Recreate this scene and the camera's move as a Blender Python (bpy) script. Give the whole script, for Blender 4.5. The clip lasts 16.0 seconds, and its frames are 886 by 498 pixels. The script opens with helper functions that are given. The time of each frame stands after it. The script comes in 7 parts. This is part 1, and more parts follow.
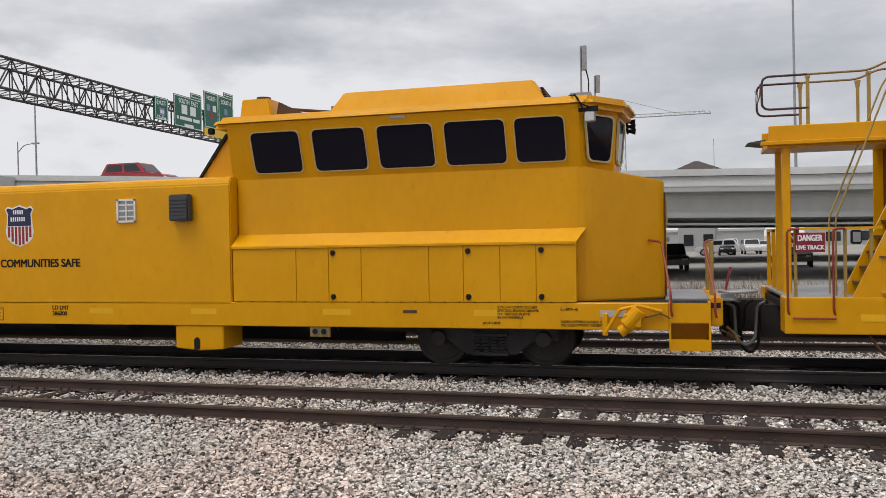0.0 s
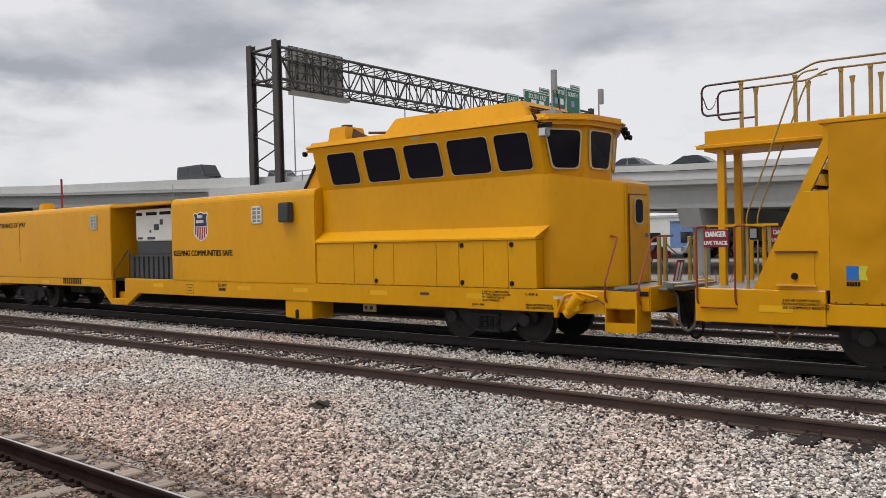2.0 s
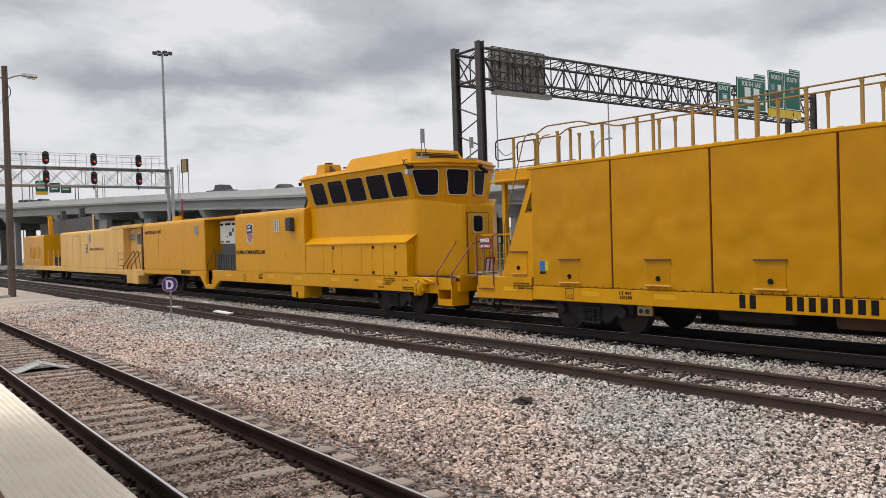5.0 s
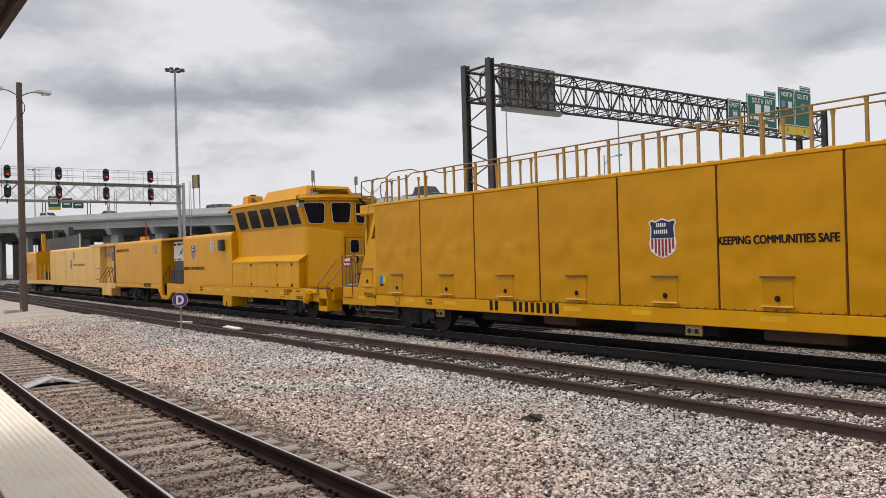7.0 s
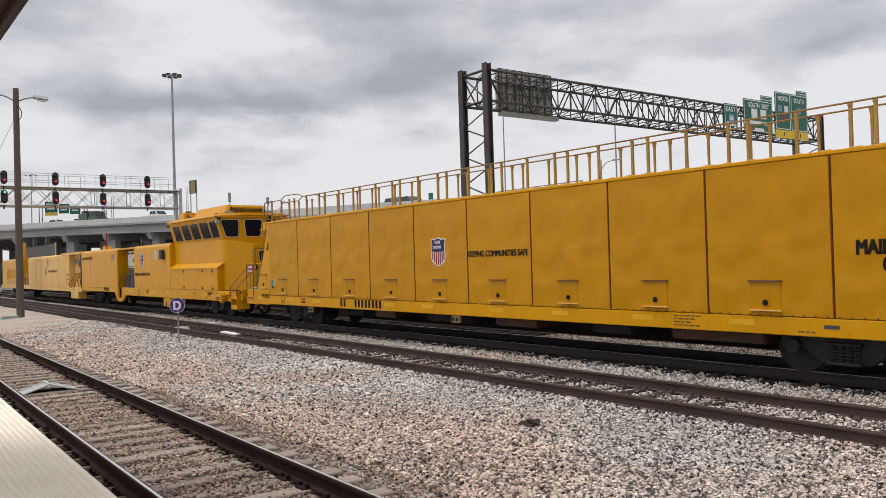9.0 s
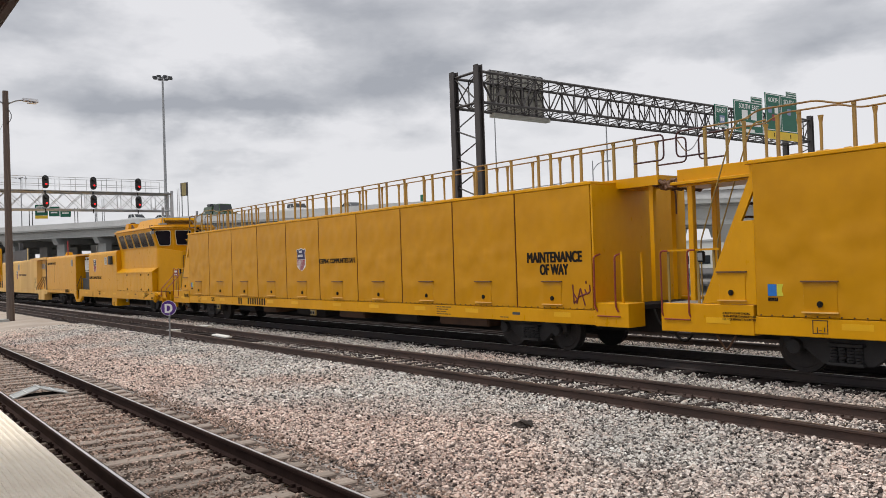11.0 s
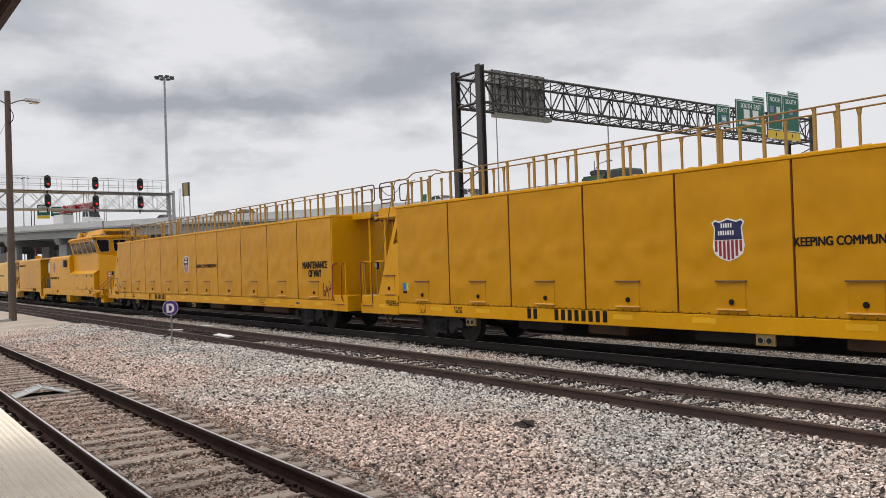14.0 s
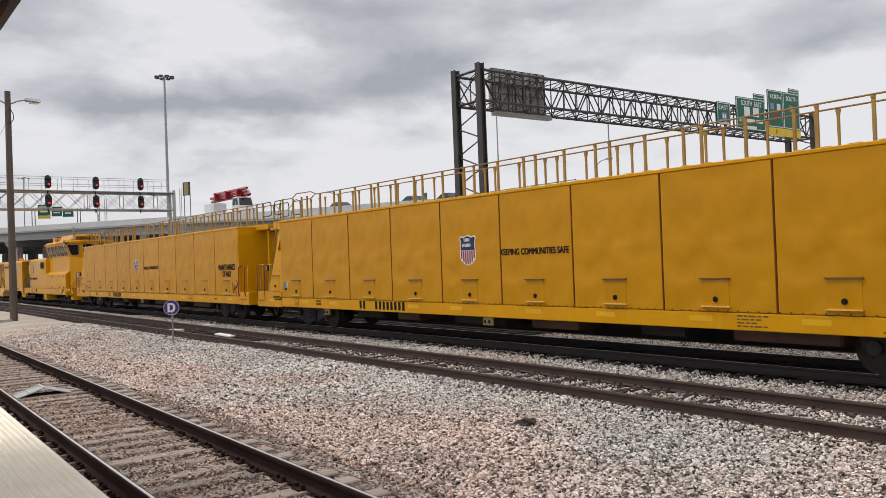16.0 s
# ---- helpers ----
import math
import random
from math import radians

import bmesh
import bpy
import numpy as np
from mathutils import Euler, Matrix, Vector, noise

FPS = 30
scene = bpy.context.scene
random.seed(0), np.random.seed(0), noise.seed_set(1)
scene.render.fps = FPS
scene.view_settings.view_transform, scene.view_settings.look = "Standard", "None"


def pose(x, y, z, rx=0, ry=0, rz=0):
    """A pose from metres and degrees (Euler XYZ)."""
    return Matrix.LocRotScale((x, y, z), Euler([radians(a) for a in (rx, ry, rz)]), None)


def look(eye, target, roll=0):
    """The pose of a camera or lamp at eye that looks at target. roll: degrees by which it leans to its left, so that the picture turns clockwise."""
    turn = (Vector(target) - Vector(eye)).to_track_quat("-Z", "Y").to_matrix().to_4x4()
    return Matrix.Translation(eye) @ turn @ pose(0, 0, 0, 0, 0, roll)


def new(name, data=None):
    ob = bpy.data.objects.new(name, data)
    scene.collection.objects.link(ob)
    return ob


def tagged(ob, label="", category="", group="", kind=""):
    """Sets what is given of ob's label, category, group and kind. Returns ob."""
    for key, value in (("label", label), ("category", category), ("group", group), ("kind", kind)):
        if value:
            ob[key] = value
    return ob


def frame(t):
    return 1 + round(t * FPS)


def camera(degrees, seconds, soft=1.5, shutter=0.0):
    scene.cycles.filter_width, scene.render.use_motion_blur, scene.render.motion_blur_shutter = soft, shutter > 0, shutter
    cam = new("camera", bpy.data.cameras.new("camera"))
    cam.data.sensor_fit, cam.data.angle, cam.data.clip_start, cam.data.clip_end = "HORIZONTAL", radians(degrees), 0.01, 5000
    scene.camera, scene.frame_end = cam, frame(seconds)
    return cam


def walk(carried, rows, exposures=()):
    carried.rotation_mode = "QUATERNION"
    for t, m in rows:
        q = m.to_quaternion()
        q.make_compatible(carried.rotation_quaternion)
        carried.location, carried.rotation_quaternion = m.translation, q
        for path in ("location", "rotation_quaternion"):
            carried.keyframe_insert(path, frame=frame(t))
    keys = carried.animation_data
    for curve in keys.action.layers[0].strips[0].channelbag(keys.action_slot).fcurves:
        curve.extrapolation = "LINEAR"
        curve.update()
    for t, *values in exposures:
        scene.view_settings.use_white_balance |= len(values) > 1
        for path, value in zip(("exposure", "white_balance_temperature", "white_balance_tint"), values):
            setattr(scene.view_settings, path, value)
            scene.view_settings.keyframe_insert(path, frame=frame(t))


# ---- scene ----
cam = camera(56.53, 16.0, soft=0.55)
EYE = (0.0, 0.0, 2.02)  # metres above the rail tops
# seconds, yaw, pitch, roll
TURNS = (
    (0, 15.21, -0.49, 1.34),
    (0.5, 21.33, -0.78, 1.67),
    (1, 27.59, -0.80, 1.79),
    (1.5, 33.54, -0.72, 1.60),
    (2, 38.94, -0.64, 1.54),
    (2.5, 43.51, -0.56, 1.59),
    (3, 47.18, -0.57, 1.56),
    (3.5, 49.98, -0.70, 1.68),
    (4, 51.81, -0.86, 1.80),
    (6.5, 53.48, 0.25, 1.65),
    (7, 53.63, 0.72, 1.65),
    (7.5, 53.74, 1.03, 1.70),
    (8, 53.77, 1.18, 1.71),
    (8.5, 53.66, 1.18, 1.76),
    (9, 53.45, 1.05, 1.78),
    (9.5, 53.23, 0.92, 1.80),
    (12, 52.79, 1.25, 2.05),
    (12.5, 52.82, 1.24, 2.00),
    (13, 52.86, 1.20, 1.90),
    (13.5, 52.94, 1.16, 1.94),
    (14, 53.02, 1.14, 2.01),
    (14.5, 53.11, 1.13, 2.11),
    (15, 53.17, 1.15, 2.20),
    (15.5, 53.15, 1.12, 2.21),
    (16, 53.07, 1.04, 2.23),
)
walk(cam, [(t, pose(*EYE, 90 + pitch, roll, yaw)) for t, yaw, pitch, roll in TURNS], [(0, 0.31), (16, 0.31)])


def travelled(t):
    """Metres that the train has gone by t seconds (towards -x)."""
    return 3.3607 * t + 0.0201 * t * t - 0.0004 * t ** 3


# ---- light ----
world = bpy.data.worlds.new("overcast_sky")
scene.world = world
world.use_nodes = True
wt = world.node_tree
wt.nodes.clear()
wo = wt.nodes.new("ShaderNodeOutputWorld")
bg = wt.nodes.new("ShaderNodeBackground")
sky = wt.nodes.new("ShaderNodeTexSky")
sky.sky_type, sky.sun_disc = "NISHITA", False
sky.sun_elevation, sky.sun_rotation = radians(48), radians(200)
tc = wt.nodes.new("ShaderNodeTexCoord")


def sky_math(op, a, b=None, c=None):
    n = wt.nodes.new("ShaderNodeMath")
    n.operation = op
    for k, v in enumerate((a, b, c)):
        if v is None:
            continue
        if isinstance(v, (int, float)):
            n.inputs[k].default_value = v
        else:
            wt.links.new(v, n.inputs[k])
    return n.outputs[0]


def cloud_noise(scale, detail, rough, stretch, shift, distort=0.0):
    m = wt.nodes.new("ShaderNodeMapping")
    m.inputs["Location"].default_value, m.inputs["Scale"].default_value = shift, stretch
    wt.links.new(tc.outputs["Generated"], m.inputs["Vector"])
    n = wt.nodes.new("ShaderNodeTexNoise")
    n.inputs["Scale"].default_value, n.inputs["Detail"].default_value, n.inputs["Roughness"].default_value = scale, detail, rough
    n.inputs["Distortion"].default_value = distort
    wt.links.new(m.outputs["Vector"], n.inputs["Vector"])
    return n.outputs["Fac"]


sz = wt.nodes.new("ShaderNodeSeparateXYZ")
wt.links.new(tc.outputs["Generated"], sz.inputs["Vector"])
west = sky_math("MULTIPLY", sky_math("ARCTAN2", sky_math("MULTIPLY", sz.outputs["X"], -1.0), sz.outputs["Y"]), 180 / math.pi)
high = sky_math("MULTIPLY", sky_math("ARCSINE", sz.outputs["Z"]), 180 / math.pi)
w1, w2 = cloud_noise(5.0, 5.0, 0.55, (1, 1, 2.2), (5.3, 2.2, 1.9)), cloud_noise(6.5, 5.0, 0.55, (1, 1, 2.2), (1.3, 7.2, 4.9))
west = sky_math("MULTIPLY_ADD", sky_math("SUBTRACT", w1, 0.5), 16.0, west)
high = sky_math("MULTIPLY_ADD", sky_math("SUBTRACT", w2, 0.5), 7.0, high)
# cloud masses: degrees towards -x from +y, degrees up, half widths, depth (negative: a bright gap)
CLOUDS = ((74, 11.3, 9, 1.9, 0.95), (63.5, 10.9, 7, 1.0, 0.5), (56, 13.2, 4.6, 2.2, 0.95), (60, 17.2, 6, 1.9, 0.7), (46, 16.6, 6, 1.6, 0.6), (44.5, 13.0, 3.2, 0.9, 0.45), (27, 13.0, 5, 1.6, 0.6), (79, 16.4, 5, 1.5, 0.45), (66.5, 7.4, 3, 0.6, 0.28),
          (21, 16.2, 10, 1.3, 0.6), (9, 13.4, 8, 1.6, 0.35), (-6, 11, 14, 5, 0.5), (38, 13.6, 4, 1.0, 0.25), (67, 15.4, 6, 1.8, -0.35), (33, 9.0, 9, 3.0, -0.25), (50, 9.5, 16, 2.6, -0.12))
mass = 0.0
for ca, ce, wa, we, depth in CLOUDS:
    u = sky_math("DIVIDE", sky_math("SUBTRACT", west, ca), wa)
    v = sky_math("DIVIDE", sky_math("SUBTRACT", high, ce), we)
    q = sky_math("MULTIPLY_ADD", v, v, sky_math("MULTIPLY", u, u))
    mass = sky_math("MULTIPLY_ADD", sky_math("EXPONENT", sky_math("MULTIPLY", q, -1.0)), depth, mass)
soft_noise = cloud_noise(2.6, 8.0, 0.52, (1.0, 1.0, 3.6), (5.3, 2.2, 1.9), 0.35)
fine_noise = cloud_noise(9.0, 7.0, 0.6, (1.0, 1.0, 2.6), (2.3, 6.2, 0.4), 0.2)
cover = sky_math("MULTIPLY_ADD", sky_math("SUBTRACT", 0.5, soft_noise), 1.1, sky_math("MULTIPLY_ADD", sky_math("SUBTRACT", 0.5, fine_noise), 0.8, mass))
cr = wt.nodes.new("ShaderNodeValToRGB")
cr.color_ramp.elements[0].position, cr.color_ramp.elements[0].color = 0.05, (0.655, 0.65, 0.668, 1)
cr.color_ramp.elements[1].position, cr.color_ramp.elements[1].color = 0.95, (0.315, 0.325, 0.355, 1)
e = cr.color_ramp.elements.new(0.45)
e.color = (0.47, 0.475, 0.50, 1)
wt.links.new(sky_math("ADD", cover, 0.12), cr.inputs["Fac"])
sx = wt.nodes.new("ShaderNodeMix")
sx.data_type, sx.blend_type = "RGBA", "MIX"
sx.inputs[0].default_value = 0.94
sm = wt.nodes.new("ShaderNodeVectorMath")
sm.operation = "SCALE"
sm.inputs["Scale"].default_value = 0.10
wt.links.new(sky.outputs["Color"], sm.inputs[0])
wt.links.new(sm.outputs["Vector"], sx.inputs[6])
wt.links.new(cr.outputs["Color"], sx.inputs[7])
wt.links.new(sx.outputs[2], bg.inputs["Color"])
bg.inputs["Strength"].default_value = 1.0
wt.links.new(bg.outputs["Background"], wo.inputs["Surface"])

sun = new("sun", bpy.data.lights.new("sun", "SUN"))
sun.data.energy, sun.data.angle, sun.data.color = 1.8, radians(30), (1.0, 0.96, 0.9)
sun.matrix_world = look((-12, -4, 45), (0, 10, 0))


# ---- materials ----
def mat(name, col, col2=None, rough=0.5, metal=0.0, scale=2.0, fine=40.0, bump=0.0, spec=0.5, wide=(0.35, 0.65), stretch=(1, 1, 1), rvar=0.12, piece=0.0, coat=0.0, wave=0.0):
    """A surface of two colours mixed by a coarse and a fine noise, with fine relief. piece: how far single pieces differ in brightness; wave: broad dents of thin sheet metal."""
    m = bpy.data.materials.new(name)
    m.use_nodes = True
    t = m.node_tree
    b = t.nodes["Principled BSDF"]
    col2 = col2 or tuple(c * 0.78 for c in col)
    co = t.nodes.new("ShaderNodeTexCoord")
    ma = t.nodes.new("ShaderNodeMapping")
    ma.inputs["Scale"].default_value = stretch
    t.links.new(co.outputs["Object"], ma.inputs["Vector"])
    a, f = t.nodes.new("ShaderNodeTexNoise"), t.nodes.new("ShaderNodeTexNoise")
    a.inputs["Scale"].default_value, a.inputs["Detail"].default_value = scale, 5
    f.inputs["Scale"].default_value, f.inputs["Detail"].default_value = fine, 4
    for n in (a, f):
        t.links.new(ma.outputs["Vector"], n.inputs["Vector"])
    mx = t.nodes.new("ShaderNodeMath")
    mx.operation = "MULTIPLY_ADD"
    mx.inputs[1].default_value = 0.35
    t.links.new(f.outputs["Fac"], mx.inputs[0])
    sc = t.nodes.new("ShaderNodeMath")
    sc.operation = "MULTIPLY"
    sc.inputs[1].default_value = 0.65
    t.links.new(a.outputs["Fac"], sc.inputs[0])
    t.links.new(sc.outputs[0], mx.inputs[2])
    r = t.nodes.new("ShaderNodeValToRGB")
    r.color_ramp.elements[0].position, r.color_ramp.elements[0].color = wide[0], (*col2, 1)
    r.color_ramp.elements[1].position, r.color_ramp.elements[1].color = wide[1], (*col, 1)
    t.links.new(mx.outputs[0], r.inputs["Fac"])
    out = r.outputs["Color"]
    if piece:
        oi = t.nodes.new("ShaderNodeObjectInfo")
        mr = t.nodes.new("ShaderNodeMapRange")
        mr.inputs["To Min"].default_value, mr.inputs["To Max"].default_value = 1 - piece, 1 + piece
        t.links.new(oi.outputs["Random"], mr.inputs["Value"])
        v = t.nodes.new("ShaderNodeVectorMath")
        v.operation = "SCALE"
        t.links.new(out, v.inputs[0])
        t.links.new(mr.outputs[0], v.inputs["Scale"])
        out = v.outputs["Vector"]
    t.links.new(out, b.inputs["Base Color"])
    rr = t.nodes.new("ShaderNodeMapRange")
    rr.inputs["To Min"].default_value, rr.inputs["To Max"].default_value = max(0.02, rough - rvar), min(1, rough + rvar)
    t.links.new(f.outputs["Fac"], rr.inputs["Value"])
    t.links.new(rr.outputs[0], b.inputs["Roughness"])
    b.inputs["Metallic"].default_value = metal
    b.inputs["Specular IOR Level"].default_value = spec
    b.inputs["Coat Weight"].default_value = coat
    if bump:
        bp = t.nodes.new("ShaderNodeBump")
        bp.inputs["Strength"].default_value, bp.inputs["Distance"].default_value = min(1, bump), 0.02 * max(1, bump)
        t.links.new(mx.outputs[0], bp.inputs["Height"])
        t.links.new(bp.outputs["Normal"], b.inputs["Normal"])
    if wave:
        dn = t.nodes.new("ShaderNodeTexNoise")
        dn.inputs["Scale"].default_value, dn.inputs["Detail"].default_value = 2.3, 0.4
        t.links.new(co.outputs["Object"], dn.inputs["Vector"])
        bw = t.nodes.new("ShaderNodeBump")
        bw.inputs["Strength"].default_value, bw.inputs["Distance"].default_value = 1.0, wave
        t.links.new(dn.outputs["Fac"], bw.inputs["Height"])
        if bump:
            t.links.new(bp.outputs["Normal"], bw.inputs["Normal"])
        t.links.new(bw.outputs["Normal"], b.inputs["Normal"])
    return m


def glow(name, col, strength):
    m = bpy.data.materials.new(name)
    m.use_nodes = True
    b = m.node_tree.nodes["Principled BSDF"]
    b.inputs["Base Color"].default_value = (*col, 1)
    b.inputs["Emission Color"].default_value = (*col, 1)
    b.inputs["Emission Strength"].default_value = strength
    return m


def stone_mat(name, ramp, rough=0.85):
    """Crushed stone: every stone has one of the ramp's colours."""
    m = bpy.data.materials.new(name)
    m.use_nodes = True
    t = m.node_tree
    b = t.nodes["Principled BSDF"]
    g = t.nodes.new("ShaderNodeNewGeometry")
    r = t.nodes.new("ShaderNodeValToRGB")
    r.color_ramp.interpolation = "LINEAR"
    r.color_ramp.elements[0].position, r.color_ramp.elements[0].color = ramp[0][0], (*ramp[0][1], 1)
    r.color_ramp.elements[1].position, r.color_ramp.elements[1].color = ramp[-1][0], (*ramp[-1][1], 1)
    for p, c in ramp[1:-1]:
        r.color_ramp.elements.new(p).color = (*c, 1)
    t.links.new(g.outputs["Random Per Island"], r.inputs["Fac"])
    co = t.nodes.new("ShaderNodeTexCoord")
    n = t.nodes.new("ShaderNodeTexNoise")
    n.inputs["Scale"].default_value, n.inputs["Detail"].default_value = 0.5, 4
    t.links.new(co.outputs["Object"], n.inputs["Vector"])
    mr = t.nodes.new("ShaderNodeMapRange")
    mr.inputs["From Min"].default_value, mr.inputs["From Max"].default_value = 0.3, 0.7
    mr.inputs["To Min"].default_value, mr.inputs["To Max"].default_value = 0.8, 1.12
    t.links.new(n.outputs["Fac"], mr.inputs["Value"])
    v = t.nodes.new("ShaderNodeVectorMath")
    v.operation = "SCALE"
    t.links.new(r.outputs["Color"], v.inputs[0])
    t.links.new(mr.outputs[0], v.inputs["Scale"])
    pk = t.nodes.new("ShaderNodeTexNoise")
    pk.inputs["Scale"].default_value, pk.inputs["Detail"].default_value = 0.28, 3
    t.links.new(co.outputs["Object"], pk.inputs["Vector"])
    pr = t.nodes.new("ShaderNodeValToRGB")
    pr.color_ramp.elements[0].position, pr.color_ramp.elements[0].color = 0.40, (1.0, 1.035, 1.03, 1)
    pr.color_ramp.elements[1].position, pr.color_ramp.elements[1].color = 0.64, (1.08, 0.95, 0.885, 1)
    yz = t.nodes.new("ShaderNodeSeparateXYZ")
    t.links.new(co.outputs["Object"], yz.inputs["Vector"])
    wy = t.nodes.new("ShaderNodeMapRange")
    wy.inputs["From Min"].default_value, wy.inputs["From Max"].default_value = 5.0, 8.6
    wy.inputs["To Min"].default_value, wy.inputs["To Max"].default_value = 0.17, -0.08
    t.links.new(yz.outputs["Y"], wy.inputs["Value"])
    ws = t.nodes.new("ShaderNodeMath")
    t.links.new(pk.outputs["Fac"], ws.inputs[0])
    t.links.new(wy.outputs[0], ws.inputs[1])
    t.links.new(ws.outputs[0], pr.inputs["Fac"])
    vm = t.nodes.new("ShaderNodeVectorMath")
    vm.operation = "MULTIPLY"
    t.links.new(v.outputs["Vector"], vm.inputs[0])
    t.links.new(pr.outputs["Color"], vm.inputs[1])
    t.links.new(vm.outputs["Vector"], b.inputs["Base Color"])
    b.inputs["Roughness"].default_value = rough
    b.inputs["Specular IOR Level"].default_value = 0.2
    return m


def gravel_mat(name, ramp, scale=22.0):
    """A bed of stones too small to tell apart: cells, each of one colour, with joints."""
    m = bpy.data.materials.new(name)
    m.use_nodes = True
    t = m.node_tree
    b = t.nodes["Principled BSDF"]
    co = t.nodes.new("ShaderNodeTexCoord")
    v1 = t.nodes.new("ShaderNodeTexVoronoi")
    v1.inputs["Scale"].default_value = scale
    t.links.new(co.outputs["Object"], v1.inputs["Vector"])
    sp = t.nodes.new("ShaderNodeSeparateColor")
    t.links.new(v1.outputs["Color"], sp.inputs["Color"])
    r = t.nodes.new("ShaderNodeValToRGB")
    r.color_ramp.elements[0].position, r.color_ramp.elements[0].color = ramp[0][0], (*ramp[0][1], 1)
    r.color_ramp.elements[1].position, r.color_ramp.elements[1].color = ramp[-1][0], (*ramp[-1][1], 1)
    for p, c in ramp[1:-1]:
        r.color_ramp.elements.new(p).color = (*c, 1)
    t.links.new(sp.outputs[0], r.inputs["Fac"])
    n = t.nodes.new("ShaderNodeTexNoise")
    n.inputs["Scale"].default_value, n.inputs["Detail"].default_value = 0.35, 5
    t.links.new(co.outputs["Object"], n.inputs["Vector"])
    mr = t.nodes.new("ShaderNodeMapRange")
    mr.inputs["From Min"].default_value, mr.inputs["From Max"].default_value = 0.3, 0.7
    mr.inputs["To Min"].default_value, mr.inputs["To Max"].default_value = 0.75, 1.1
    t.links.new(n.outputs["Fac"], mr.inputs["Value"])
    vs = t.nodes.new("ShaderNodeVectorMath")
    vs.operation = "SCALE"
    t.links.new(r.outputs["Color"], vs.inputs[0])
    t.links.new(mr.outputs[0], vs.inputs["Scale"])
    t.links.new(vs.outputs["Vector"], b.inputs["Base Color"])
    bp = t.nodes.new("ShaderNodeBump")
    bp.invert = True
    bp.inputs["Strength"].default_value, bp.inputs["Distance"].default_value = 0.9, 0.03
    t.links.new(v1.outputs["Distance"], bp.inputs["Height"])
    t.links.new(bp.outputs["Normal"], b.inputs["Normal"])
    b.inputs["Roughness"].default_value = 0.95
    b.inputs["Specular IOR Level"].default_value = 0.1
    return m


STONES = ((0.0, (0.035, 0.032, 0.032)), (0.16, (0.19, 0.17, 0.16)), (0.38, (0.55, 0.50, 0.47)), (0.7, (0.75, 0.695, 0.65)), (0.86, (0.61, 0.49, 0.44)), (1.0, (0.88, 0.86, 0.83)))
yellow = mat("train_yellow_paint", (0.685, 0.328, 0.001), (0.61, 0.285, 0.001), rough=0.32, spec=0.24, scale=0.9, fine=9, stretch=(1, 1, 0.5), bump=0.02, wave=0.016)
yellow_panel = mat("panel_yellow_paint", (0.56, 0.262, 0.001), (0.50, 0.230, 0.001), rough=0.34, spec=0.22, scale=1.6, fine=5, bump=0.02, piece=0.03, wave=0.042)
frame_grey = mat("grey_window_rubber", (0.30, 0.27, 0.20), (0.2, 0.18, 0.13), rough=0.5)
frame_gold = mat("tarnished_pale_yellow_frame", (0.55, 0.45, 0.24), (0.40, 0.31, 0.14), rough=0.5)
frame_cream = mat("cream_window_frame", (0.62, 0.55, 0.36), (0.5, 0.42, 0.24), rough=0.5)
# paler yellow; on the far car it holds the sky's grazing reflection as colour
yellow_pale = mat("pale_yellow_paint", (0.79, 0.51, 0.165), (0.66, 0.37, 0.075), rough=0.5, scale=1.4, fine=8, stretch=(1, 1, 0.12))
reflective = mat("yellow_reflective_tape", (0.78, 0.42, 0.0), (0.70, 0.37, 0.0), rough=0.35)
black_paint = mat("black_lettering_paint", (0.012, 0.011, 0.012), (0.02, 0.016, 0.012), rough=0.6, spec=0.1)
dark_gap = mat("dark_rubber", (0.010, 0.010, 0.010), (0.018, 0.016, 0.014), rough=0.8, spec=0.2)
rust_seam = mat("rusty_brown_steel", (0.10, 0.045, 0.02), (0.05, 0.025, 0.014), rough=0.75, bump=0.2)
under = mat("sooty_underframe_steel", (0.026, 0.025, 0.026), (0.040, 0.035, 0.033), rough=0.9, bump=0.3, spec=0.08)
cast_steel = mat("dusty_cast_steel", (0.052, 0.051, 0.054), (0.032, 0.030, 0.030), rough=0.7, bump=0.2, spec=0.25)
wheel_steel = mat("dark_wheel_steel", (0.034, 0.033, 0.035), (0.055, 0.048, 0.045), rough=0.75, spec=0.12)
rail_brown = mat("olive_brown_rail_paint", (0.27, 0.165, 0.045), (0.17, 0.10, 0.035), rough=0.6)
seam_brown = mat("rusty_panel_joint", (0.15, 0.045, 0.014), (0.08, 0.026, 0.010), rough=0.8, spec=0.1)
red_rail = mat("red_handrail_paint", (0.28, 0.035, 0.016), (0.18, 0.024, 0.014), rough=0.45)
maroon_rail = mat("dull_brown_rail_paint", (0.15, 0.07, 0.03), (0.09, 0.04, 0.02), rough=0.55)
maroon_dark = mat("dark_maroon_rail_paint", (0.06, 0.018, 0.022), (0.035, 0.012, 0.014), rough=0.5)
steel_grey = mat("galvanised_steel", (0.34, 0.35, 0.36), (0.24, 0.25, 0.26), rough=0.45, metal=0.6)
white_paint = mat("white_machine_paint", (0.75, 0.75, 0.71), (0.66, 0.66, 0.62), rough=0.4)
charcoal = mat("charcoal_corrugated_steel", (0.055, 0.06, 0.068), (0.035, 0.04, 0.045), rough=0.55)
aluminium = mat("brushed_aluminium", (0.62, 0.62, 0.63), (0.5, 0.5, 0.51), rough=0.35, metal=0.7)
hose_rubber = mat("grey_air_hose_rubber", (0.16, 0.16, 0.16), (0.08, 0.08, 0.08), rough=0.6)
blue_paint = mat("navy_blue_paint", (0.010, 0.013, 0.085), (0.008, 0.01, 0.065), rough=0.45)
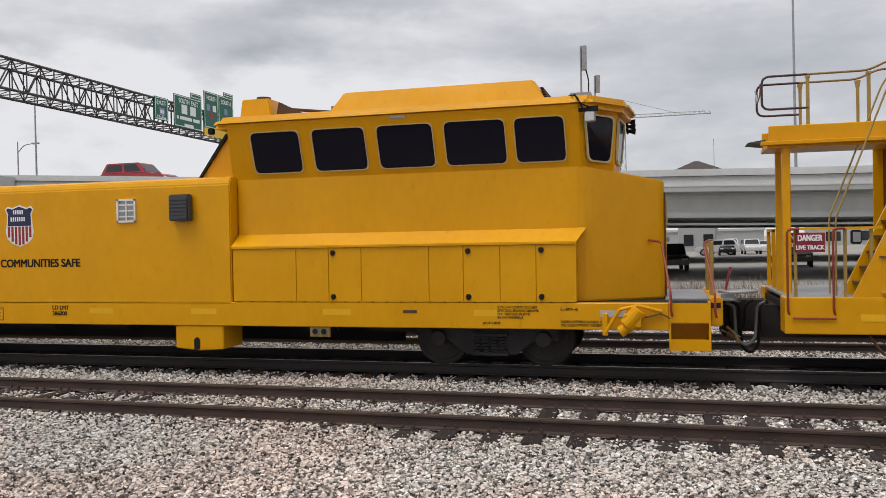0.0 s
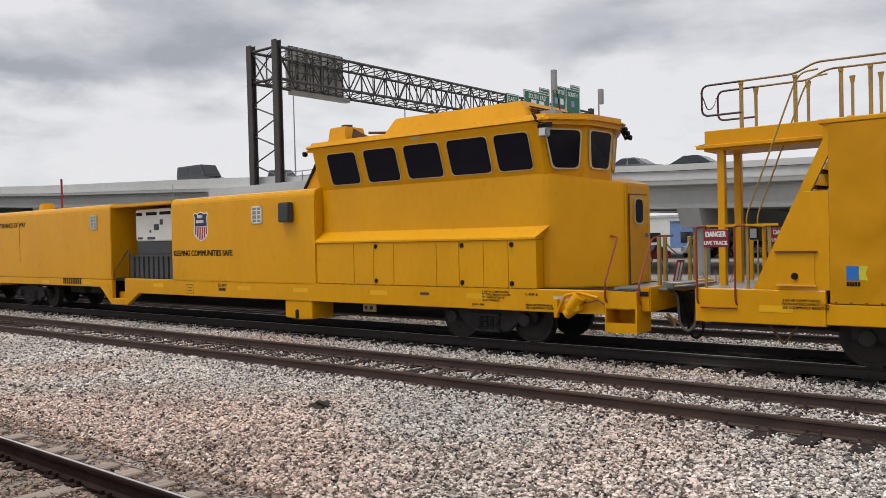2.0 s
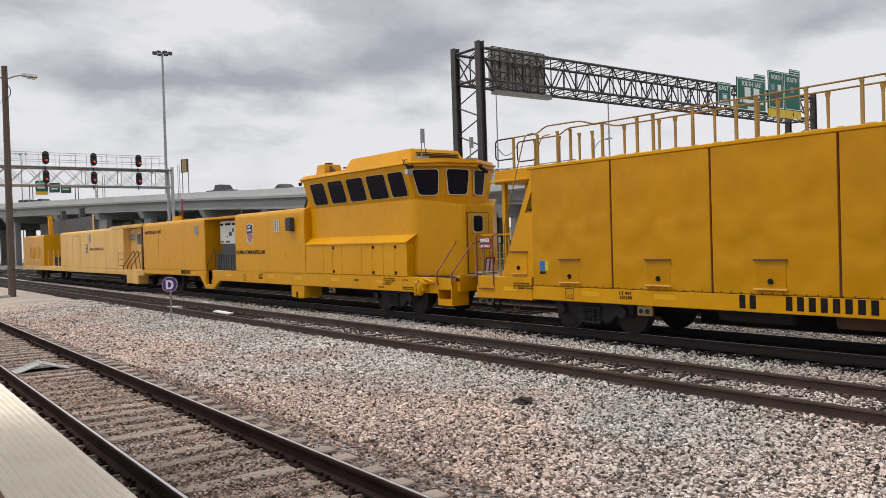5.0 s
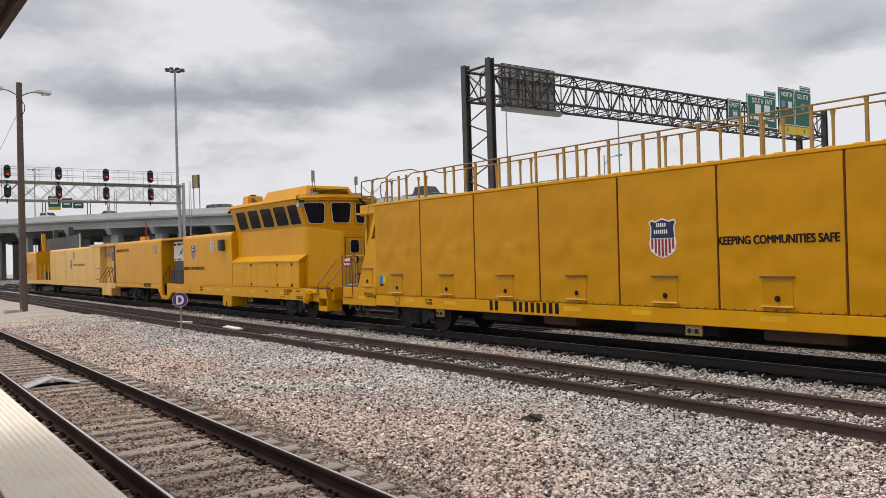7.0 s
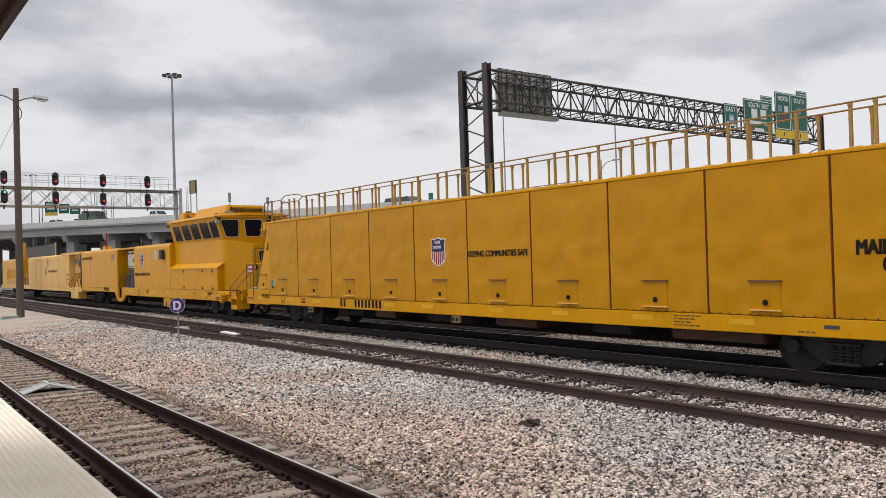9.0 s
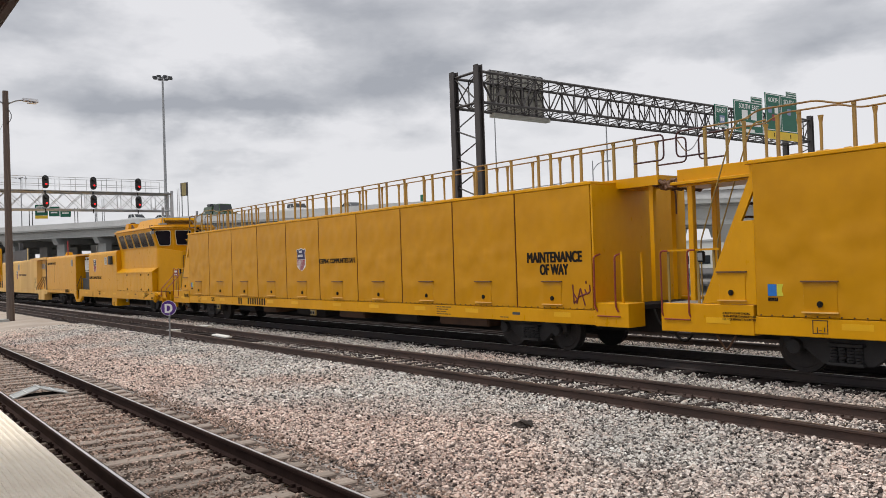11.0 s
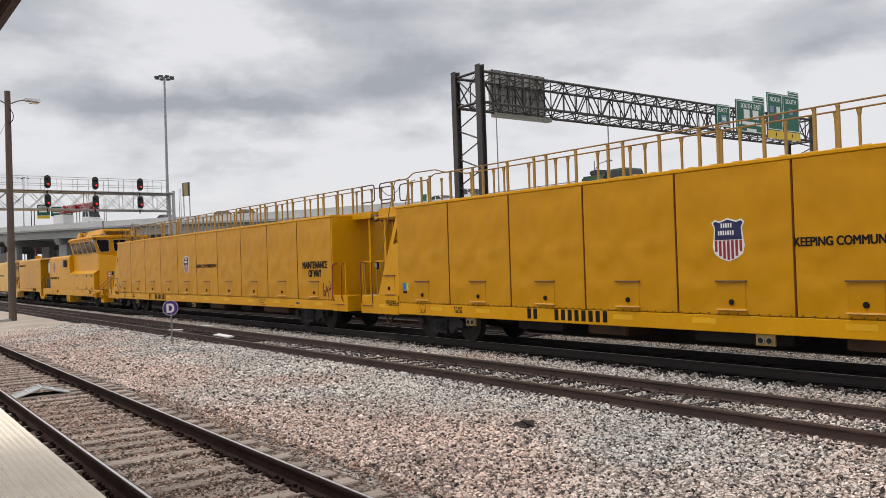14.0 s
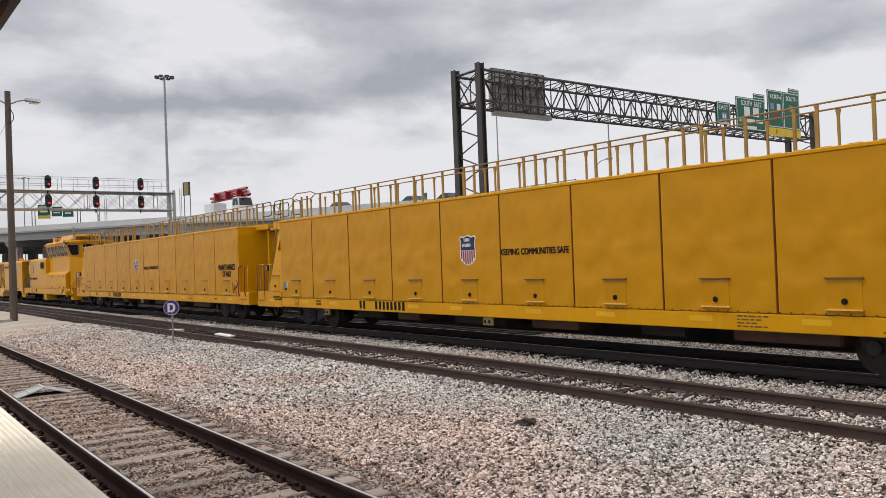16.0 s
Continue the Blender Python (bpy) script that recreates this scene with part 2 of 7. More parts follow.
red_paint = mat("red_paint", (0.30, 0.016, 0.028), (0.24, 0.012, 0.02), rough=0.45)
sign_red = mat("red_warning_sign", (0.24, 0.008, 0.028), (0.20, 0.007, 0.024), rough=0.4)
bright_blue = mat("bright_blue_paint", (0.01, 0.16, 0.55), (0.01, 0.13, 0.45), rough=0.45)
lime = mat("yellow_green_paint", (0.62, 0.58, 0.04), (0.5, 0.46, 0.03), rough=0.45)
cab_glass = bpy.data.materials.new("dark_tinted_glass")
cab_glass.use_nodes = True
_b = cab_glass.node_tree.nodes["Principled BSDF"]
_b.inputs["Base Color"].default_value = (0.010, 0.010, 0.017, 1)
_b.inputs["Roughness"].default_value = 0.12
_b.inputs["Specular IOR Level"].default_value = 0.14
bridge_grey = mat("pale_bridge_steel", (0.50, 0.51, 0.52), (0.40, 0.41, 0.42), rough=0.5, metal=0.3)
rail_post_yellow = mat("weathered_rail_yellow", (0.37, 0.25, 0.06), (0.25, 0.165, 0.05), rough=0.6)
stencil_brown = mat("faded_stencil_paint", (0.10, 0.055, 0.012), (0.16, 0.085, 0.01), rough=0.6)
rail_steel = mat("rusty_rail_steel", (0.075, 0.042, 0.032), (0.035, 0.022, 0.018), rough=0.7, scale=1.5, fine=30, bump=0.15)
rail_dark = mat("oily_black_rail_steel", (0.046, 0.042, 0.045), (0.062, 0.05, 0.046), rough=0.75, scale=1.5, fine=30, bump=0.1, spec=0.1)
rail_head = mat("polished_rail_head", (0.82, 0.80, 0.79), (0.70, 0.67, 0.66), rough=0.33, metal=0.9, rvar=0.06)
rail_black = mat("grimy_dark_rail_steel", (0.042, 0.026, 0.022), (0.020, 0.012, 0.011), rough=0.85, scale=1.5, fine=30, bump=0.15, spec=0.06)
rail_head_dull = mat("dull_rail_head", (0.10, 0.07, 0.06), (0.06, 0.045, 0.04), rough=0.45, metal=0.4)
tie_wood = mat("creosoted_tie_wood", (0.055, 0.045, 0.042), (0.025, 0.02, 0.02), rough=0.9, scale=2, fine=30, stretch=(8, 0.7, 8), bump=0.5, piece=0.3, spec=0.15)
tie_pale = mat("weathered_tie_wood", (0.36, 0.30, 0.255), (0.20, 0.16, 0.13), rough=0.95, scale=3, fine=40, stretch=(8, 0.7, 8), bump=0.6, piece=0.25)
stones = stone_mat("crushed_limestone", STONES)
stones_brown = stone_mat("dusty_brown_ballast", ((0.0, (0.06, 0.05, 0.043)), (0.3, (0.27, 0.225, 0.195)), (0.6, (0.40, 0.34, 0.295)), (0.85, (0.48, 0.38, 0.33)), (1.0, (0.60, 0.53, 0.47))))
# stone colours times 0.62: shade in the gaps between loose stones, painted in
gravel = gravel_mat("limestone_bed_shaded_gaps", tuple((p, tuple(v * 0.62 for v in c)) for p, c in STONES))
gravel_brown = gravel_mat("dusty_gravel_bed", ((0.0, (0.06, 0.05, 0.045)), (0.5, (0.20, 0.165, 0.145)), (1.0, (0.36, 0.30, 0.26))), 26.0)
gravel_grey = gravel_mat("grey_gravel_bed", ((0.0, (0.03, 0.03, 0.03)), (0.45, (0.16, 0.15, 0.145)), (1.0, (0.42, 0.40, 0.38))), 20.0)
# oily gravel, with the shade under the train put into its colour
gravel_dark = gravel_mat("oily_shaded_gravel", ((0.0, (0.006, 0.006, 0.006)), (0.7, (0.016, 0.015, 0.015)), (1.0, (0.05, 0.047, 0.045))), 24.0)
dirt = mat("pale_dusty_dirt", (0.42, 0.36, 0.30), (0.30, 0.25, 0.21), rough=0.95, scale=0.6, fine=14, bump=0.4)
asphalt = mat("worn_asphalt", (0.085, 0.083, 0.08), (0.055, 0.054, 0.053), rough=0.9, scale=0.15, fine=20, bump=0.3)
concrete = mat("grey_concrete", (0.40, 0.41, 0.40), (0.31, 0.32, 0.315), rough=0.85, scale=0.12, fine=2.2, stretch=(1, 1, 0.6), bump=0.15)
paving = mat("worn_pale_paving", (0.30, 0.285, 0.265), (0.21, 0.20, 0.19), rough=0.9, scale=0.15, fine=12, bump=0.2)
concrete_pale = mat("pale_concrete_barrier", (0.52, 0.53, 0.53), (0.42, 0.43, 0.43), rough=0.85, scale=0.2, fine=3, bump=0.1)
tactile = mat("cream_tactile_paving", (0.92, 0.84, 0.71), (0.85, 0.76, 0.63), rough=0.8, scale=1.5, fine=30, bump=0.15)
red_paver = mat("reddish_brown_pavers", (0.26, 0.10, 0.06), (0.18, 0.07, 0.045), rough=0.85, scale=3, fine=30, bump=0.3)
weathering = mat("brown_weathering_steel", (0.060, 0.052, 0.050), (0.035, 0.030, 0.030), rough=0.6, scale=1, fine=12)
sign_green = mat("green_highway_sign", (0.0, 0.12, 0.068), (0.0, 0.095, 0.055), rough=0.5)
sign_white = mat("white_sign_legend", (0.8, 0.8, 0.78), (0.72, 0.72, 0.7), rough=0.5)
sign_yellow = mat("yellow_exit_panel", (0.75, 0.5, 0.02), (0.65, 0.43, 0.02), rough=0.5)
purple = mat("purple_sign_paint", (0.085, 0.018, 0.24), (0.065, 0.012, 0.19), rough=0.5)
pole_wood = mat("weathered_pole_wood", (0.15, 0.115, 0.095), (0.085, 0.065, 0.055), rough=0.9, scale=3, fine=20, stretch=(6, 6, 0.4), bump=0.5)
brown_roof = mat("dark_brown_canopy_paint", (0.05, 0.035, 0.03), (0.035, 0.025, 0.022), rough=0.6)
signal_black = mat("black_signal_housing", (0.012, 0.012, 0.013), (0.02, 0.02, 0.02), rough=0.5)
red_lens = glow("lit_red_signal_lens", (1.0, 0.01, 0.01), 0.9)
green_lens = glow("lit_green_signal_lens", (0.05, 1.0, 0.55), 1.8)
tyre = mat("black_tyre", (0.02, 0.02, 0.02), rough=0.85)
car_glass = bpy.data.materials.new("car_window_glass")
car_glass.use_nodes = True
_b = car_glass.node_tree.nodes["Principled BSDF"]
_b.inputs["Base Color"].default_value = (0.02, 0.025, 0.03, 1)
_b.inputs["Roughness"].default_value = 0.05


# ---- building blocks ----
def bx(bm, x0, x1, y0, y1, z0, z1):
    v = [bm.verts.new(p) for p in ((x0, y0, z0), (x1, y0, z0), (x1, y1, z0), (x0, y1, z0), (x0, y0, z1), (x1, y0, z1), (x1, y1, z1), (x0, y1, z1))]
    for f in ((3, 2, 1, 0), (4, 5, 6, 7), (0, 1, 5, 4), (1, 2, 6, 5), (2, 3, 7, 6), (3, 0, 4, 7)):
        bm.faces.new([v[i] for i in f])
    return bm


def loft(bm, a, b):
    """A closed solid between two rings of the same count."""
    va, vb = [bm.verts.new(p) for p in a], [bm.verts.new(p) for p in b]
    n = len(a)
    bm.faces.new(va[::-1])
    bm.faces.new(vb)
    for i in range(n):
        bm.faces.new((va[i], va[(i + 1) % n], vb[(i + 1) % n], vb[i]))
    return bm


def prism(bm, pts, y0, y1):
    """A solid with the outline pts in x and z, from y0 to y1."""
    return loft(bm, [(x, y0, z) for x, z in pts], [(x, y1, z) for x, z in pts])


def cyl(bm, p, q, r, n=10, r2=None):
    p, q = Vector(p), Vector(q)
    d = (q - p).normalized()
    s = d.cross((0, 0, 1) if abs(d.z) < 0.9 else (1, 0, 0)).normalized()
    u = d.cross(s)
    ring = lambda c, k: [c + (s * math.cos(2 * math.pi * i / n) + u * math.sin(2 * math.pi * i / n)) * k for i in range(n)]
    return loft(bm, ring(p, r), ring(q, r if r2 is None else r2))


def tube(bm, pts, r, n=8):
    for p, q in zip(pts, pts[1:]):
        cyl(bm, p, q, r, n)
    return bm


def bent(pts, radius=0.1, steps=4):
    """The line pts with rounded corners."""
    pts = [Vector(p) for p in pts]
    out = [pts[0]]
    for a, b, c in zip(pts, pts[1:], pts[2:]):
        k = min(radius, (a - b).length / 2, (c - b).length / 2)
        p, q = b + (a - b).normalized() * k, b + (c - b).normalized() * k
        out += [p.lerp(b, i / steps).lerp(b.lerp(q, i / steps), i / steps) for i in range(steps + 1)]
    return out + [pts[-1]]


def soft(bm, w=0.01, seg=2):
    bmesh.ops.recalc_face_normals(bm, faces=bm.faces)
    bmesh.ops.bevel(bm, geom=[e for e in bm.edges if len(e.link_faces) == 2 and e.calc_face_angle(0) > 0.35], offset=w, segments=seg, affect="EDGES", clamp_overlap=True)
    return bm


def part(name, bm, material, parent=None, label="", smooth=False):
    """One mesh object from bm, under parent."""
    bmesh.ops.recalc_face_normals(bm, faces=bm.faces)
    me = bpy.data.meshes.new(name)
    bm.to_mesh(me)
    bm.free()
    me.materials.append(material)
    if smooth:
        me.polygons.foreach_set("use_smooth", [True] * len(me.polygons))
    ob = new(name, me)
    ob.parent = parent
    return tagged(ob, label)


def pieces(name, bm, material, parent, label=""):
    """Each separate piece of bm as a part of its own."""
    left = set(bm.verts)
    while left:
        todo = [left.pop()]
        isle = {todo[0]}
        while todo:
            for e in todo.pop().link_edges:
                for v in e.verts:
                    if v in left:
                        left.discard(v)
                        isle.add(v)
                        todo.append(v)
        one = bmesh.new()
        new_v = {v: one.verts.new(v.co) for v in isle}
        for f in {f for v in isle for f in v.link_faces}:
            one.faces.new([new_v[v] for v in f.verts])
        part(name, one, material, parent, label)
    bm.free()


def B():
    return bmesh.new()


def box(*a, w=0.0):
    bm = bx(B(), *a)
    return soft(bm, w) if w else bm


def thing(name, label, category, group="", at=None, kind=""):
    ob = new(name)
    ob.empty_display_size = 0.2
    if at is not None:
        ob.matrix_basis = at
    return tagged(ob, label, category, group, kind)


FRONT = Matrix(((1, 0, 0, 0), (0, 0, -1, 0), (0, 1, 0, 0), (0, 0, 0, 1)))  # writing that faces -y


def text(name, words, size, material, parent, m, width=0.0, fat=0.0, label=""):
    """Writing with its lower left corner at m's origin; width: stretched to so many metres; fat: metres by which the strokes swell."""
    cu = bpy.data.curves.new(name, "FONT")
    cu.body, cu.size, cu.extrude = words, size * 1.42, 0.003
    ob = bpy.data.objects.new(name, cu)
    scene.collection.objects.link(ob)
    me = bpy.data.meshes.new_from_object(ob.evaluated_get(bpy.context.evaluated_depsgraph_get()))
    bpy.data.objects.remove(ob)
    co = np.empty(len(me.vertices) * 3)
    me.vertices.foreach_get("co", co)
    co = co.reshape(-1, 3)
    co[:, 0] -= co[:, 0].min()
    if width:
        co[:, 0] *= width / co[:, 0].max()
    me.vertices.foreach_set("co", co.ravel())
    if fat:
        heavy = bmesh.new()
        for k, (dx, dy) in enumerate(((-1, -0.6), (1, -0.6), (-1, 0.6), (1, 0.6))):
            copy = me.copy()
            copy.transform(Matrix.Translation((dx * fat, dy * fat, 0.0004 * k)))
            heavy.from_mesh(copy)
            bpy.data.meshes.remove(copy)
        heavy.to_mesh(me)
        heavy.free()
    me.transform(m)
    me.materials.clear()
    me.materials.append(material)
    ob = new(name, me)
    ob.parent = parent
    return tagged(ob, label)


# ---- ground ----
TRACKS = (2.90, 10.50, 14.40, 18.45)  # centre lines, y
SKEW = pose(0, 0, 0, 0, 0, -1.49)  # the platform and its track run slightly askew
GAUGE = 0.752  # half the distance between rail centres
RISE = 0.0055  # the line climbs gently towards -x
CLIMB = math.degrees(math.asin(RISE))


def lift(x, y):
    """How far the ballast lies above the platform track's, which is level."""
    k = min(max((y - 4.6) / 4.4, 0.0), 1.0)
    return (-0.105 - 0.006 * x) * k * k * (3 - 2 * k)


ground = part("ground", box(-900, 700, -300, 1300, -1.6, -0.62), dirt, None, "pale dusty ground reaching to the horizon")
tagged(ground, category="ground", kind="structure")


def sheet(name, x0, x1, y0, y1, z, material, label, step=1.0, rough=0.03, rise=lift):
    """A level bed with small unevenness."""
    bm = B()
    nx, ny = max(2, int((x1 - x0) / step)), max(2, int((y1 - y0) / step))
    g = [[bm.verts.new((x0 + (x1 - x0) * i / nx, y0 + (y1 - y0) * j / ny, z + rough * noise.noise((i * step * 0.9, j * step * 0.9, z * 7)) + rise(x0 + (x1 - x0) * i / nx, y0 + (y1 - y0) * j / ny))) for j in range(ny + 1)] for i in range(nx + 1)]
    for i in range(nx):
        for j in range(ny):
            bm.faces.new((g[i][j], g[i + 1][j], g[i + 1][j + 1], g[i][j + 1]))
    return tagged(part(name, bm, material, None, label), category="ground", kind="structure")


sheet("ballast_bed", -180, 60, 3.4, 13.55, -0.235, gravel, "grey and pinkish crushed limestone bed between the tracks, painted darker as shaded gaps")
sheet("ballast_bed", -180, 60, 16.4, 26.3, -0.30, gravel_grey, "grey-brown ballast beyond the train's track")
# near-black strip: oil plus the train's shade, painted along the whole track
sheet("ballast_bed", -180, 60, 13.5, 16.5, -0.215, gravel_dark, "oily ballast under the train's track, darkened further with painted shade")
sheet("ballast_bed", -180, 60, 1.4, 4.3, -0.21, gravel_brown, "dusty brown ballast of the platform track", rise=lambda x, y: 0.0).matrix_basis = SKEW
sheet("dirt_patch", -110, -36, 5.4, 9.2, -0.165, dirt, "pale bare dirt beside the tracks", 1.0, 0.04)
# added dark ground, so that less light bounces up under the overpass curve
tagged(part("service_yard", box(-320, -62.01, 26, 240, -0.9, -0.265), asphalt, None, "dark asphalt ground added under the curve of the overpass to cut bounced light"), category="yard", kind="structure")
tagged(part("parking_lot", box(-62, 160, 26, 240, -0.9, -0.26), paving, None, "worn pale concrete paving of a car park under the overpass"), category="car park", kind="structure")


# ---- tracks ----
def rail(y, x0, x1, z, material, head, label, turn):
    """A flat-bottomed rail with a foot, web and head."""
    pro = ((-0.07, -0.17), (0.07, -0.17), (0.07, -0.158), (0.014, -0.142), (0.010, -0.05), (0.034, -0.034), (0.035, -0.008), (0.030, 0.0), (-0.030, 0.0), (-0.035, -0.008), (-0.034, -0.034), (-0.010, -0.05), (-0.014, -0.142), (-0.07, -0.158))
    ob = part("rail", loft(B(), [(x0, y + a, z + b) for a, b in pro], [(x1, y + a, z + b) for a, b in pro]), material, None, label)
    ob.matrix_basis = turn
    tagged(ob, category="rail", kind="structure")
    hw = 0.015 if head is rail_head else 0.026
    part("rail_head", box(x0, x1, y - hw, y + hw, z + 0.001, z + 0.005), head, ob, "worn running surface")
    return ob


def track(yc, z, x0, x1, material, head, tie, pitch, tie_top, label, plates=True, seed=1, turn=None):
    rng = random.Random(seed)
    for s in (-1, 1):
        rail(yc + s * GAUGE, x0, x1, z, material, head, label, turn)
    tm = bx(B(), -0.115, 0.115, -1.3, 1.3, -0.17, 0.0)
    soft(tm, 0.012, 1)
    me = bpy.data.meshes.new("tie")
    tm.to_mesh(me)
    tm.free()
    me.materials.append(tie)
    pm = B()
    for s in (-1, 1):
        bx(pm, -0.09, 0.09, s * GAUGE - 0.15, s * GAUGE + 0.15, 0.0, 0.018)
        for dx in (-0.07, 0.07):
            for dy in (-0.095, 0.095):
                bx(pm, dx - 0.014, dx + 0.014, s * GAUGE + dy - 0.02, s * GAUGE + dy + 0.02, 0.022, 0.055)
    pme = bpy.data.meshes.new("tie_plate")
    pm.to_mesh(pme)
    pm.free()
    pme.materials.append(material)
    bedding = thing("track_ties", label.replace("rail", "row of ties"), "railway ties", kind="structure", at=turn @ pose(0, yc, z))
    n = 0
    x = x1 - 1
    while x > x0 and n < 290:
        o = new("tie", me)
        o.parent = bedding
        o.matrix_basis = pose(x + rng.uniform(-0.03, 0.03), rng.uniform(-0.05, 0.05), tie_top + rng.uniform(-0.012, 0.006), rng.uniform(-0.4, 0.4), 0, rng.uniform(-1.2, 1.2))
        if plates and x > -48:
            p = new("tie_plate", pme)
            p.parent = o
        x -= pitch
        n += 1


track(TRACKS[0], 0.0, -150, 30, rail_black, rail_head, tie_pale, 0.53, -0.175, "brown steel rail with a polished head beside the platform", True, 2, SKEW)
track(TRACKS[1], 0.0, -170, 40, rail_steel, rail_head_dull, tie_wood, 0.52, -0.166, "rusty brown steel rail of an empty track", True, 3, pose(0, 0, -0.125, 0, 1.18 * CLIMB, 0))
track(TRACKS[2], 0.0, -170, 40, rail_dark, rail_head, tie_wood, 0.55, -0.172, "oily black steel rail under the train", False, 4, pose(0, 0, -0.085, 0, CLIMB, 0))
track(TRACKS[3], 0.0, -120, 30, rail_dark, rail_head_dull, tie_wood, 0.55, -0.172, "rusty brown steel rail behind the train", False, 5, pose(0, 0, -0.15, 0, CLIMB, 0))
bars = B()
for s in (-1, 1):
    y = TRACKS[1] + s * GAUGE
    for xb in (3.4 + 0.35 * s,):
        for k in (-1, 1):
            bx(bars, xb - 0.45, xb + 0.45, y + k * 0.012, y + k * 0.036, -0.145, -0.04)
            for dx in (-0.33, -0.11, 0.11, 0.33):
                cyl(bars, (xb + dx, y + k * 0.03, -0.095), (xb + dx, y + k * 0.055, -0.095), 0.02, 6)
jb = part("rail_joint_bar", bars, rust_seam, None, "bolted reddish rusty joint bars on the empty track's rails")
jb.matrix_basis = pose(0, 0, -0.125, 0, 1.18 * CLIMB, 0)
tagged(jb, category="joint bar", kind="structure")


def scatter(name, boxes, material, label, seed, size=(0.011, 0.029), level=False):
    """Loose stones, each a rough lump of its own. boxes: x0, x1, y0, y1, z, stones to the square metre."""
    rng = np.random.default_rng(seed)
    pos, rad = [], []
    for x0, x1, y0, y1, z, dens in boxes:
        n = int((x1 - x0) * (y1 - y0) * dens)
        p = np.stack((rng.uniform(x0, x1, n), rng.uniform(y0, y1, n), np.full(n, z) + rng.uniform(-0.015, 0.02, n)), 1)
        if not level:
            k = np.clip((p[:, 1] - 4.6) / 4.4, 0, 1)
            p[:, 2] += (-0.105 - 0.006 * p[:, 0]) * k * k * (3 - 2 * k)
        pos.append(p)
        rad.append(rng.uniform(size[0], size[1], n) * (1 + 0.5 * (rng.random(n) > 0.93)))
    pos, rad = np.concatenate(pos), np.concatenate(rad)
    n = len(pos)
    cube = np.array([(-1, -1, -1), (1, -1, -1), (1, 1, -1), (-1, 1, -1), (-1, -1, 1), (1, -1, 1), (1, 1, 1), (-1, 1, 1)]) * 0.62
    v = cube[None] * rng.uniform(0.55, 1.15, (n, 1, 3)) + rng.uniform(-0.28, 0.28, (n, 8, 3))
    q = rng.normal(size=(n, 4))
    q /= np.linalg.norm(q, axis=1, keepdims=True)
    w, x, y, z = q.T
    rot = np.stack((1 - 2 * (y * y + z * z), 2 * (x * y - z * w), 2 * (x * z + y * w), 2 * (x * y + z * w), 1 - 2 * (x * x + z * z), 2 * (y * z - x * w), 2 * (x * z - y * w), 2 * (y * z + x * w), 1 - 2 * (x * x + y * y)), 1).reshape(n, 3, 3)
    v = np.einsum("nij,nkj->nki", rot, v)
    v[:, :, 2] *= 0.75
    v = v * rad[:, None, None] + pos[:, None]
    faces = np.array(((3, 2, 1, 0), (4, 5, 6, 7), (0, 1, 5, 4), (1, 2, 6, 5), (2, 3, 7, 6), (3, 0, 4, 7)))
    loops = (faces[None] + (np.arange(n) * 8)[:, None, None]).ravel()
    me = bpy.data.meshes.new(name)
    me.vertices.add(n * 8)
    me.vertices.foreach_set("co", v.ravel())
    me.loops.add(len(loops))
    me.loops.foreach_set("vertex_index", loops)
    me.polygons.add(n * 6)
    me.polygons.foreach_set("loop_start", np.arange(n * 6) * 4)
    me.polygons.foreach_set("use_smooth", np.zeros(n * 6, dtype=bool))
    me.update(calc_edges=True)
    me.materials.append(material)
    return tagged(new(name, me), label, "ballast", kind="stuff")


scatter("ballast_stones", ((-13, 6, 4.7, 9.15, -0.195, 960), (-4, 6, 9.1, 9.68, -0.212, 460), (-13, -3.5, 9.1, 9.66, -0.178, 640), (-7.5, -2, 9.83, 11.17, -0.185, 480), (-24, -7.5, 9.85, 11.15, -0.205, 420), (-2, 8, 9.85, 11.15, -0.212, 440), (-24, 8, 11.75, 13.5, -0.19, 380), (-44, -24, 11.5, 13.5, -0.19, 160)), stones, "loose grey, white and pinkish crushed limestone", 11)
scatter("ballast_stones", ((-24, -13, 4.8, 9.55, -0.190, 620), (-40, -24, 5.0, 9.55, -0.185, 360), (-24, -13, 9.2, 9.66, -0.175, 420)), stones, "coarse grey, white and pinkish crushed limestone", 14, (0.013, 0.036))
scatter("ballast_stones", ((-16, -3, 2.27, 3.53, -0.186, 620), (-34, -16, 2.27, 3.53, -0.192, 330), (-16, -3, 3.75, 4.25, -0.21, 300), (-34, -16, 3.75, 4.25, -0.205, 180), (-16, -3, 4.2, 4.6, -0.175, 420), (-14, -4, 1.6, 2.02, -0.19, 250)), stones_brown, "dusty brown crushed stone of the platform track", 12, (0.010, 0.026), True).matrix_basis = SKEW
scatter("ballast_stones", ((-16, 9, 19.3, 22.5, -0.25, 260), (-18, 9, 15.75, 17.62, -0.21, 420), (-18, 9, 17.8, 19.12, -0.20, 330)), stones, "loose grey stones behind the train", 13)
bark_brown = mat("dark_brown_asphalt", (0.06, 0.047, 0.04), (0.03, 0.024, 0.021), rough=0.95, fine=30, bump=0.4)
clod = B()
bmesh.ops.create_icosphere(clod, subdivisions=3, radius=0.11)
for v in clod.verts:
    v.co = Vector((v.co.x * 1.35, v.co.y, v.co.z * 0.45)) + 0.07 * noise.noise_vector(v.co * 9) + 0.025 * noise.noise_vector(v.co * 30)
lump = part("asphalt_lump", clod, bark_brown, None, "dark broken lump of asphalt lying on the ballast")
lump.matrix_basis = pose(-8.43, 7.63, -0.20)
tagged(lump, category="rubble")

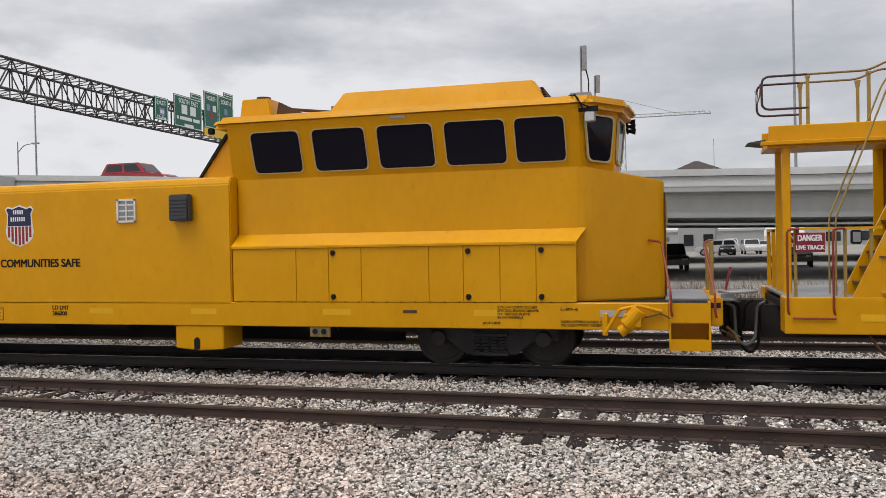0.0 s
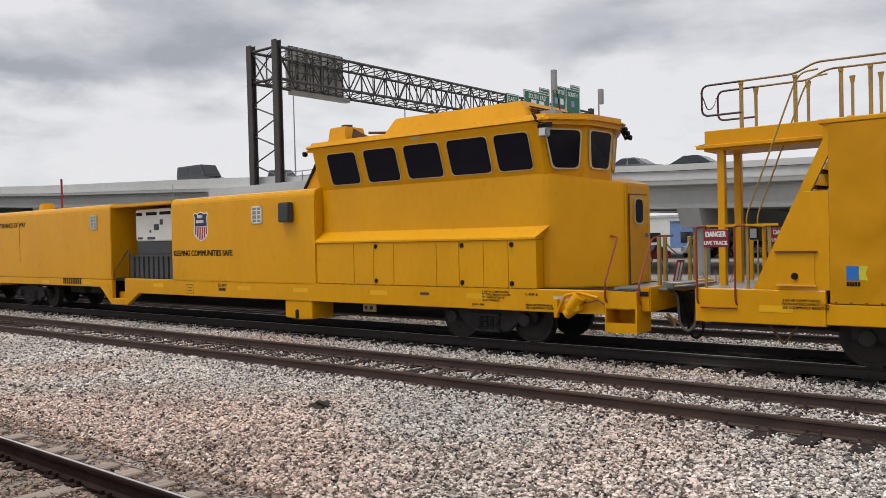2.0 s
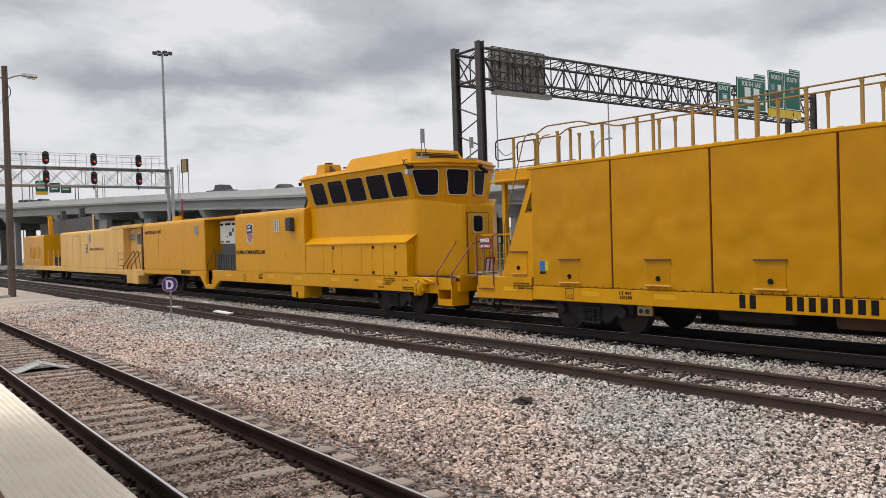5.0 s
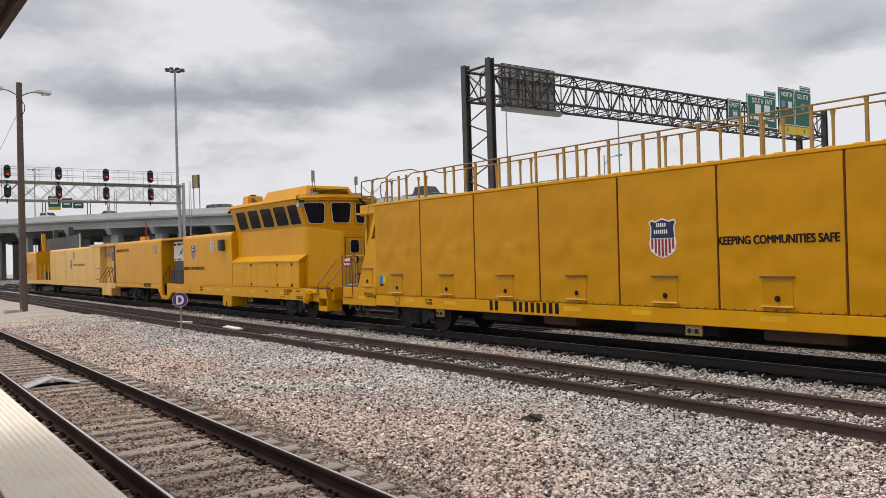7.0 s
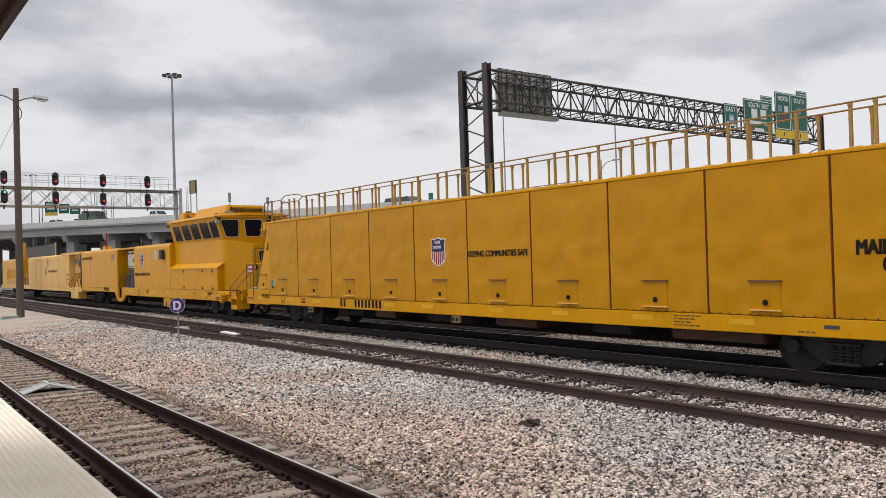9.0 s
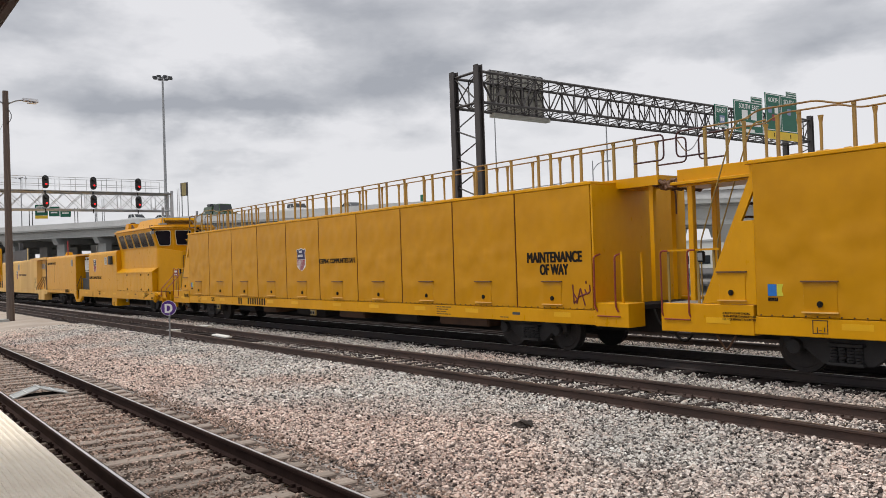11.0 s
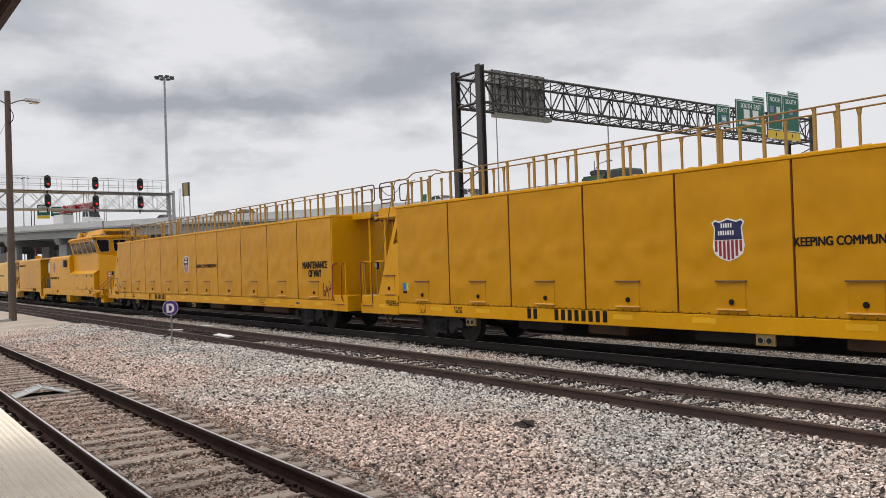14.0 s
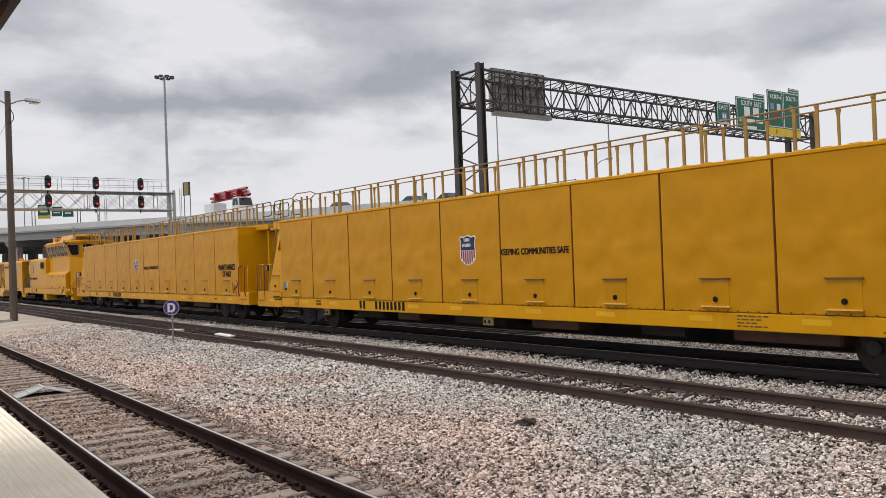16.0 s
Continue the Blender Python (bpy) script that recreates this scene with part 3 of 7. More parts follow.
# ---- platform ----
plat = part("platform", box(-140, 40, -9.0, 0.8, -0.7, 0.345), red_paver, None, "low station platform paved in reddish brown")
plat.matrix_basis = SKEW
tagged(plat, category="platform", kind="structure")
edge = part("platform_edge", box(-140, 40, 0.80, 1.53, -0.7, 0.352, w=0.01), tactile, None, "cream tactile paving strip along the platform edge")
edge.matrix_basis = SKEW
tagged(edge, category="platform edge", kind="structure")
dome = B()
for i in range(270):
    for j in range(11):
        x, y = -4.2 - i * 0.06, 0.86 + j * 0.06
        loft(dome, [(x - 0.020, y - 0.020, 0.352), (x + 0.020, y - 0.020, 0.352), (x + 0.020, y + 0.020, 0.352), (x - 0.020, y + 0.020, 0.352)], [(x - 0.012, y - 0.012, 0.364), (x + 0.012, y - 0.012, 0.364), (x + 0.012, y + 0.012, 0.364), (x - 0.012, y + 0.012, 0.364)])
tagged(part("tactile_dome", dome, tactile, edge, "raised cream domes"), kind="stuff")
roof = part("platform_canopy", box(-10.5, 8, -1.8, 1.2, 4.28, 4.45), brown_roof, None, "dark brown flat roof over the platform")
tagged(roof, category="canopy", kind="structure")
part("fascia", box(-10.55, 8.05, 1.2, 1.28, 4.20, 4.55, w=0.01), brown_roof, roof, "dark brown edge board")
for i in range(4):
    part("joist", box(-9.5 + i * 4.5, -9.36 + i * 4.5, -1.7, 1.19, 4.14, 4.278), brown_roof, roof)
for x in (-9.4, 5):
    part("post", box(x, x + 0.2, -1.6, -1.4, 0.345, 4.13), brown_roof, roof)


# ---- overpass ----
PATH = ((480, 42, 0.9), (300, 42, 2.4), (200, 42, 3.23), (140, 42, 3.73), (100, 42, 4.07), (75, 42, 4.28), (60, 42, 4.4), (33, 42, 4.75), (9.6, 42, 5.1), (0, 42, 5.32), (-15.7, 42, 5.65), (-23.6, 42, 5.97), (-41, 42, 6.87), (-65, 42, 8.0), (-88, 42, 8.95), (-105, 41, 9.75), (-122, 38.2, 10.4), (-136, 34.3, 10.8), (-148, 29.6, 11.05), (-160, 24, 11.2), (-172, 16.5, 11.3), (-184, 7, 11.3), (-200, -9, 11.3), (-225, -40, 11.3), (-265, -89, 11.3), (-330, -170, 11.3), (-450, -319, 11.3))


def overpass_point(s):
    """Near edge and barrier top at the path parameter s, smooth between the given points."""
    i = min(max(int(s), 0), len(PATH) - 2)
    u = s - i
    p0, p1, p2, p3 = (Vector(PATH[min(max(k, 0), len(PATH) - 1)]) for k in (i - 1, i, i + 1, i + 2))
    return 0.5 * ((2 * p1) + (p2 - p0) * u + (2 * p0 - 5 * p1 + 4 * p2 - p3) * u * u + (3 * p1 - p0 - 3 * p2 + p3) * u ** 3)


LINE = [overpass_point(i / 6) for i in range(6 * (len(PATH) - 1) + 1)]


def across(i):
    a, b = LINE[max(i - 1, 0)], LINE[min(i + 1, len(LINE) - 1)]
    d = (b - a).to_2d().normalized()
    return Vector((d.y, -d.x, 0))  # points away from the tracks


def sweep(pro, lo=0, hi=None):
    """The outline pro (metres away from the near edge, metres from the barrier top) along the overpass."""
    bm = B()
    hi = len(LINE) if hi is None else hi
    rings = []
    for i in range(lo, hi):
        n = across(i)
        rings.append([bm.verts.new(LINE[i] + n * a + Vector((0, 0, b))) for a, b in pro])
    k = len(pro)
    for r, q in zip(rings, rings[1:]):
        for j in range(k):
            bm.faces.new((r[j], r[(j + 1) % k], q[(j + 1) % k], q[j]))
    bm.faces.new(rings[0])
    bm.faces.new(rings[-1][::-1])
    return bm


for lo in range(0, len(LINE) - 1, 6):
    hi = min(lo + 7, len(LINE))
    o = part("overpass_barrier", sweep(((0, -0.86), (0, -0.80), (0.05, -0.5), (0.10, 0.0), (0.32, 0.0), (0.40, -0.5), (0.50, -0.86)), lo, hi), concrete_pale, None, "pale concrete barrier on the overpass edge")
    tagged(o, category="barrier", group="overpass barrier lengths", kind="structure")
deck = part("overpass_deck", sweep(((0.02, -0.862), (0.02, -1.10), (0.30, -1.14), (18.5, -1.14), (18.5, -0.58), (4.0, -0.58), (0.55, -0.862))), concrete, None, "grey concrete overpass deck")
tagged(deck, category="overpass", kind="structure")
far_deck = part("overpass_deck", sweep(((28.0, -1.14), (51.0, -1.14), (51.0, -0.58), (28.0, -0.58))), concrete, None, "grey concrete deck of the far carriageway")
tagged(far_deck, category="overpass", kind="structure")
for a in (0.55, 5.5, 11, 17, 28.5, 36, 44, 50):
    g = part("overpass_girder", sweep(((a, -1.145), (a - 0.05, -1.3), (a + 0.08, -1.42), (a + 0.08, -2.05), (a - 0.05, -2.2), (a - 0.05, -2.36), (a + 0.55, -2.36), (a + 0.55, -1.145))), concrete, None, "long grey concrete bridge girder")
    tagged(g, category="girder", kind="structure")
part("median_deck", sweep(((18.5, -1.13), (28.0, -1.13), (28.0, -0.6), (18.5, -0.6)), 80), concrete, deck, "deck where the carriageways join")
part("inner_barrier", sweep(((18.0, -0.576), (18.1, 0.0), (18.35, 0.0), (18.45, -0.576))), concrete_pale, deck, "pale concrete barrier beside the gap")
part("far_barrier", sweep(((50.5, -0.576), (50.6, 0.18), (50.85, 0.18), (50.95, -0.576))), concrete_pale, far_deck, "pale concrete barrier on the far edge")


part("conduit", sweep(((-0.045, -0.34), (-0.045, -0.37), (0.05, -0.37), (0.05, -0.34)), 42, 74), weathering, deck, "thin dark conduit along the barrier")


def pier(i, cols=(2.0, 8.5, 15.0, 31.0, 39.0, 47.0)):
    """Columns under long caps across the overpass, round ones on the straight and broad ones on the curve."""
    p, n = LINE[i], across(i)
    d = Vector((-n.y, n.x, 0))
    ob = thing("bridge_pier", "grey concrete overpass pier with a long cap on columns", "pier", "overpass piers", kind="structure")
    z = p.z - 2.37
    q = lambda a, b, c: p + n * a + d * b + Vector((0, 0, c - p.z))
    for a0, a1 in ((0.2, 18.3), (28.2, 50.8)):
        cap = loft(B(), [q(a0, -0.6, z), q(a0, 0.6, z), q(a0 + 0.5, 0.6, z - 1.0), q(a0 + 0.5, -0.6, z - 1.0)], [q(a1, -0.6, z), q(a1, 0.6, z), q(a1 - 0.5, 0.6, z - 1.0), q(a1 - 0.5, -0.6, z - 1.0)])
        part("cap", cap, concrete, ob)
    for a in cols:
        c = B()
        if i < 80:
            cyl(c, q(a, 0, z - 1.0), q(a, 0, -0.4), 0.45, 16)
        else:
            loft(c, *[[q(a - 0.5, -1.0, h), q(a + 0.5, -1.0, h), q(a + 0.5, 1.0, h), q(a - 0.5, 1.0, h)] for h in (z - 1.0, -0.4)])
        part("column", c, concrete, ob, smooth=False)


for i in (35, 43, 55, 61, 68, 74, 79, 85, 91, 97, 102, 107, 113, 119, 125, 131):
    pier(i)


# ---- the train ----
CARS, WHEELS = [], []
NEAR = -1.6  # the near side of the cars, from the track's centre line
RADIUS = 0.457
AXLE = RADIUS - 0.035  # height of the axles in a car's own space


def settle(car, c):
    """Moves the car's parts so that its own origin lies at x = c, on the rails."""
    for o in car.children_recursive:
        if o.matrix_basis.translation.length > 0:
            o.matrix_basis = Matrix.Translation((-c, 0, 0)) @ o.matrix_basis if o.parent == car else o.matrix_basis
        elif o.data and (o.parent == car or o.parent.matrix_basis.translation.length == 0):
            o.data.transform(Matrix.Translation((-c, 0, 0)))
    CARS.append((car, c, 14.4))


def bars(bm, x, z, height, word, y, gap=0.22, pitch=0.0):
    """Plain bars in place of characters, one for each."""
    w = pitch or height * 0.62
    for ch in word:
        if ch != " ":
            bx(bm, x, x + w * (1 - gap), y, y + 0.004, z, z + height)
        x += w
    return bm


def bogie(car, xc, name="bogie"):
    """A freight truck: two side frames with coil springs, a bolster and two wheelsets that turn."""
    f = B()
    for s in (-1, 1):
        y0, y1 = s * 0.99 - 0.07, s * 0.99 + 0.07
        prism(f, ((xc - 1.12, 0.40), (xc - 1.12, 0.60), (xc - 0.95, 0.68), (xc - 0.45, 0.66), (xc - 0.30, 0.72), (xc + 0.30, 0.72), (xc + 0.45, 0.66), (xc + 0.95, 0.68), (xc + 1.12, 0.60), (xc + 1.12, 0.40), (xc + 0.72, 0.40), (xc + 0.42, 0.17), (xc - 0.42, 0.17), (xc - 0.72, 0.40)), y0, y1)
        for dx in (-0.88, 0.88):
            cyl(f, (xc + dx, s * 1.05, 0.44), (xc + dx, s * 1.16, 0.44), 0.13, 12)
    soft(f, 0.012, 1)
    bx(f, xc - 0.22, xc + 0.22, -0.95, 0.95, 0.42, 0.62)
    fr = part("bogie_frame", f, cast_steel, car, "dark grey cast-steel bogie side frames")
    for s in (-1, 1):
        sp = B()
        for k in range(4):
            x = xc - 0.21 + 0.14 * k
            for i in range(5):
                cyl(sp, (x, s * 1.09, 0.225 + i * 0.052), (x, s * 1.09, 0.255 + i * 0.052), 0.058, 10)
        bx(sp, xc - 0.3, xc + 0.3, min(s * 1.02, s * 1.16), max(s * 1.02, s * 1.16), 0.485, 0.53)
        bx(sp, xc - 0.3, xc + 0.3, min(s * 1.02, s * 1.16), max(s * 1.02, s * 1.16), 0.17, 0.22)
        part("spring_nest", sp, cast_steel, fr, "stacked coil springs")
    for dx in (-0.88, 0.88):
        w = B()
        cyl(w, (0, -0.95, 0), (0, 0.95, 0), 0.075, 10)
        for s in (-1, 1):
            a, b = sorted((s * 0.69, s * 0.82))
            cyl(w, (0, a, 0), (0, b, 0), RADIUS, 28)
            cyl(w, (0, s * 0.665, 0), (0, s * 0.69, 0), RADIUS + 0.025, 28)
            cyl(w, (0, s * 0.82, 0), (0, s * 0.835, 0), RADIUS - 0.07, 28, RADIUS - 0.09)
            cyl(w, (0, s * 0.82, 0), (0, s * 0.87, 0), 0.14, 14)
            for k in range(3):
                a = k * 2.094
                cyl(w, (0.25 * math.cos(a), s * 0.836, 0.25 * math.sin(a)), (0.25 * math.cos(a), s * 0.85, 0.25 * math.sin(a)), 0.035, 8)
        o = part("wheelset", w, wheel_steel, car, "dark steel wheels on an axle")
        o.matrix_basis = pose(xc + dx, 0, AXLE)
        WHEELS.append(o)


def shield(car, x, z, w, h, y):
    """A shield emblem: white rim, blue top with white bars, red stripes on white."""
    def shape(p):
        return [(x + a * w, z + b * h) for a, b in p]
    rim = ((-0.5, 0.40), (-0.40, 0.47), (-0.25, 0.43), (0.0, 0.5), (0.25, 0.43), (0.40, 0.47), (0.5, 0.40), (0.43, 0.27), (0.45, 0.05), (0.49, -0.14), (0.43, -0.32), (0.25, -0.43), (0.0, -0.5), (-0.25, -0.43), (-0.43, -0.32), (-0.49, -0.14), (-0.45, 0.05), (-0.43, 0.27))
    e = part("emblem", prism(B(), shape(rim), y - 0.004, y), sign_white, car, "shield emblem in red, white and blue")
    top = ((0.415, 0.0), (-0.415, 0.0), (-0.39, 0.28), (-0.45, 0.39), (-0.39, 0.43), (-0.25, 0.395), (0.0, 0.463), (0.25, 0.395), (0.39, 0.43), (0.45, 0.39), (0.39, 0.28))
    part("emblem_top", prism(B(), shape(top), y - 0.008, y - 0.0045), blue_paint, e, "navy blue band")
    for i in range(7):
        c = -0.375 + i * 0.125
        low = z - (0.462 - 0.24 * (abs(c) / 0.42) ** 2) * h
        part("stripe", box(x + (c - 0.038) * w, x + (c + 0.038) * w, y - 0.008, y - 0.0045, low, z - 0.015 * h), red_paint, e)
    lt = B()
    bars(lt, x - 0.21 * w, z + 0.28 * h, 0.10 * h, "xxxxx", y - 0.012, 0.42)
    bars(lt, x - 0.30 * w, z + 0.11 * h, 0.10 * h, "xxxxxxx", y - 0.012, 0.42)
    tagged(part("emblem_lettering", lt, sign_white, e, "white bars in place of a name"), kind="stuff")


def small_print(car, x, z, lines, length, y, h=0.026):
    b = B()
    for i in range(lines):
        n = length * (1.0 - 0.17 * ((i * 7) % 3))
        xx = x
        k = 0
        while xx < x + n:
            ww = (0.11, 0.06, 0.14, 0.08)[(k + i) % 4]
            bx(b, xx, min(xx + ww, x + n), y - 0.003, y, z - i * h * 2.3, z - i * h * 2.3 + h)
            xx += ww + 0.028
            k += 1
    tagged(part("stencilled_note", b, stencil_brown, car, "small unreadable black stencilling"), kind="stuff")


def stencil(car, words, x, z, width, y, h=0.038):
    """Small black stencilled lines; z: the foot of the first."""
    text("stencilled_note", words, h, black_paint, car, Matrix.Translation((x, y - 0.001, z)) @ FRONT, width, 0.0005, "small black stencilled note")


def reflector(car, xs, z, y, w=0.5):
    for x in xs:
        part("reflective_tape", box(x, x + w, y - 0.003, y + 0.002, z, z + 0.1), reflective, car, "yellow reflective strip")


def ports(car, x, z, y):
    """A small plate under the sill with two round drain ports in pale rings."""
    p = part("drain_plate", box(x, x + 0.36, y + 0.04, y + 0.08, z, 0.655), rail_post_yellow, car)
    for c in (x + 0.10, x + 0.26):
        part("port_ring", cyl(B(), (c, y + 0.04, z + 0.09), (c, y + 0.02, z + 0.09), 0.066, 16), frame_grey, p, "pale ring")
        part("drain_port", cyl(B(), (c, y + 0.022, z + 0.09), (c, y + 0.01, z + 0.09), 0.048, 14), dark_gap, p, "round black port")


def latch(bm, x, y, z, r=0.045):
    cyl(bm, (x, y, z), (x, y - 0.02, z), r, 12)
    bx(bm, x - 0.02, x + 0.02, y - 0.032, y - 0.02, z - 0.05, z + 0.02)
    return bm


def grating(name, car, x0, x1, z0, z1, y, nx, nz, material=aluminium, label="silver louvred vent"):
    g = B()
    for a in (x0, x1 - 0.035):
        bx(g, a, a + 0.035, y - 0.03, y, z0, z1)
    for a in (z0, z1 - 0.035):
        bx(g, x0, x1, y - 0.03, y, a, a + 0.035)
    for i in range(1, nx):
        x = x0 + (x1 - x0) * i / nx
        bx(g, x - 0.012, x + 0.012, y - 0.025, y, z0, z1)
    for i in range(1, nz):
        z = z0 + (z1 - z0) * i / nz
        bx(g, x0, x1, y - 0.022, y, z - 0.012, z + 0.012)
    v = part(name, g, material, car, label)
    part("vent_backing", box(x0 + 0.03, x1 - 0.03, y - 0.008, y - 0.001, z0 + 0.03, z1 - 0.03), charcoal if material is charcoal else steel_grey, v)
    return v


def window(car, corners, frame_w=0.016, out=0.02, material=frame_gold):
    """A dark pane in a pale rounded frame; corners: four points in order round the opening, normal to the viewer by the first three."""
    c = [Vector(p) for p in corners]
    n = (c[1] - c[0]).cross(c[3] - c[0]).normalized()
    mid = sum(c, Vector()) / 4

    def ring(k, d, r=0.10):
        o = []
        for i in range(4):
            p, a, b = c[i], c[i - 1], c[(i + 1) % 4]
            p = p + ((mid - p).normalized() * k if k else Vector())
            u, v = (a - c[i]).normalized() * r, (b - c[i]).normalized() * r
            o += [(p + u).lerp(p, s).lerp(p.lerp(p + v, s), s) + n * d for s in (0, 0.33, 0.67, 1)]
        return o
    f = B()
    o1, i1, o2, i2 = ring(0, out), ring(frame_w * 1.4, out), ring(0, -0.02), ring(frame_w * 1.4, -0.02)
    V = [[f.verts.new(p) for p in r] for r in (o1, i1, i2, o2)]
    k = len(o1)
    for r, q in ((0, 1), (1, 2), (3, 0)):
        for j in range(k):
            f.faces.new((V[r][j], V[r][(j + 1) % k], V[q][(j + 1) % k], V[q][j]))
    w = part("window_frame", f, material, car, "thin rounded window frame")
    g = B()
    loft(g, ring(frame_w, -0.004), ring(frame_w, 0.004))
    part("pane", g, cab_glass, w, "dark tinted pane")


def handrail(name, car, pts, r=0.02, material=red_rail, radius=0.08, label=""):
    return part(name, tube(B(), bent(pts, radius), r), material, car, label)


# -- control car with a raised cab --
def control_car():
    car = thing("control_car", "yellow maintenance rail car with a raised windowed cab", "rail car", "train cars")
    y = NEAR
    # frame
    sill = B()
    prism(sill, ((-24.45, 0.80), (-16.9, 0.80), (-16.28, 0.30), (-15.42, 0.30), (-14.75, 0.66), (0.0, 0.66), (0.0, 1.075), (-15.5, 1.075), (-15.5, 0.48), (-16.2, 0.48), (-16.2, 1.02), (-24.45, 1.02)), y, y + 0.12)
    prism(sill, ((-24.45, 0.80), (-15.0, 0.80), (-14.75, 0.66), (0.0, 0.66), (0.0, 1.075), (-24.45, 1.02)), 1.48, 1.6)
    sill.faces.ensure_lookup_table()
    part("side_sill", soft(sill, 0.012, 1), yellow, car)
    part("deck", box(-24.4, 0.75, -1.46, 1.46, 0.99, 1.07), under, car, "dark steel deck")
    part("centre_sill", box(-24.6, 0.9, -0.35, 0.35, 0.62, 0.985), under, car, "black centre beam")
    for k, x in enumerate((-19.5, -18.2, -12.5, -10.6, -6.2, -5.0)):
        part("underfloor_box", box(x, x + (0.9, 0.7, 1.2)[k % 3], -1.2, 0.9, 0.55, 0.98, w=0.03), under, car, "sooty equipment box under the floor")
    well = B()
    for i in range(3):
        bx(well, -16.2, -15.5, y + 0.02 + 0.22 * i, y + 0.24 + 0.22 * i, 0.40 + 0.22 * i, 0.44 + 0.22 * i)
        bx(well, -16.2, -15.5, y + 0.23 + 0.22 * i, y + 0.245 + 0.22 * i, 0.40 + 0.22 * i, 0.64 + 0.22 * i)
    pieces("steps", well, yellow, car, "yellow recessed entry steps")
    # rear body
    def shell(x0, x1, top, yn=y, r=0.14):
        pro = [(yn, 1.03), (yn, top - r), (yn + 0.3 * r, top - 0.3 * r), (yn + r, top), (1.6 - r, top), (1.6, top - r), (1.6, 1.03)]
        return loft(B(), [(x0, a, b) for a, b in pro], [(x1, a, b) for a, b in pro])
    part("rear_body", soft(shell(-24.45, -16.2, 3.27), 0.02), yellow, car)
    part("bay_roof", soft(bx(B(), -16.21, -13.04, y + 0.02, 1.58, 3.14, 3.235), 0.02), yellow, car)
    part("mid_body", soft(shell(-13.05, -7.3, 3.26), 0.02), yellow, car)
    part("bay_wall", box(-16.19, -13.06, 1.3, 1.4, 1.08, 3.13), yellow, car)
    hr = B()
    for yy in (y + 0.03, y + 0.62):
        tube(hr, bent(((-16.14, yy, 1.02), (-16.14, yy, 1.25), (-15.45, yy + 0.1, 1.95), (-15.45, yy + 0.1, 1.1)), 0.1), 0.02)
    pieces("step_handrail", hr, maroon_rail, car, "dull brown bent handrails")
    grating("wall_vent", car, -17.33, -16.95, 2.54, 2.96, y, 2, 4)
    grating("wall_vent", car, -9.56, -9.17, 2.5, 2.92, y, 2, 4, white_paint)
    hood = prism(B(), ((-8.41, 2.5), (-8.02, 2.5), (-8.02, 2.96), (-8.41, 2.96)), y - 0.16, y)
    hd = part("exhaust_hood", soft(hood, 0.02), charcoal, car, "black sheet-metal exhaust hood")
    bl = B()
    for i in range(6):
        bx(bl, -8.38, -8.05, y - 0.175, y - 0.161, 2.54 + i * 0.065, 2.575 + i * 0.065)
    pieces("hood_slat", bl, charcoal, hd)
    part("roof_vent_cap", soft(cyl(B(), (-22.2, -0.6, 3.27), (-22.2, -0.6, 3.55), 0.28, 16, 0.22), 0.03), yellow, car, "yellow round roof vent")
    part("red_marker_pole", cyl(B(), (-19.9, -1.2, 3.25), (-19.9, -1.2, 4.25), 0.035, 8), red_paint, car, "thin red marker pole")
    ant = cyl(B(), (-14.0, -0.9, 3.2), (-14.0, -0.9, 3.75), 0.012, 6)
    cyl(ant, (-14.0, -0.9, 3.2), (-14.0, -0.9, 3.3), 0.05, 8)
    part("whip_aerial", ant, steel_grey, car)
    part("panel_seam", box(-22.15, -22.125, y - 0.004, y, 1.5, 2.9), rust_seam, car)
    # cab: lower walls, tapered nose
    yc = -1.36
    nose = [(-1.48, -1.36), (-1.36, -1.352), (-1.25, -1.325), (-1.14, -1.275), (-1.04, -1.215), (-0.14, -0.635), (-0.08, -0.585), (-0.05, -0.53)]
    low = [(-7.29, yc)] + nose + [(-0.05, 0.40), (-1.0, 1.36), (-7.29, 1.36)]
    top = [3.22] + [3.22 - 0.24 * max(0.0, (a + 1.35) / 1.3) for a, b in nose] + [2.98, 3.22, 3.22]
    part("cab_wall", soft(loft(B(), [(a, b, 1.076) for a, b in low], [(a, b, t) for (a, b), t in zip(low, top)]), 0.025), yellow, car)
    # window band leans outwards and rises to the canopy
    up0 = [(-7.37, yc + 0.087), (-1.30, yc + 0.087), (-0.85, -0.68), (-0.81, 0.24), (-1.15, 0.95), (-1.32, 1.27), (-7.37, 1.27)]
    up1 = [(-7.34, yc - 0.237), (-1.30, yc - 0.237), (-0.77, -0.74), (-0.70, 0.22), (-1.08, 1.05), (-1.36, 1.59), (-7.34, 1.59)]
    part("window_band", loft(B(), [(a, b, 2.93) for a, b in up0], [(a, b, 4.14) for a, b in up1]), yellow, car)
    can = [(-7.66, yc - 0.31), (-1.14, yc - 0.31), (-0.58, -0.86), (-0.50, 0.36), (-0.98, 1.22), (-1.25, 1.67), (-7.66, 1.67)]
    canopy = loft(B(), [(a, b, 4.08) for a, b in can], [(a * 0.985, b * 0.95, 4.285) for a, b in can])
    part("canopy", soft(canopy, 0.085, 5), yellow, car, "overhanging yellow roof edge")
    part("back_slope", prism(B(), ((-8.15, 3.262), (-7.3, 3.262), (-7.3, 4.05), (-7.55, 4.05)), -1.1, 1.1), yellow, car)
    part("back_slope_trim", prism(B(), ((-8.2, 3.262), (-8.14, 3.262), (-7.55, 4.06), (-7.62, 4.06)), -1.14, -1.05), dark_gap, car, "black edging strip")
    lean = lambda z: yc + 0.087 - 0.268 * (z - 2.93) - 0.006
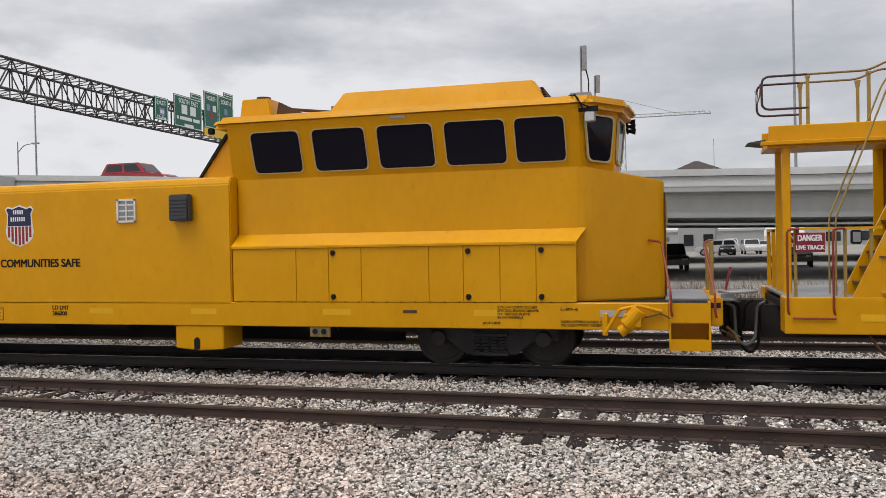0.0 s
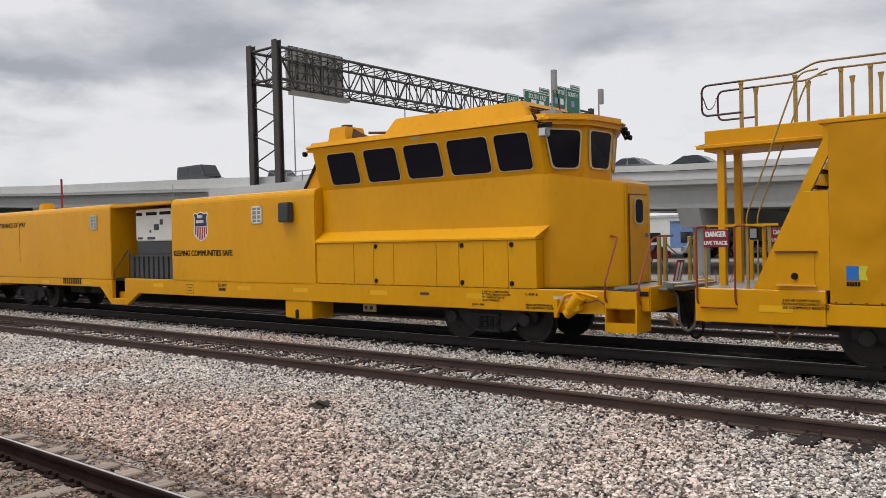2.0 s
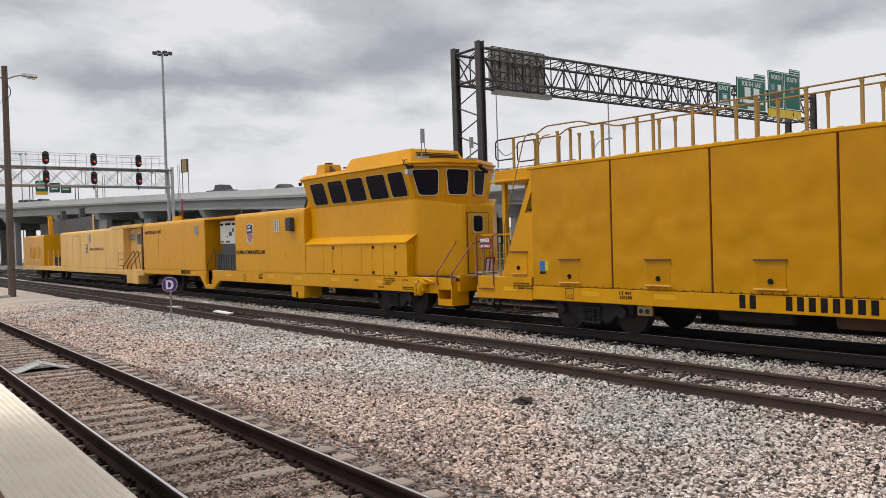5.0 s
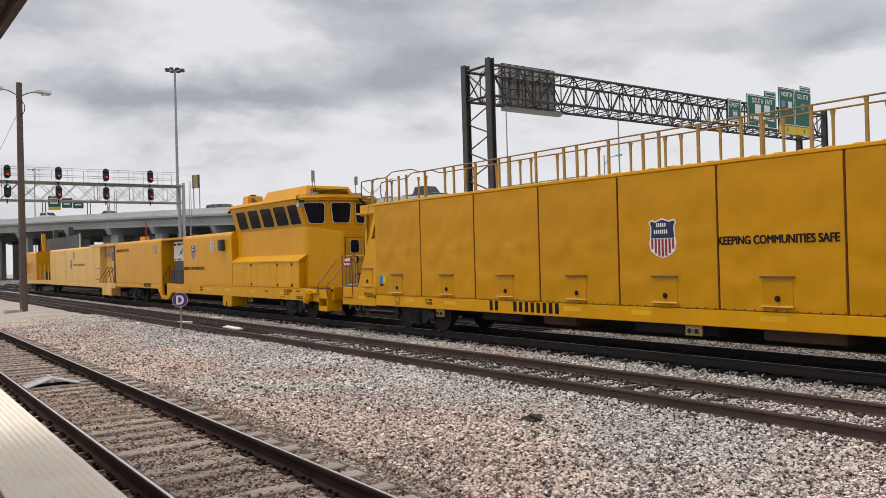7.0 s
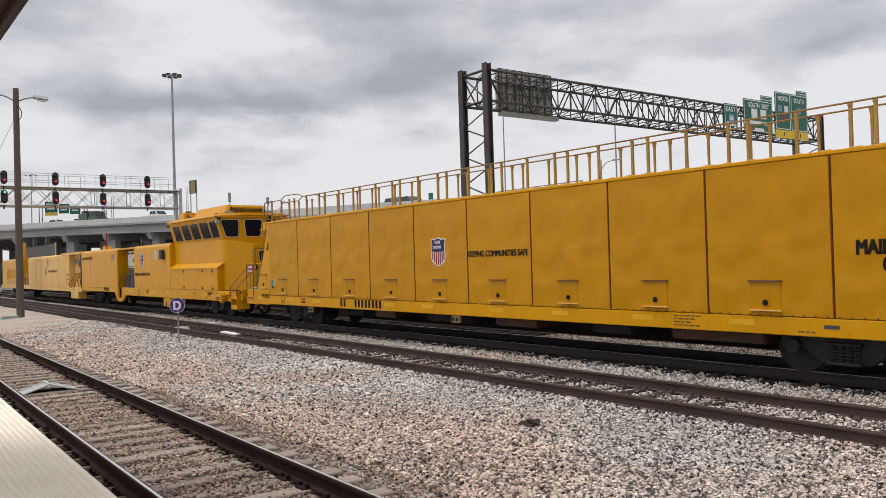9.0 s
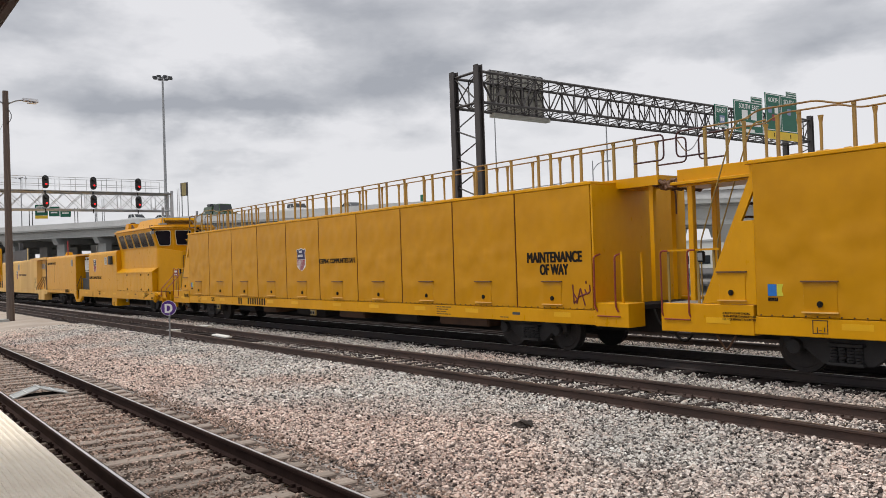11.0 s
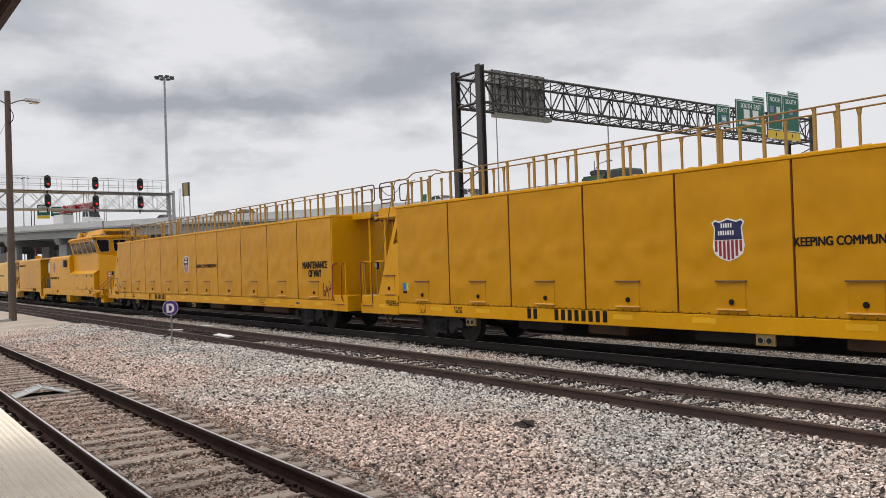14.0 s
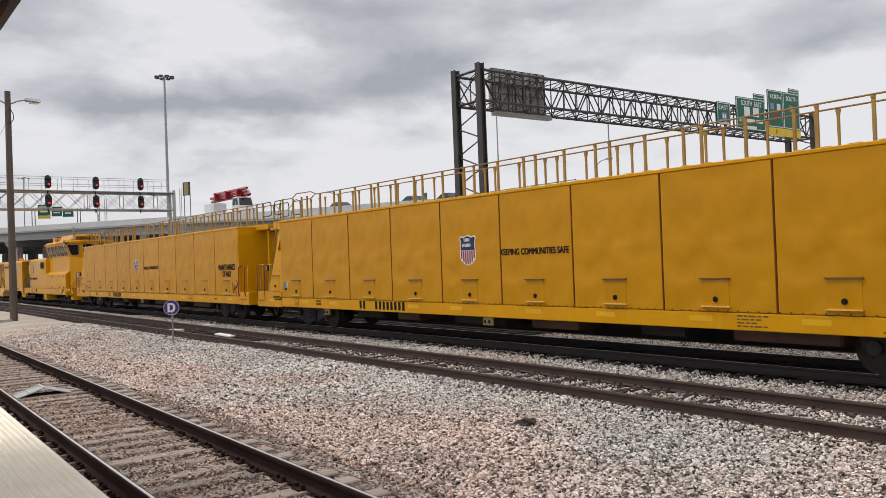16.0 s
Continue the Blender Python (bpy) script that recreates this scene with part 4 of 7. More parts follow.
    for x0, x1 in ((-6.93, -5.98), (-5.79, -4.80), (-4.63, -3.63), (-3.48, -2.44), (-2.33, -1.50)):
        window(car, ((x0 + 0.02, lean(3.285), 3.285), (x1, lean(3.285), 3.285), (x1 - 0.02, lean(3.99), 3.99), (x0, lean(3.99), 3.99)))

    def facet(i, j, u0, u1, z0, z1):
        def at(u, z):
            k = (z - 2.93) / 1.21
            a = Vector((*up0[i], 2.93)).lerp(Vector((*up1[i], 4.14)), k)
            b = Vector((*up0[j], 2.93)).lerp(Vector((*up1[j], 4.14)), k)
            return a.lerp(b, u)
        p = [at(u0 + 0.06, z0), at(u1 - 0.06, z0), at(u1, z1), at(u0, z1)]
        n = (p[1] - p[0]).cross(p[3] - p[0]).normalized() * 0.03
        window(car, [q + n for q in p], 0.024, 0.02, frame_cream)
    facet(1, 2, 0.11, 0.90, 3.28, 4.02)
    facet(2, 3, 0.07, 0.91, 3.29, 4.02)
    facet(3, 4, 0.08, 0.92, 3.29, 4.02)
    # roof equipment
    rb = loft(B(), [(-5.75, -1.0, 4.27), (-1.85, -1.0, 4.27), (-1.85, 1.0, 4.27), (-5.75, 1.0, 4.27)], [(-5.45, -0.85, 4.70), (-2.1, -0.85, 4.70), (-2.1, 0.85, 4.70), (-5.45, 0.85, 4.70)])
    rbo = part("roof_housing", soft(rb, 0.02), yellow, car, "yellow sloped air-conditioner housing")
    for k in range(7):
        part("louvre_slat", box(-1.99 + 0.02 * (6 - k) - 0.02, -1.955 + 0.02 * (6 - k), -0.75, 0.75, 4.30 + k * 0.045, 4.318 + k * 0.045), rust_seam, rbo)
    part("exhaust_box", soft(loft(B(), [(-7.36, -1.1, 4.28), (-6.72, -1.1, 4.28), (-6.72, -0.4, 4.28), (-7.36, -0.4, 4.28)], [(-7.33, -1.05, 4.66), (-6.8, -1.05, 4.66), (-6.8, -0.45, 4.66), (-7.33, -0.45, 4.66)]), 0.02), yellow, car, "yellow boxed exhaust stack")
    part("stack_pipe", cyl(B(), (-7.05, -0.75, 4.65), (-7.05, -0.75, 4.73), 0.13, 14), rust_seam, car)
    br = B()
    prism(br, ((-6.72, 4.28), (-6.0, 4.28), (-6.66, 4.6)), -0.95, -0.9)
    tube(br, ((-6.7, -0.4, 4.55), (-6.1, 0.2, 4.55), (-5.9, 0.2, 4.35)), 0.03)
    cyl(br, (-6.0, 0.0, 4.28), (-6.0, 0.0, 4.62), 0.05, 8)
    pieces("stack_bracket", br, rust_seam, car, "brown pipe bracket on the roof")
    for x, yy, h in ((-1.30, -1.05, 0.76), (-1.22, 0.62, 0.60)):
        a = B()
        bx(a, x - 0.16, x + 0.16, yy - 0.16, yy + 0.16, 4.27, 4.38)
        cyl(a, (x, yy, 4.38), (x, yy, 4.38 + h), 0.016, 8)
        bx(a, x + 0.02, x + 0.09, yy - 0.05, yy + 0.05, 4.38 + h * 0.5, 4.38 + h)
        part("radio_aerial", a, steel_grey, car, "grey radio aerial on a square base")
    sl = soft(bx(B(), -1.20, -1.04, yc - 0.35, yc - 0.19, 3.84, 4.00), 0.02)
    slo = part("work_lamp", sl, steel_grey, car, "boxed silver work lamp")
    part("lamp_face", box(-1.185, -1.055, yc - 0.362, yc - 0.351, 3.855, 3.985), aluminium, slo)
    cab = B()
    tube(cab, bent(((-1.35, yc - 0.3, 4.28), (-1.25, yc - 0.33, 4.12), (-1.12, yc - 0.2, 4.08)), 0.05), 0.014)
    part("lamp_cable", cab, dark_gap, car)
    part("lamp_cable", tube(B(), bent(((-1.45, yc - 0.1, 4.30), (-1.32, yc - 0.27, 4.26), (-1.22, yc - 0.25, 4.04), (-1.16, yc - 0.2, 3.98)), 0.06), 0.012), dark_gap, car)
    part("lamp_bracket", box(-1.30, -1.0, yc - 0.22, yc - 0.185, 4.02, 4.10), dark_gap, car, "black lamp bracket")
    part("aerial_cable", tube(B(), bent(((-1.28, -1.0, 4.95), (-1.18, -1.02, 4.6), (-1.2, -0.95, 4.36), (-0.95, -0.9, 4.31)), 0.1), 0.010), dark_gap, car)
    horn = B()
    for k in range(3):
        cyl(horn, (-0.66, 0.42 + 0.1 * k, 4.10 - 0.07 * k), (-0.52, 0.42 + 0.1 * k, 4.08 - 0.07 * k), 0.025, 10, 0.055)
    tube(horn, ((-0.66, 0.4, 4.16), (-0.66, 0.66, 3.92)), 0.022)
    part("horn", horn, dark_gap, car, "black air horns")
    for x in (-7.68,):
        part("marker_lamp", soft(bx(B(), x - 0.05, x + 0.05, yc - 0.2, yc - 0.1, 4.0, 4.11), 0.015), dark_gap, car)
    part("clearance_lamp", box(-4.35, -4.1, yc - 0.235, yc - 0.2, 4.08, 4.13), steel_grey, car)
    # awning and equipment lockers
    aw = loft(B(), [(-7.28, yc + 0.01, 2.0), (-7.28, y - 0.03, 1.99), (-7.28, y - 0.03, 2.03), (-7.28, yc + 0.01, 2.24)], [(-1.36, yc + 0.01, 2.0), (-1.36, y - 0.03, 1.99), (-1.36, y - 0.03, 2.03), (-1.22, yc + 0.01, 2.24)])
    part("locker_awning", aw, yellow, car, "sloped yellow ledge over the lockers")
    for k, (x0, x1, lt) in enumerate(((-7.26, -6.078, 0), (-6.066, -5.487, 0), (-5.475, -4.905, 1), (-4.893, -3.742, 0), (-3.73, -3.167, 0), (-3.155, -2.571, 1), (-2.559, -1.996, 0), (-1.984, -1.37, 1))):
        d = part("locker_door", soft(bx(B(), x0, x1, y - 0.006, yc, 1.085, 1.985), 0.004, 1), yellow, car, "flat yellow locker door")
        if lt:
            for z in (1.17, 1.9):
                part("door_latch", latch(B(), x0 + 0.075, y - 0.006, z), dark_gap, d, "round black latch")
    part("locker_backing", box(-7.22, -1.42, y + 0.01, yc + 0.05, 1.08, 1.98), yellow, car)
    bolt = B()
    for i in range(24):
        cyl(bolt, (-7.15 + i * 0.245, y - 0.002, 1.085), (-7.15 + i * 0.245, y - 0.014, 1.085), 0.012, 6)
    tagged(part("bolt_row", bolt, rust_seam, car), kind="stuff")
    # front door and porch
    dr = soft(bx(B(), -0.06, -0.02, -0.52, 0.22, 1.12, 2.78), 0.015)
    do = part("end_door", dr, yellow, car, "narrow yellow end door with a window")
    window(car, ((-0.012, -0.36, 2.22), (-0.012, 0.02, 2.22), (-0.012, 0.02, 2.72), (-0.012, -0.36, 2.72)), 0.03, 0.015)
    part("door_handle", soft(bx(B(), -0.02, 0.03, 0.10, 0.17, 1.98, 2.06), 0.01), steel_grey, do, "metal lever handle")
    part("door_gap", box(-0.049, -0.028, -0.527, 0.227, 1.113, 2.787), rust_seam, car)
    part("porch_plate", soft(bx(B(), -0.05, 0.95, -1.15, 1.15, 1.075, 1.11), 0.01), steel_grey, car, "grey steel end platform")
    st = B()
    bx(st, 0.0, 0.03, y, y + 0.55, 0.36, 1.075)
    bx(st, 0.57, 0.60, y, y + 0.55, 0.36, 1.075)
    bx(st, 0.03, 0.57, y + 0.004, y + 0.024, 0.78, 1.072)
    bx(st, 0.03, 0.57, y + 0.004, y + 0.024, 0.36, 0.53)
    for z in (0.38, 0.76):
        bx(st, 0.03, 0.57, y + 0.03, y + 0.5, z, z + 0.02)
    bx(st, 0.03, 0.57, y + 0.48, y + 0.5, 0.36, 1.07)
    pieces("end_steps", st, yellow, car, "yellow boxed entry steps")
    part("end_beam", soft(bx(B(), 0.60, 0.78, -1.45, 1.45, 0.72, 1.14), 0.02), yellow, car)
    handrail("grab_rail", car, ((0.05, y - 0.01, 0.88), (0.03, y - 0.04, 0.96), (0.03, y - 0.03, 1.22), (-0.10, -0.88, 1.99), (-0.30, -0.74, 2.02)), 0.018, red_rail, 0.06, "red painted grab rail")
    handrail("grab_rail", car, ((0.68, y - 0.01, 0.86), (0.66, y - 0.04, 0.95), (0.66, y - 0.03, 1.20), (0.54, -0.84, 1.95), (0.62, -0.66, 2.0), (0.70, -0.3, 2.0)), 0.018, red_rail, 0.06, "red painted grab rail")
    for yy in (-0.80, -0.55, 0.55, 0.80):
        part("porch_post", soft(bx(B(), 0.63, 0.69, yy - 0.035, yy + 0.035, 1.14, 1.98), 0.008, 1), rail_post_yellow, car, "weathered orange end post")
    part("post_chain", tube(B(), [(0.66 + 0.04 * math.sin(math.pi * i / 8), -0.52 + 1.04 * i / 8, 1.88 - 0.22 * math.sin(math.pi * i / 8)) for i in range(9)], 0.012, 5), steel_grey, car, "slack chain between the end posts")
    part("buffer_plate", soft(cyl(B(), (1.03, -0.80, 1.18), (1.03, -0.80, 1.215), 0.29, 26), 0.008, 1), steel_grey, car, "grey round crossover plate")
    part("plate_stem", bx(B(), 0.78, 0.98, -0.97, -0.93, 1.10, 1.17), steel_grey, car)
    wp = B()
    bx(wp, 0.60, 0.62, -0.72, -0.42, 1.3, 1.72)
    ps = part("porch_sign", wp, sign_red, car, "red sign hung askew on the railing")
    for k in range(2):
        ln = bx(B(), 0.62, 0.624, -0.69 + k * 0.13, -0.61 + k * 0.13, 1.34, 1.68)
        part("sign_lettering", ln, sign_white, ps, "white bar in place of lettering").data.transform(pose(0, 0, 0.02, 0, 12, 0))
    ps.data.transform(pose(0, 0, 0.02, 0, 12, 0))
    # coupler, hoses, winch
    cp = B()
    bx(cp, 0.75, 1.25, -0.22, 0.22, 0.62, 0.98)
    bx(cp, 1.10, 1.55, -0.28, 0.28, 0.52, 1.02)
    bx(cp, 0.82, 1.12, -0.36, 0.3, 0.44, 0.70)
    part("coupler", soft(cp, 0.03), under, car, "black knuckle coupler")
    for dy, dip, r, m, x0, x1 in ((-0.80, 0.34, 0.024, hose_rubber, 0.86, 1.44), (-0.62, 0.20, 0.026, dark_gap, 0.95, 1.50), (-0.45, 0.50, 0.02, dark_gap, 0.80, 1.30)):
        pts = bent(((x0, dy, 1.02), (x0 + 0.12, dy, 0.98), (x0 + 0.15, dy, dip + 0.12), ((x0 + x1) / 2, dy, dip), (x1 - 0.15, dy, dip + 0.12), (x1 - 0.12, dy, 0.98), (x1, dy, 1.04)), 0.12)
        part("brake_hose", tube(B(), pts, r), m, car, "sagging rubber air hose")
    vb = bmesh.new()
    bmesh.ops.create_icosphere(vb, subdivisions=2, radius=0.07, matrix=Matrix.Translation((0.93, -0.9, 0.53)))
    for v in vb.verts:
        v.co += 0.025 * noise.noise_vector(v.co * 14)
    tube(vb, bent(((0.86, -0.95, 0.66), (0.98, -1.0, 0.56), (1.02, -1.0, 0.42)), 0.05), 0.022)
    tube(vb, ((0.78, -0.9, 0.60), (1.06, -0.95, 0.50)), 0.018)
    part("brake_valve", vb, mat("grimy_brass", (0.30, 0.20, 0.09), (0.16, 0.10, 0.05), rough=0.6, metal=0.4), car, "grimy brass brake valve")
    wn = B()
    cyl(wn, (-0.62, y - 0.10, 0.74), (-0.42, y - 0.10, 0.98), 0.12, 14)
    cyl(wn, (-0.72, y - 0.08, 0.64), (-0.50, y - 0.08, 0.78), 0.09, 12)
    bx(wn, -0.98, -0.90, y - 0.08, y, 0.58, 0.92)
    tube(wn, ((-0.94, y - 0.06, 0.62), (-0.72, y - 0.1, 0.98), (-0.45, y - 0.1, 1.04), (-0.1, y - 0.04, 0.95)), 0.03)
    bx(wn, -0.66, -0.4, y - 0.18, y - 0.03, 0.72, 0.92)
    part("hand_brake_gear", soft(wn, 0.008, 1), yellow, car, "yellow hand brake gear box and levers")
    part("brake_strap", tube(B(), bent(((-0.35, y - 0.06, 0.86), (-0.1, y - 0.05, 0.92), (0.02, y - 0.03, 0.84)), 0.05), 0.012), maroon_rail, car)
    # jacking box under the sill
    jb = prism(B(), ((-8.43, 0.26), (-7.95, 0.22), (-7.49, 0.25), (-7.49, 0.655), (-8.43, 0.655)), y + 0.02, y + 0.7)
    jo = part("jacking_box", soft(jb, 0.015), yellow, car, "yellow box with a slot under the sill")
    part("jack_slot", prism(B(), ((-8.06, 0.235), (-7.95, 0.24), (-7.95, 0.42), (-8.0, 0.46), (-8.06, 0.42)), y + 0.008, y + 0.019), dark_gap, jo)
    ports(car, -5.86, 0.49, y)
    part("underframe_beam", box(-20.4, -4.9, 0.55, 0.75, 0.17, 0.65), under, car, "sooty underframe beam")
    part("serial_plate", box(-4.19, -3.95, y - 0.006, y, 0.90, 0.95), rust_seam, car)
    part("data_plate", box(-1.02, -0.62, y - 0.006, y, 0.86, 0.96), aluminium, car, "silver data plate")
    # lettering
    shield(car, -11.69, 2.49, 0.64, 0.78, y)
    text("slogan", "KEEPING COMMUNITIES SAFE", 0.145, black_paint, car, Matrix.Translation((-12.95, y - 0.002, 1.72)) @ FRONT, 2.57, 0.006, "black painted slogan")
    text("weight_limit", "LD LMT\n286000", 0.075, black_paint, car, Matrix.Translation((-11.0, y - 0.002, 0.93)) @ FRONT, 0.36, 0.002)
    pieces("number_bar", bars(B(), -19.15, 0.86, 0.19, "xxxxxxxxxx", y - 0.005, 0.36), black_paint, car, "black bar in place of a number")
    text("department", "MAINTENANCE OF WAY", 0.16, black_paint, car, Matrix.Translation((-24.15, y - 0.002, 2.72)) @ FRONT, 2.5, 0.005)
    stencil(car, "2 IN HF COMP SHOES\nSPECIAL BRAKE BEAMS\nSEE BADGE PLATE\n36 IN WHEELS", -2.62, 0.985, 0.66, y)
    stencil(car, "NON-INTERCHANGE CAR\nSEE EQUIPMENT REGISTER", -1.62, 0.765, 0.72, y)
    stencil(car, "L-89-6", -1.62, 0.955, 0.27, y, 0.045)
    stencil(car, "JACK HERE", -2.86, 0.735, 0.29, y)
    fr = B()
    for a, b, c, d in ((-12.4, -12.1, 0.72, 0.735), (-12.4, -12.1, 0.945, 0.96), (-12.4, -12.385, 0.72, 0.96), (-12.115, -12.1, 0.72, 0.96), (-12.33, -12.17, 0.79, 0.81), (-12.33, -12.17, 0.86, 0.88)):
        bx(fr, a, b, y - 0.003, y, c, d)
    part("stencil_box", fr, rust_seam, car)
    reflector(car, (-10.2, -8.1, -5.6, -3.0, -17.9, -20.6, -14.0), 0.86, y)
    bogie(car, -2.85)
    bogie(car, -22.4)
    settle(car, -12.5)
    return car


def generator():
    """A boxed generator set on a charcoal fuel base."""
    g = thing("generator", "white boxed generator on a charcoal corrugated base", "generator")
    part("housing", soft(bx(B(), -15.42, -13.5, -1.25, 0.6, 2.14, 3.06), 0.03), white_paint, g)
    part("fuel_tank", soft(bx(B(), -15.42, -13.5, -1.22, 0.6, 1.76, 2.135), 0.02), charcoal, g, "charcoal grey tank")
    cr_ = B()
    bx(cr_, -15.6, -13.3, -1.38, 0.7, 1.70, 1.755)
    for i in range(9):
        x = -15.58 + i * 0.25
        loft(cr_, [(x, -1.34, 1.08), (x + 0.16, -1.34, 1.08), (x + 0.2, -1.2, 1.08), (x - 0.04, -1.2, 1.08)], [(x, -1.34, 1.70), (x + 0.16, -1.34, 1.70), (x + 0.2, -1.2, 1.70), (x - 0.04, -1.2, 1.70)])
    bx(cr_, -15.6, -13.3, -1.2, 0.7, 1.08, 1.70)
    part("base_panel", cr_, charcoal, g, "charcoal corrugated base")
    tr = B()
    for a, b in ((-15.36, -15.05), (-14.85, -14.3), (-14.15, -13.6)):
        bx(tr, a, b, -1.258, -1.251, 2.88, 2.97)
    part("air_slot", tr, dark_gap, g, "black air slots")
    pn = B()
    bx(pn, -14.45, -14.2, -1.258, -1.251, 2.45, 2.62)
    bx(pn, -14.68, -14.60, -1.258, -1.251, 2.38, 2.46)
    bx(pn, -14.15, -14.0, -1.258, -1.251, 2.60, 2.75)
    bx(pn, -15.3, -15.05, -1.258, -1.251, 2.2, 2.26)
    bx(pn, -14.8, -14.4, -1.258, -1.251, 2.19, 2.26)
    part("control_panel", pn, charcoal, g)
    settle(g, -14.5)


# -- rail wagons with panelled sides and a roof walkway --
def post_bar(bm, x, y, z0, z1, near=True):
    """A flat post that widens at the head."""
    loft(bm, [(x - 0.018, y - 0.018, z0), (x + 0.018, y - 0.018, z0), (x + 0.018, y + 0.018, z0), (x - 0.018, y + 0.018, z0)], [(x - 0.022, y - 0.022, z1 - 0.12), (x + 0.022, y - 0.022, z1 - 0.12), (x + 0.022, y + 0.022, z1 - 0.12), (x - 0.022, y + 0.022, z1 - 0.12)])
    loft(bm, [(x - 0.022, y - 0.022, z1 - 0.12), (x + 0.022, y - 0.022, z1 - 0.12), (x + 0.022, y + 0.022, z1 - 0.12), (x - 0.022, y + 0.022, z1 - 0.12)], [(x - 0.042, y - 0.03, z1), (x + 0.042, y - 0.03, z1), (x + 0.042, y + 0.03, z1), (x - 0.042, y + 0.03, z1)])
    return bm


def flat_post(bm, x, y, z0, z1):
    """A straight angle-iron post with a small cap."""
    bx(bm, x - 0.026, x + 0.026, y - 0.010, y + 0.006, z0, z1)
    bx(bm, x + 0.012, x + 0.026, y + 0.006, y + 0.04, z0, z1)
    bx(bm, x - 0.034, x + 0.034, y - 0.018, y + 0.03, z1 - 0.035, z1 + 0.004)
    bx(bm, x - 0.045, x + 0.045, y - 0.02, y + 0.045, z0, z0 + 0.012)
    return bm


WALK0, WALK1 = -0.72, 0.02  # the roof walkway's two rails
SEAMS = [3.62 + 2.345 * i for i in range(11)]


def wagon(index):
    car = thing("panelled_wagon", ("yellow panel-sided rail wagon with a railed roof walkway" if index == 0 else "long yellow panel-sided rail wagon with a roof railing"), "rail wagon", "train cars")
    y = NEAR
    sill = B()
    bx(sill, 3.58, 27.1, y, y + 0.12, 0.66, 0.965)
    bx(sill, 1.62, 3.58, y - 0.01, y + 0.5, 0.63, 1.16)
    bx(sill, 27.1, 28.0, y - 0.01, y + 0.5, 0.64, 1.13)
    bx(sill, 3.58, 27.1, 1.48, 1.6, 0.66, 0.965)
    bx(sill, 1.62, 3.58, 1.1, 1.6, 0.63, 1.16)
    bx(sill, 27.1, 28.0, 1.1, 1.6, 0.64, 1.13)
    part("side_sill", soft(sill, 0.012, 1), yellow, car)
    part("deck", box(1.64, 27.84, y + 0.1, 1.5, 0.97, 1.06), under, car, "dark steel deck")
    part("porch_plate", soft(bx(B(), 1.66, 3.5, y + 0.08, 1.5, 1.12, 1.164), 0.006, 1), steel_grey, car, "grey steel porch floor")
    part("centre_sill", box(1.4, 28.0, -0.4, 0.4, 0.45, 0.96), under, car, "black centre beam")
    for k, x in enumerate((8.2, 10.4, 13.1, 16.0, 19.2, 21.3)):
        part("underfloor_box", box(x, x + (1.5, 1.1, 2.0)[k % 3], -1.3, 1.1, 0.44, 0.96, w=0.03), rust_seam if k % 2 else under, car, "rusty equipment box under the floor")
    part("inner_body", box(3.66, 27.0, y + 0.03, 1.57, 1.06, 3.58), seam_brown, car, "dark frame behind the panels")
    part("far_side", box(3.5, 27.05, 1.57, 1.6, 0.97, 3.6), yellow, car)
    cap = B()
    bx(cap, 3.5, 27.1, y - 0.012, 1.6, 3.585, 3.655)
    part("roof_edge", soft(cap, 0.012, 1), yellow, car, "yellow roof rim")
    cb = B()
    for i in range(52):
        x = 3.9 + i * 0.45
        bx(cb, x, x + 0.10 + 0.05 * (i % 3), y - 0.004, y + 0.05, 3.655, 3.668)
    tagged(part("roof_clip", cb, yellow_pale, car, "small pale roof clips"), kind="stuff")
    pn = soft(bx(B(), 0.018, 2.327, y - 0.002, y + 0.03, 0.975, 3.58), 0.008, 1)
    pm = bpy.data.meshes.new("side_panel")
    bmesh.ops.subdivide_edges(pn, edges=[e for e in pn.edges if e.calc_length() > 1.5], cuts=5, use_grid_fill=True)
    bmesh.ops.recalc_face_normals(pn, faces=pn.faces)
    pn.to_mesh(pm)
    pn.free()
    pm.materials.append(yellow_panel)
    hm = B()
    bx(hm, 0.0, 0.56, y - 0.010, y - 0.003, 1.07, 1.56)
    ha = bpy.data.meshes.new("hatch")
    soft(hm, 0.004, 1).to_mesh(ha)
    hm.free()
    ha.materials.append(yellow_panel)
    tm = B()
    bx(tm, -0.03, 0.59, y - 0.045, y - 0.002, 1.555, 1.58)
    ta = bpy.data.meshes.new("hatch_lip")
    tm.to_mesh(ta)
    tm.free()
    ta.materials.append(maroon_rail)
    lm = B()
    bx(lm, -0.02, 0.58, y - 0.05, y - 0.002, 1.055, 1.075)
    la = bpy.data.meshes.new("hatch_sill")
    lm.to_mesh(la)
    lm.free()
    la.materials.append(yellow_pale)
    km = latch(B(), 0.28, y - 0.011, 1.2, 0.05)
    ka = bpy.data.meshes.new("hatch_latch")
    km.to_mesh(ka)
    km.free()
    ka.materials.append(dark_gap)
    for i, x in enumerate(SEAMS[:-1]):
        o = new("side_panel", pm)
        o.parent, o.matrix_basis = car, pose(x, 0, 0)
        o = new("hatch", ha)
        o.parent, o.matrix_basis = car, pose(x + 0.87, 0, 0)
        for n, m, s in (("hatch_lip", ta, 0), ("hatch_sill", la, 0), ("hatch_latch", ka, 0)):
            q = new(n, m)
            q.parent = o
        if i:
            part("panel_seam", box(x - 0.014, x + 0.014, y - 0.004, y + 0.028, 0.975, 3.58), seam_brown, car, "rust brown panel joint")
    rv = B()
    for i in range(118):
        cyl(rv, (3.72 + i * 0.199, y - 0.002, 0.995), (3.72 + i * 0.199, y - 0.016, 0.995), 0.014, 6)
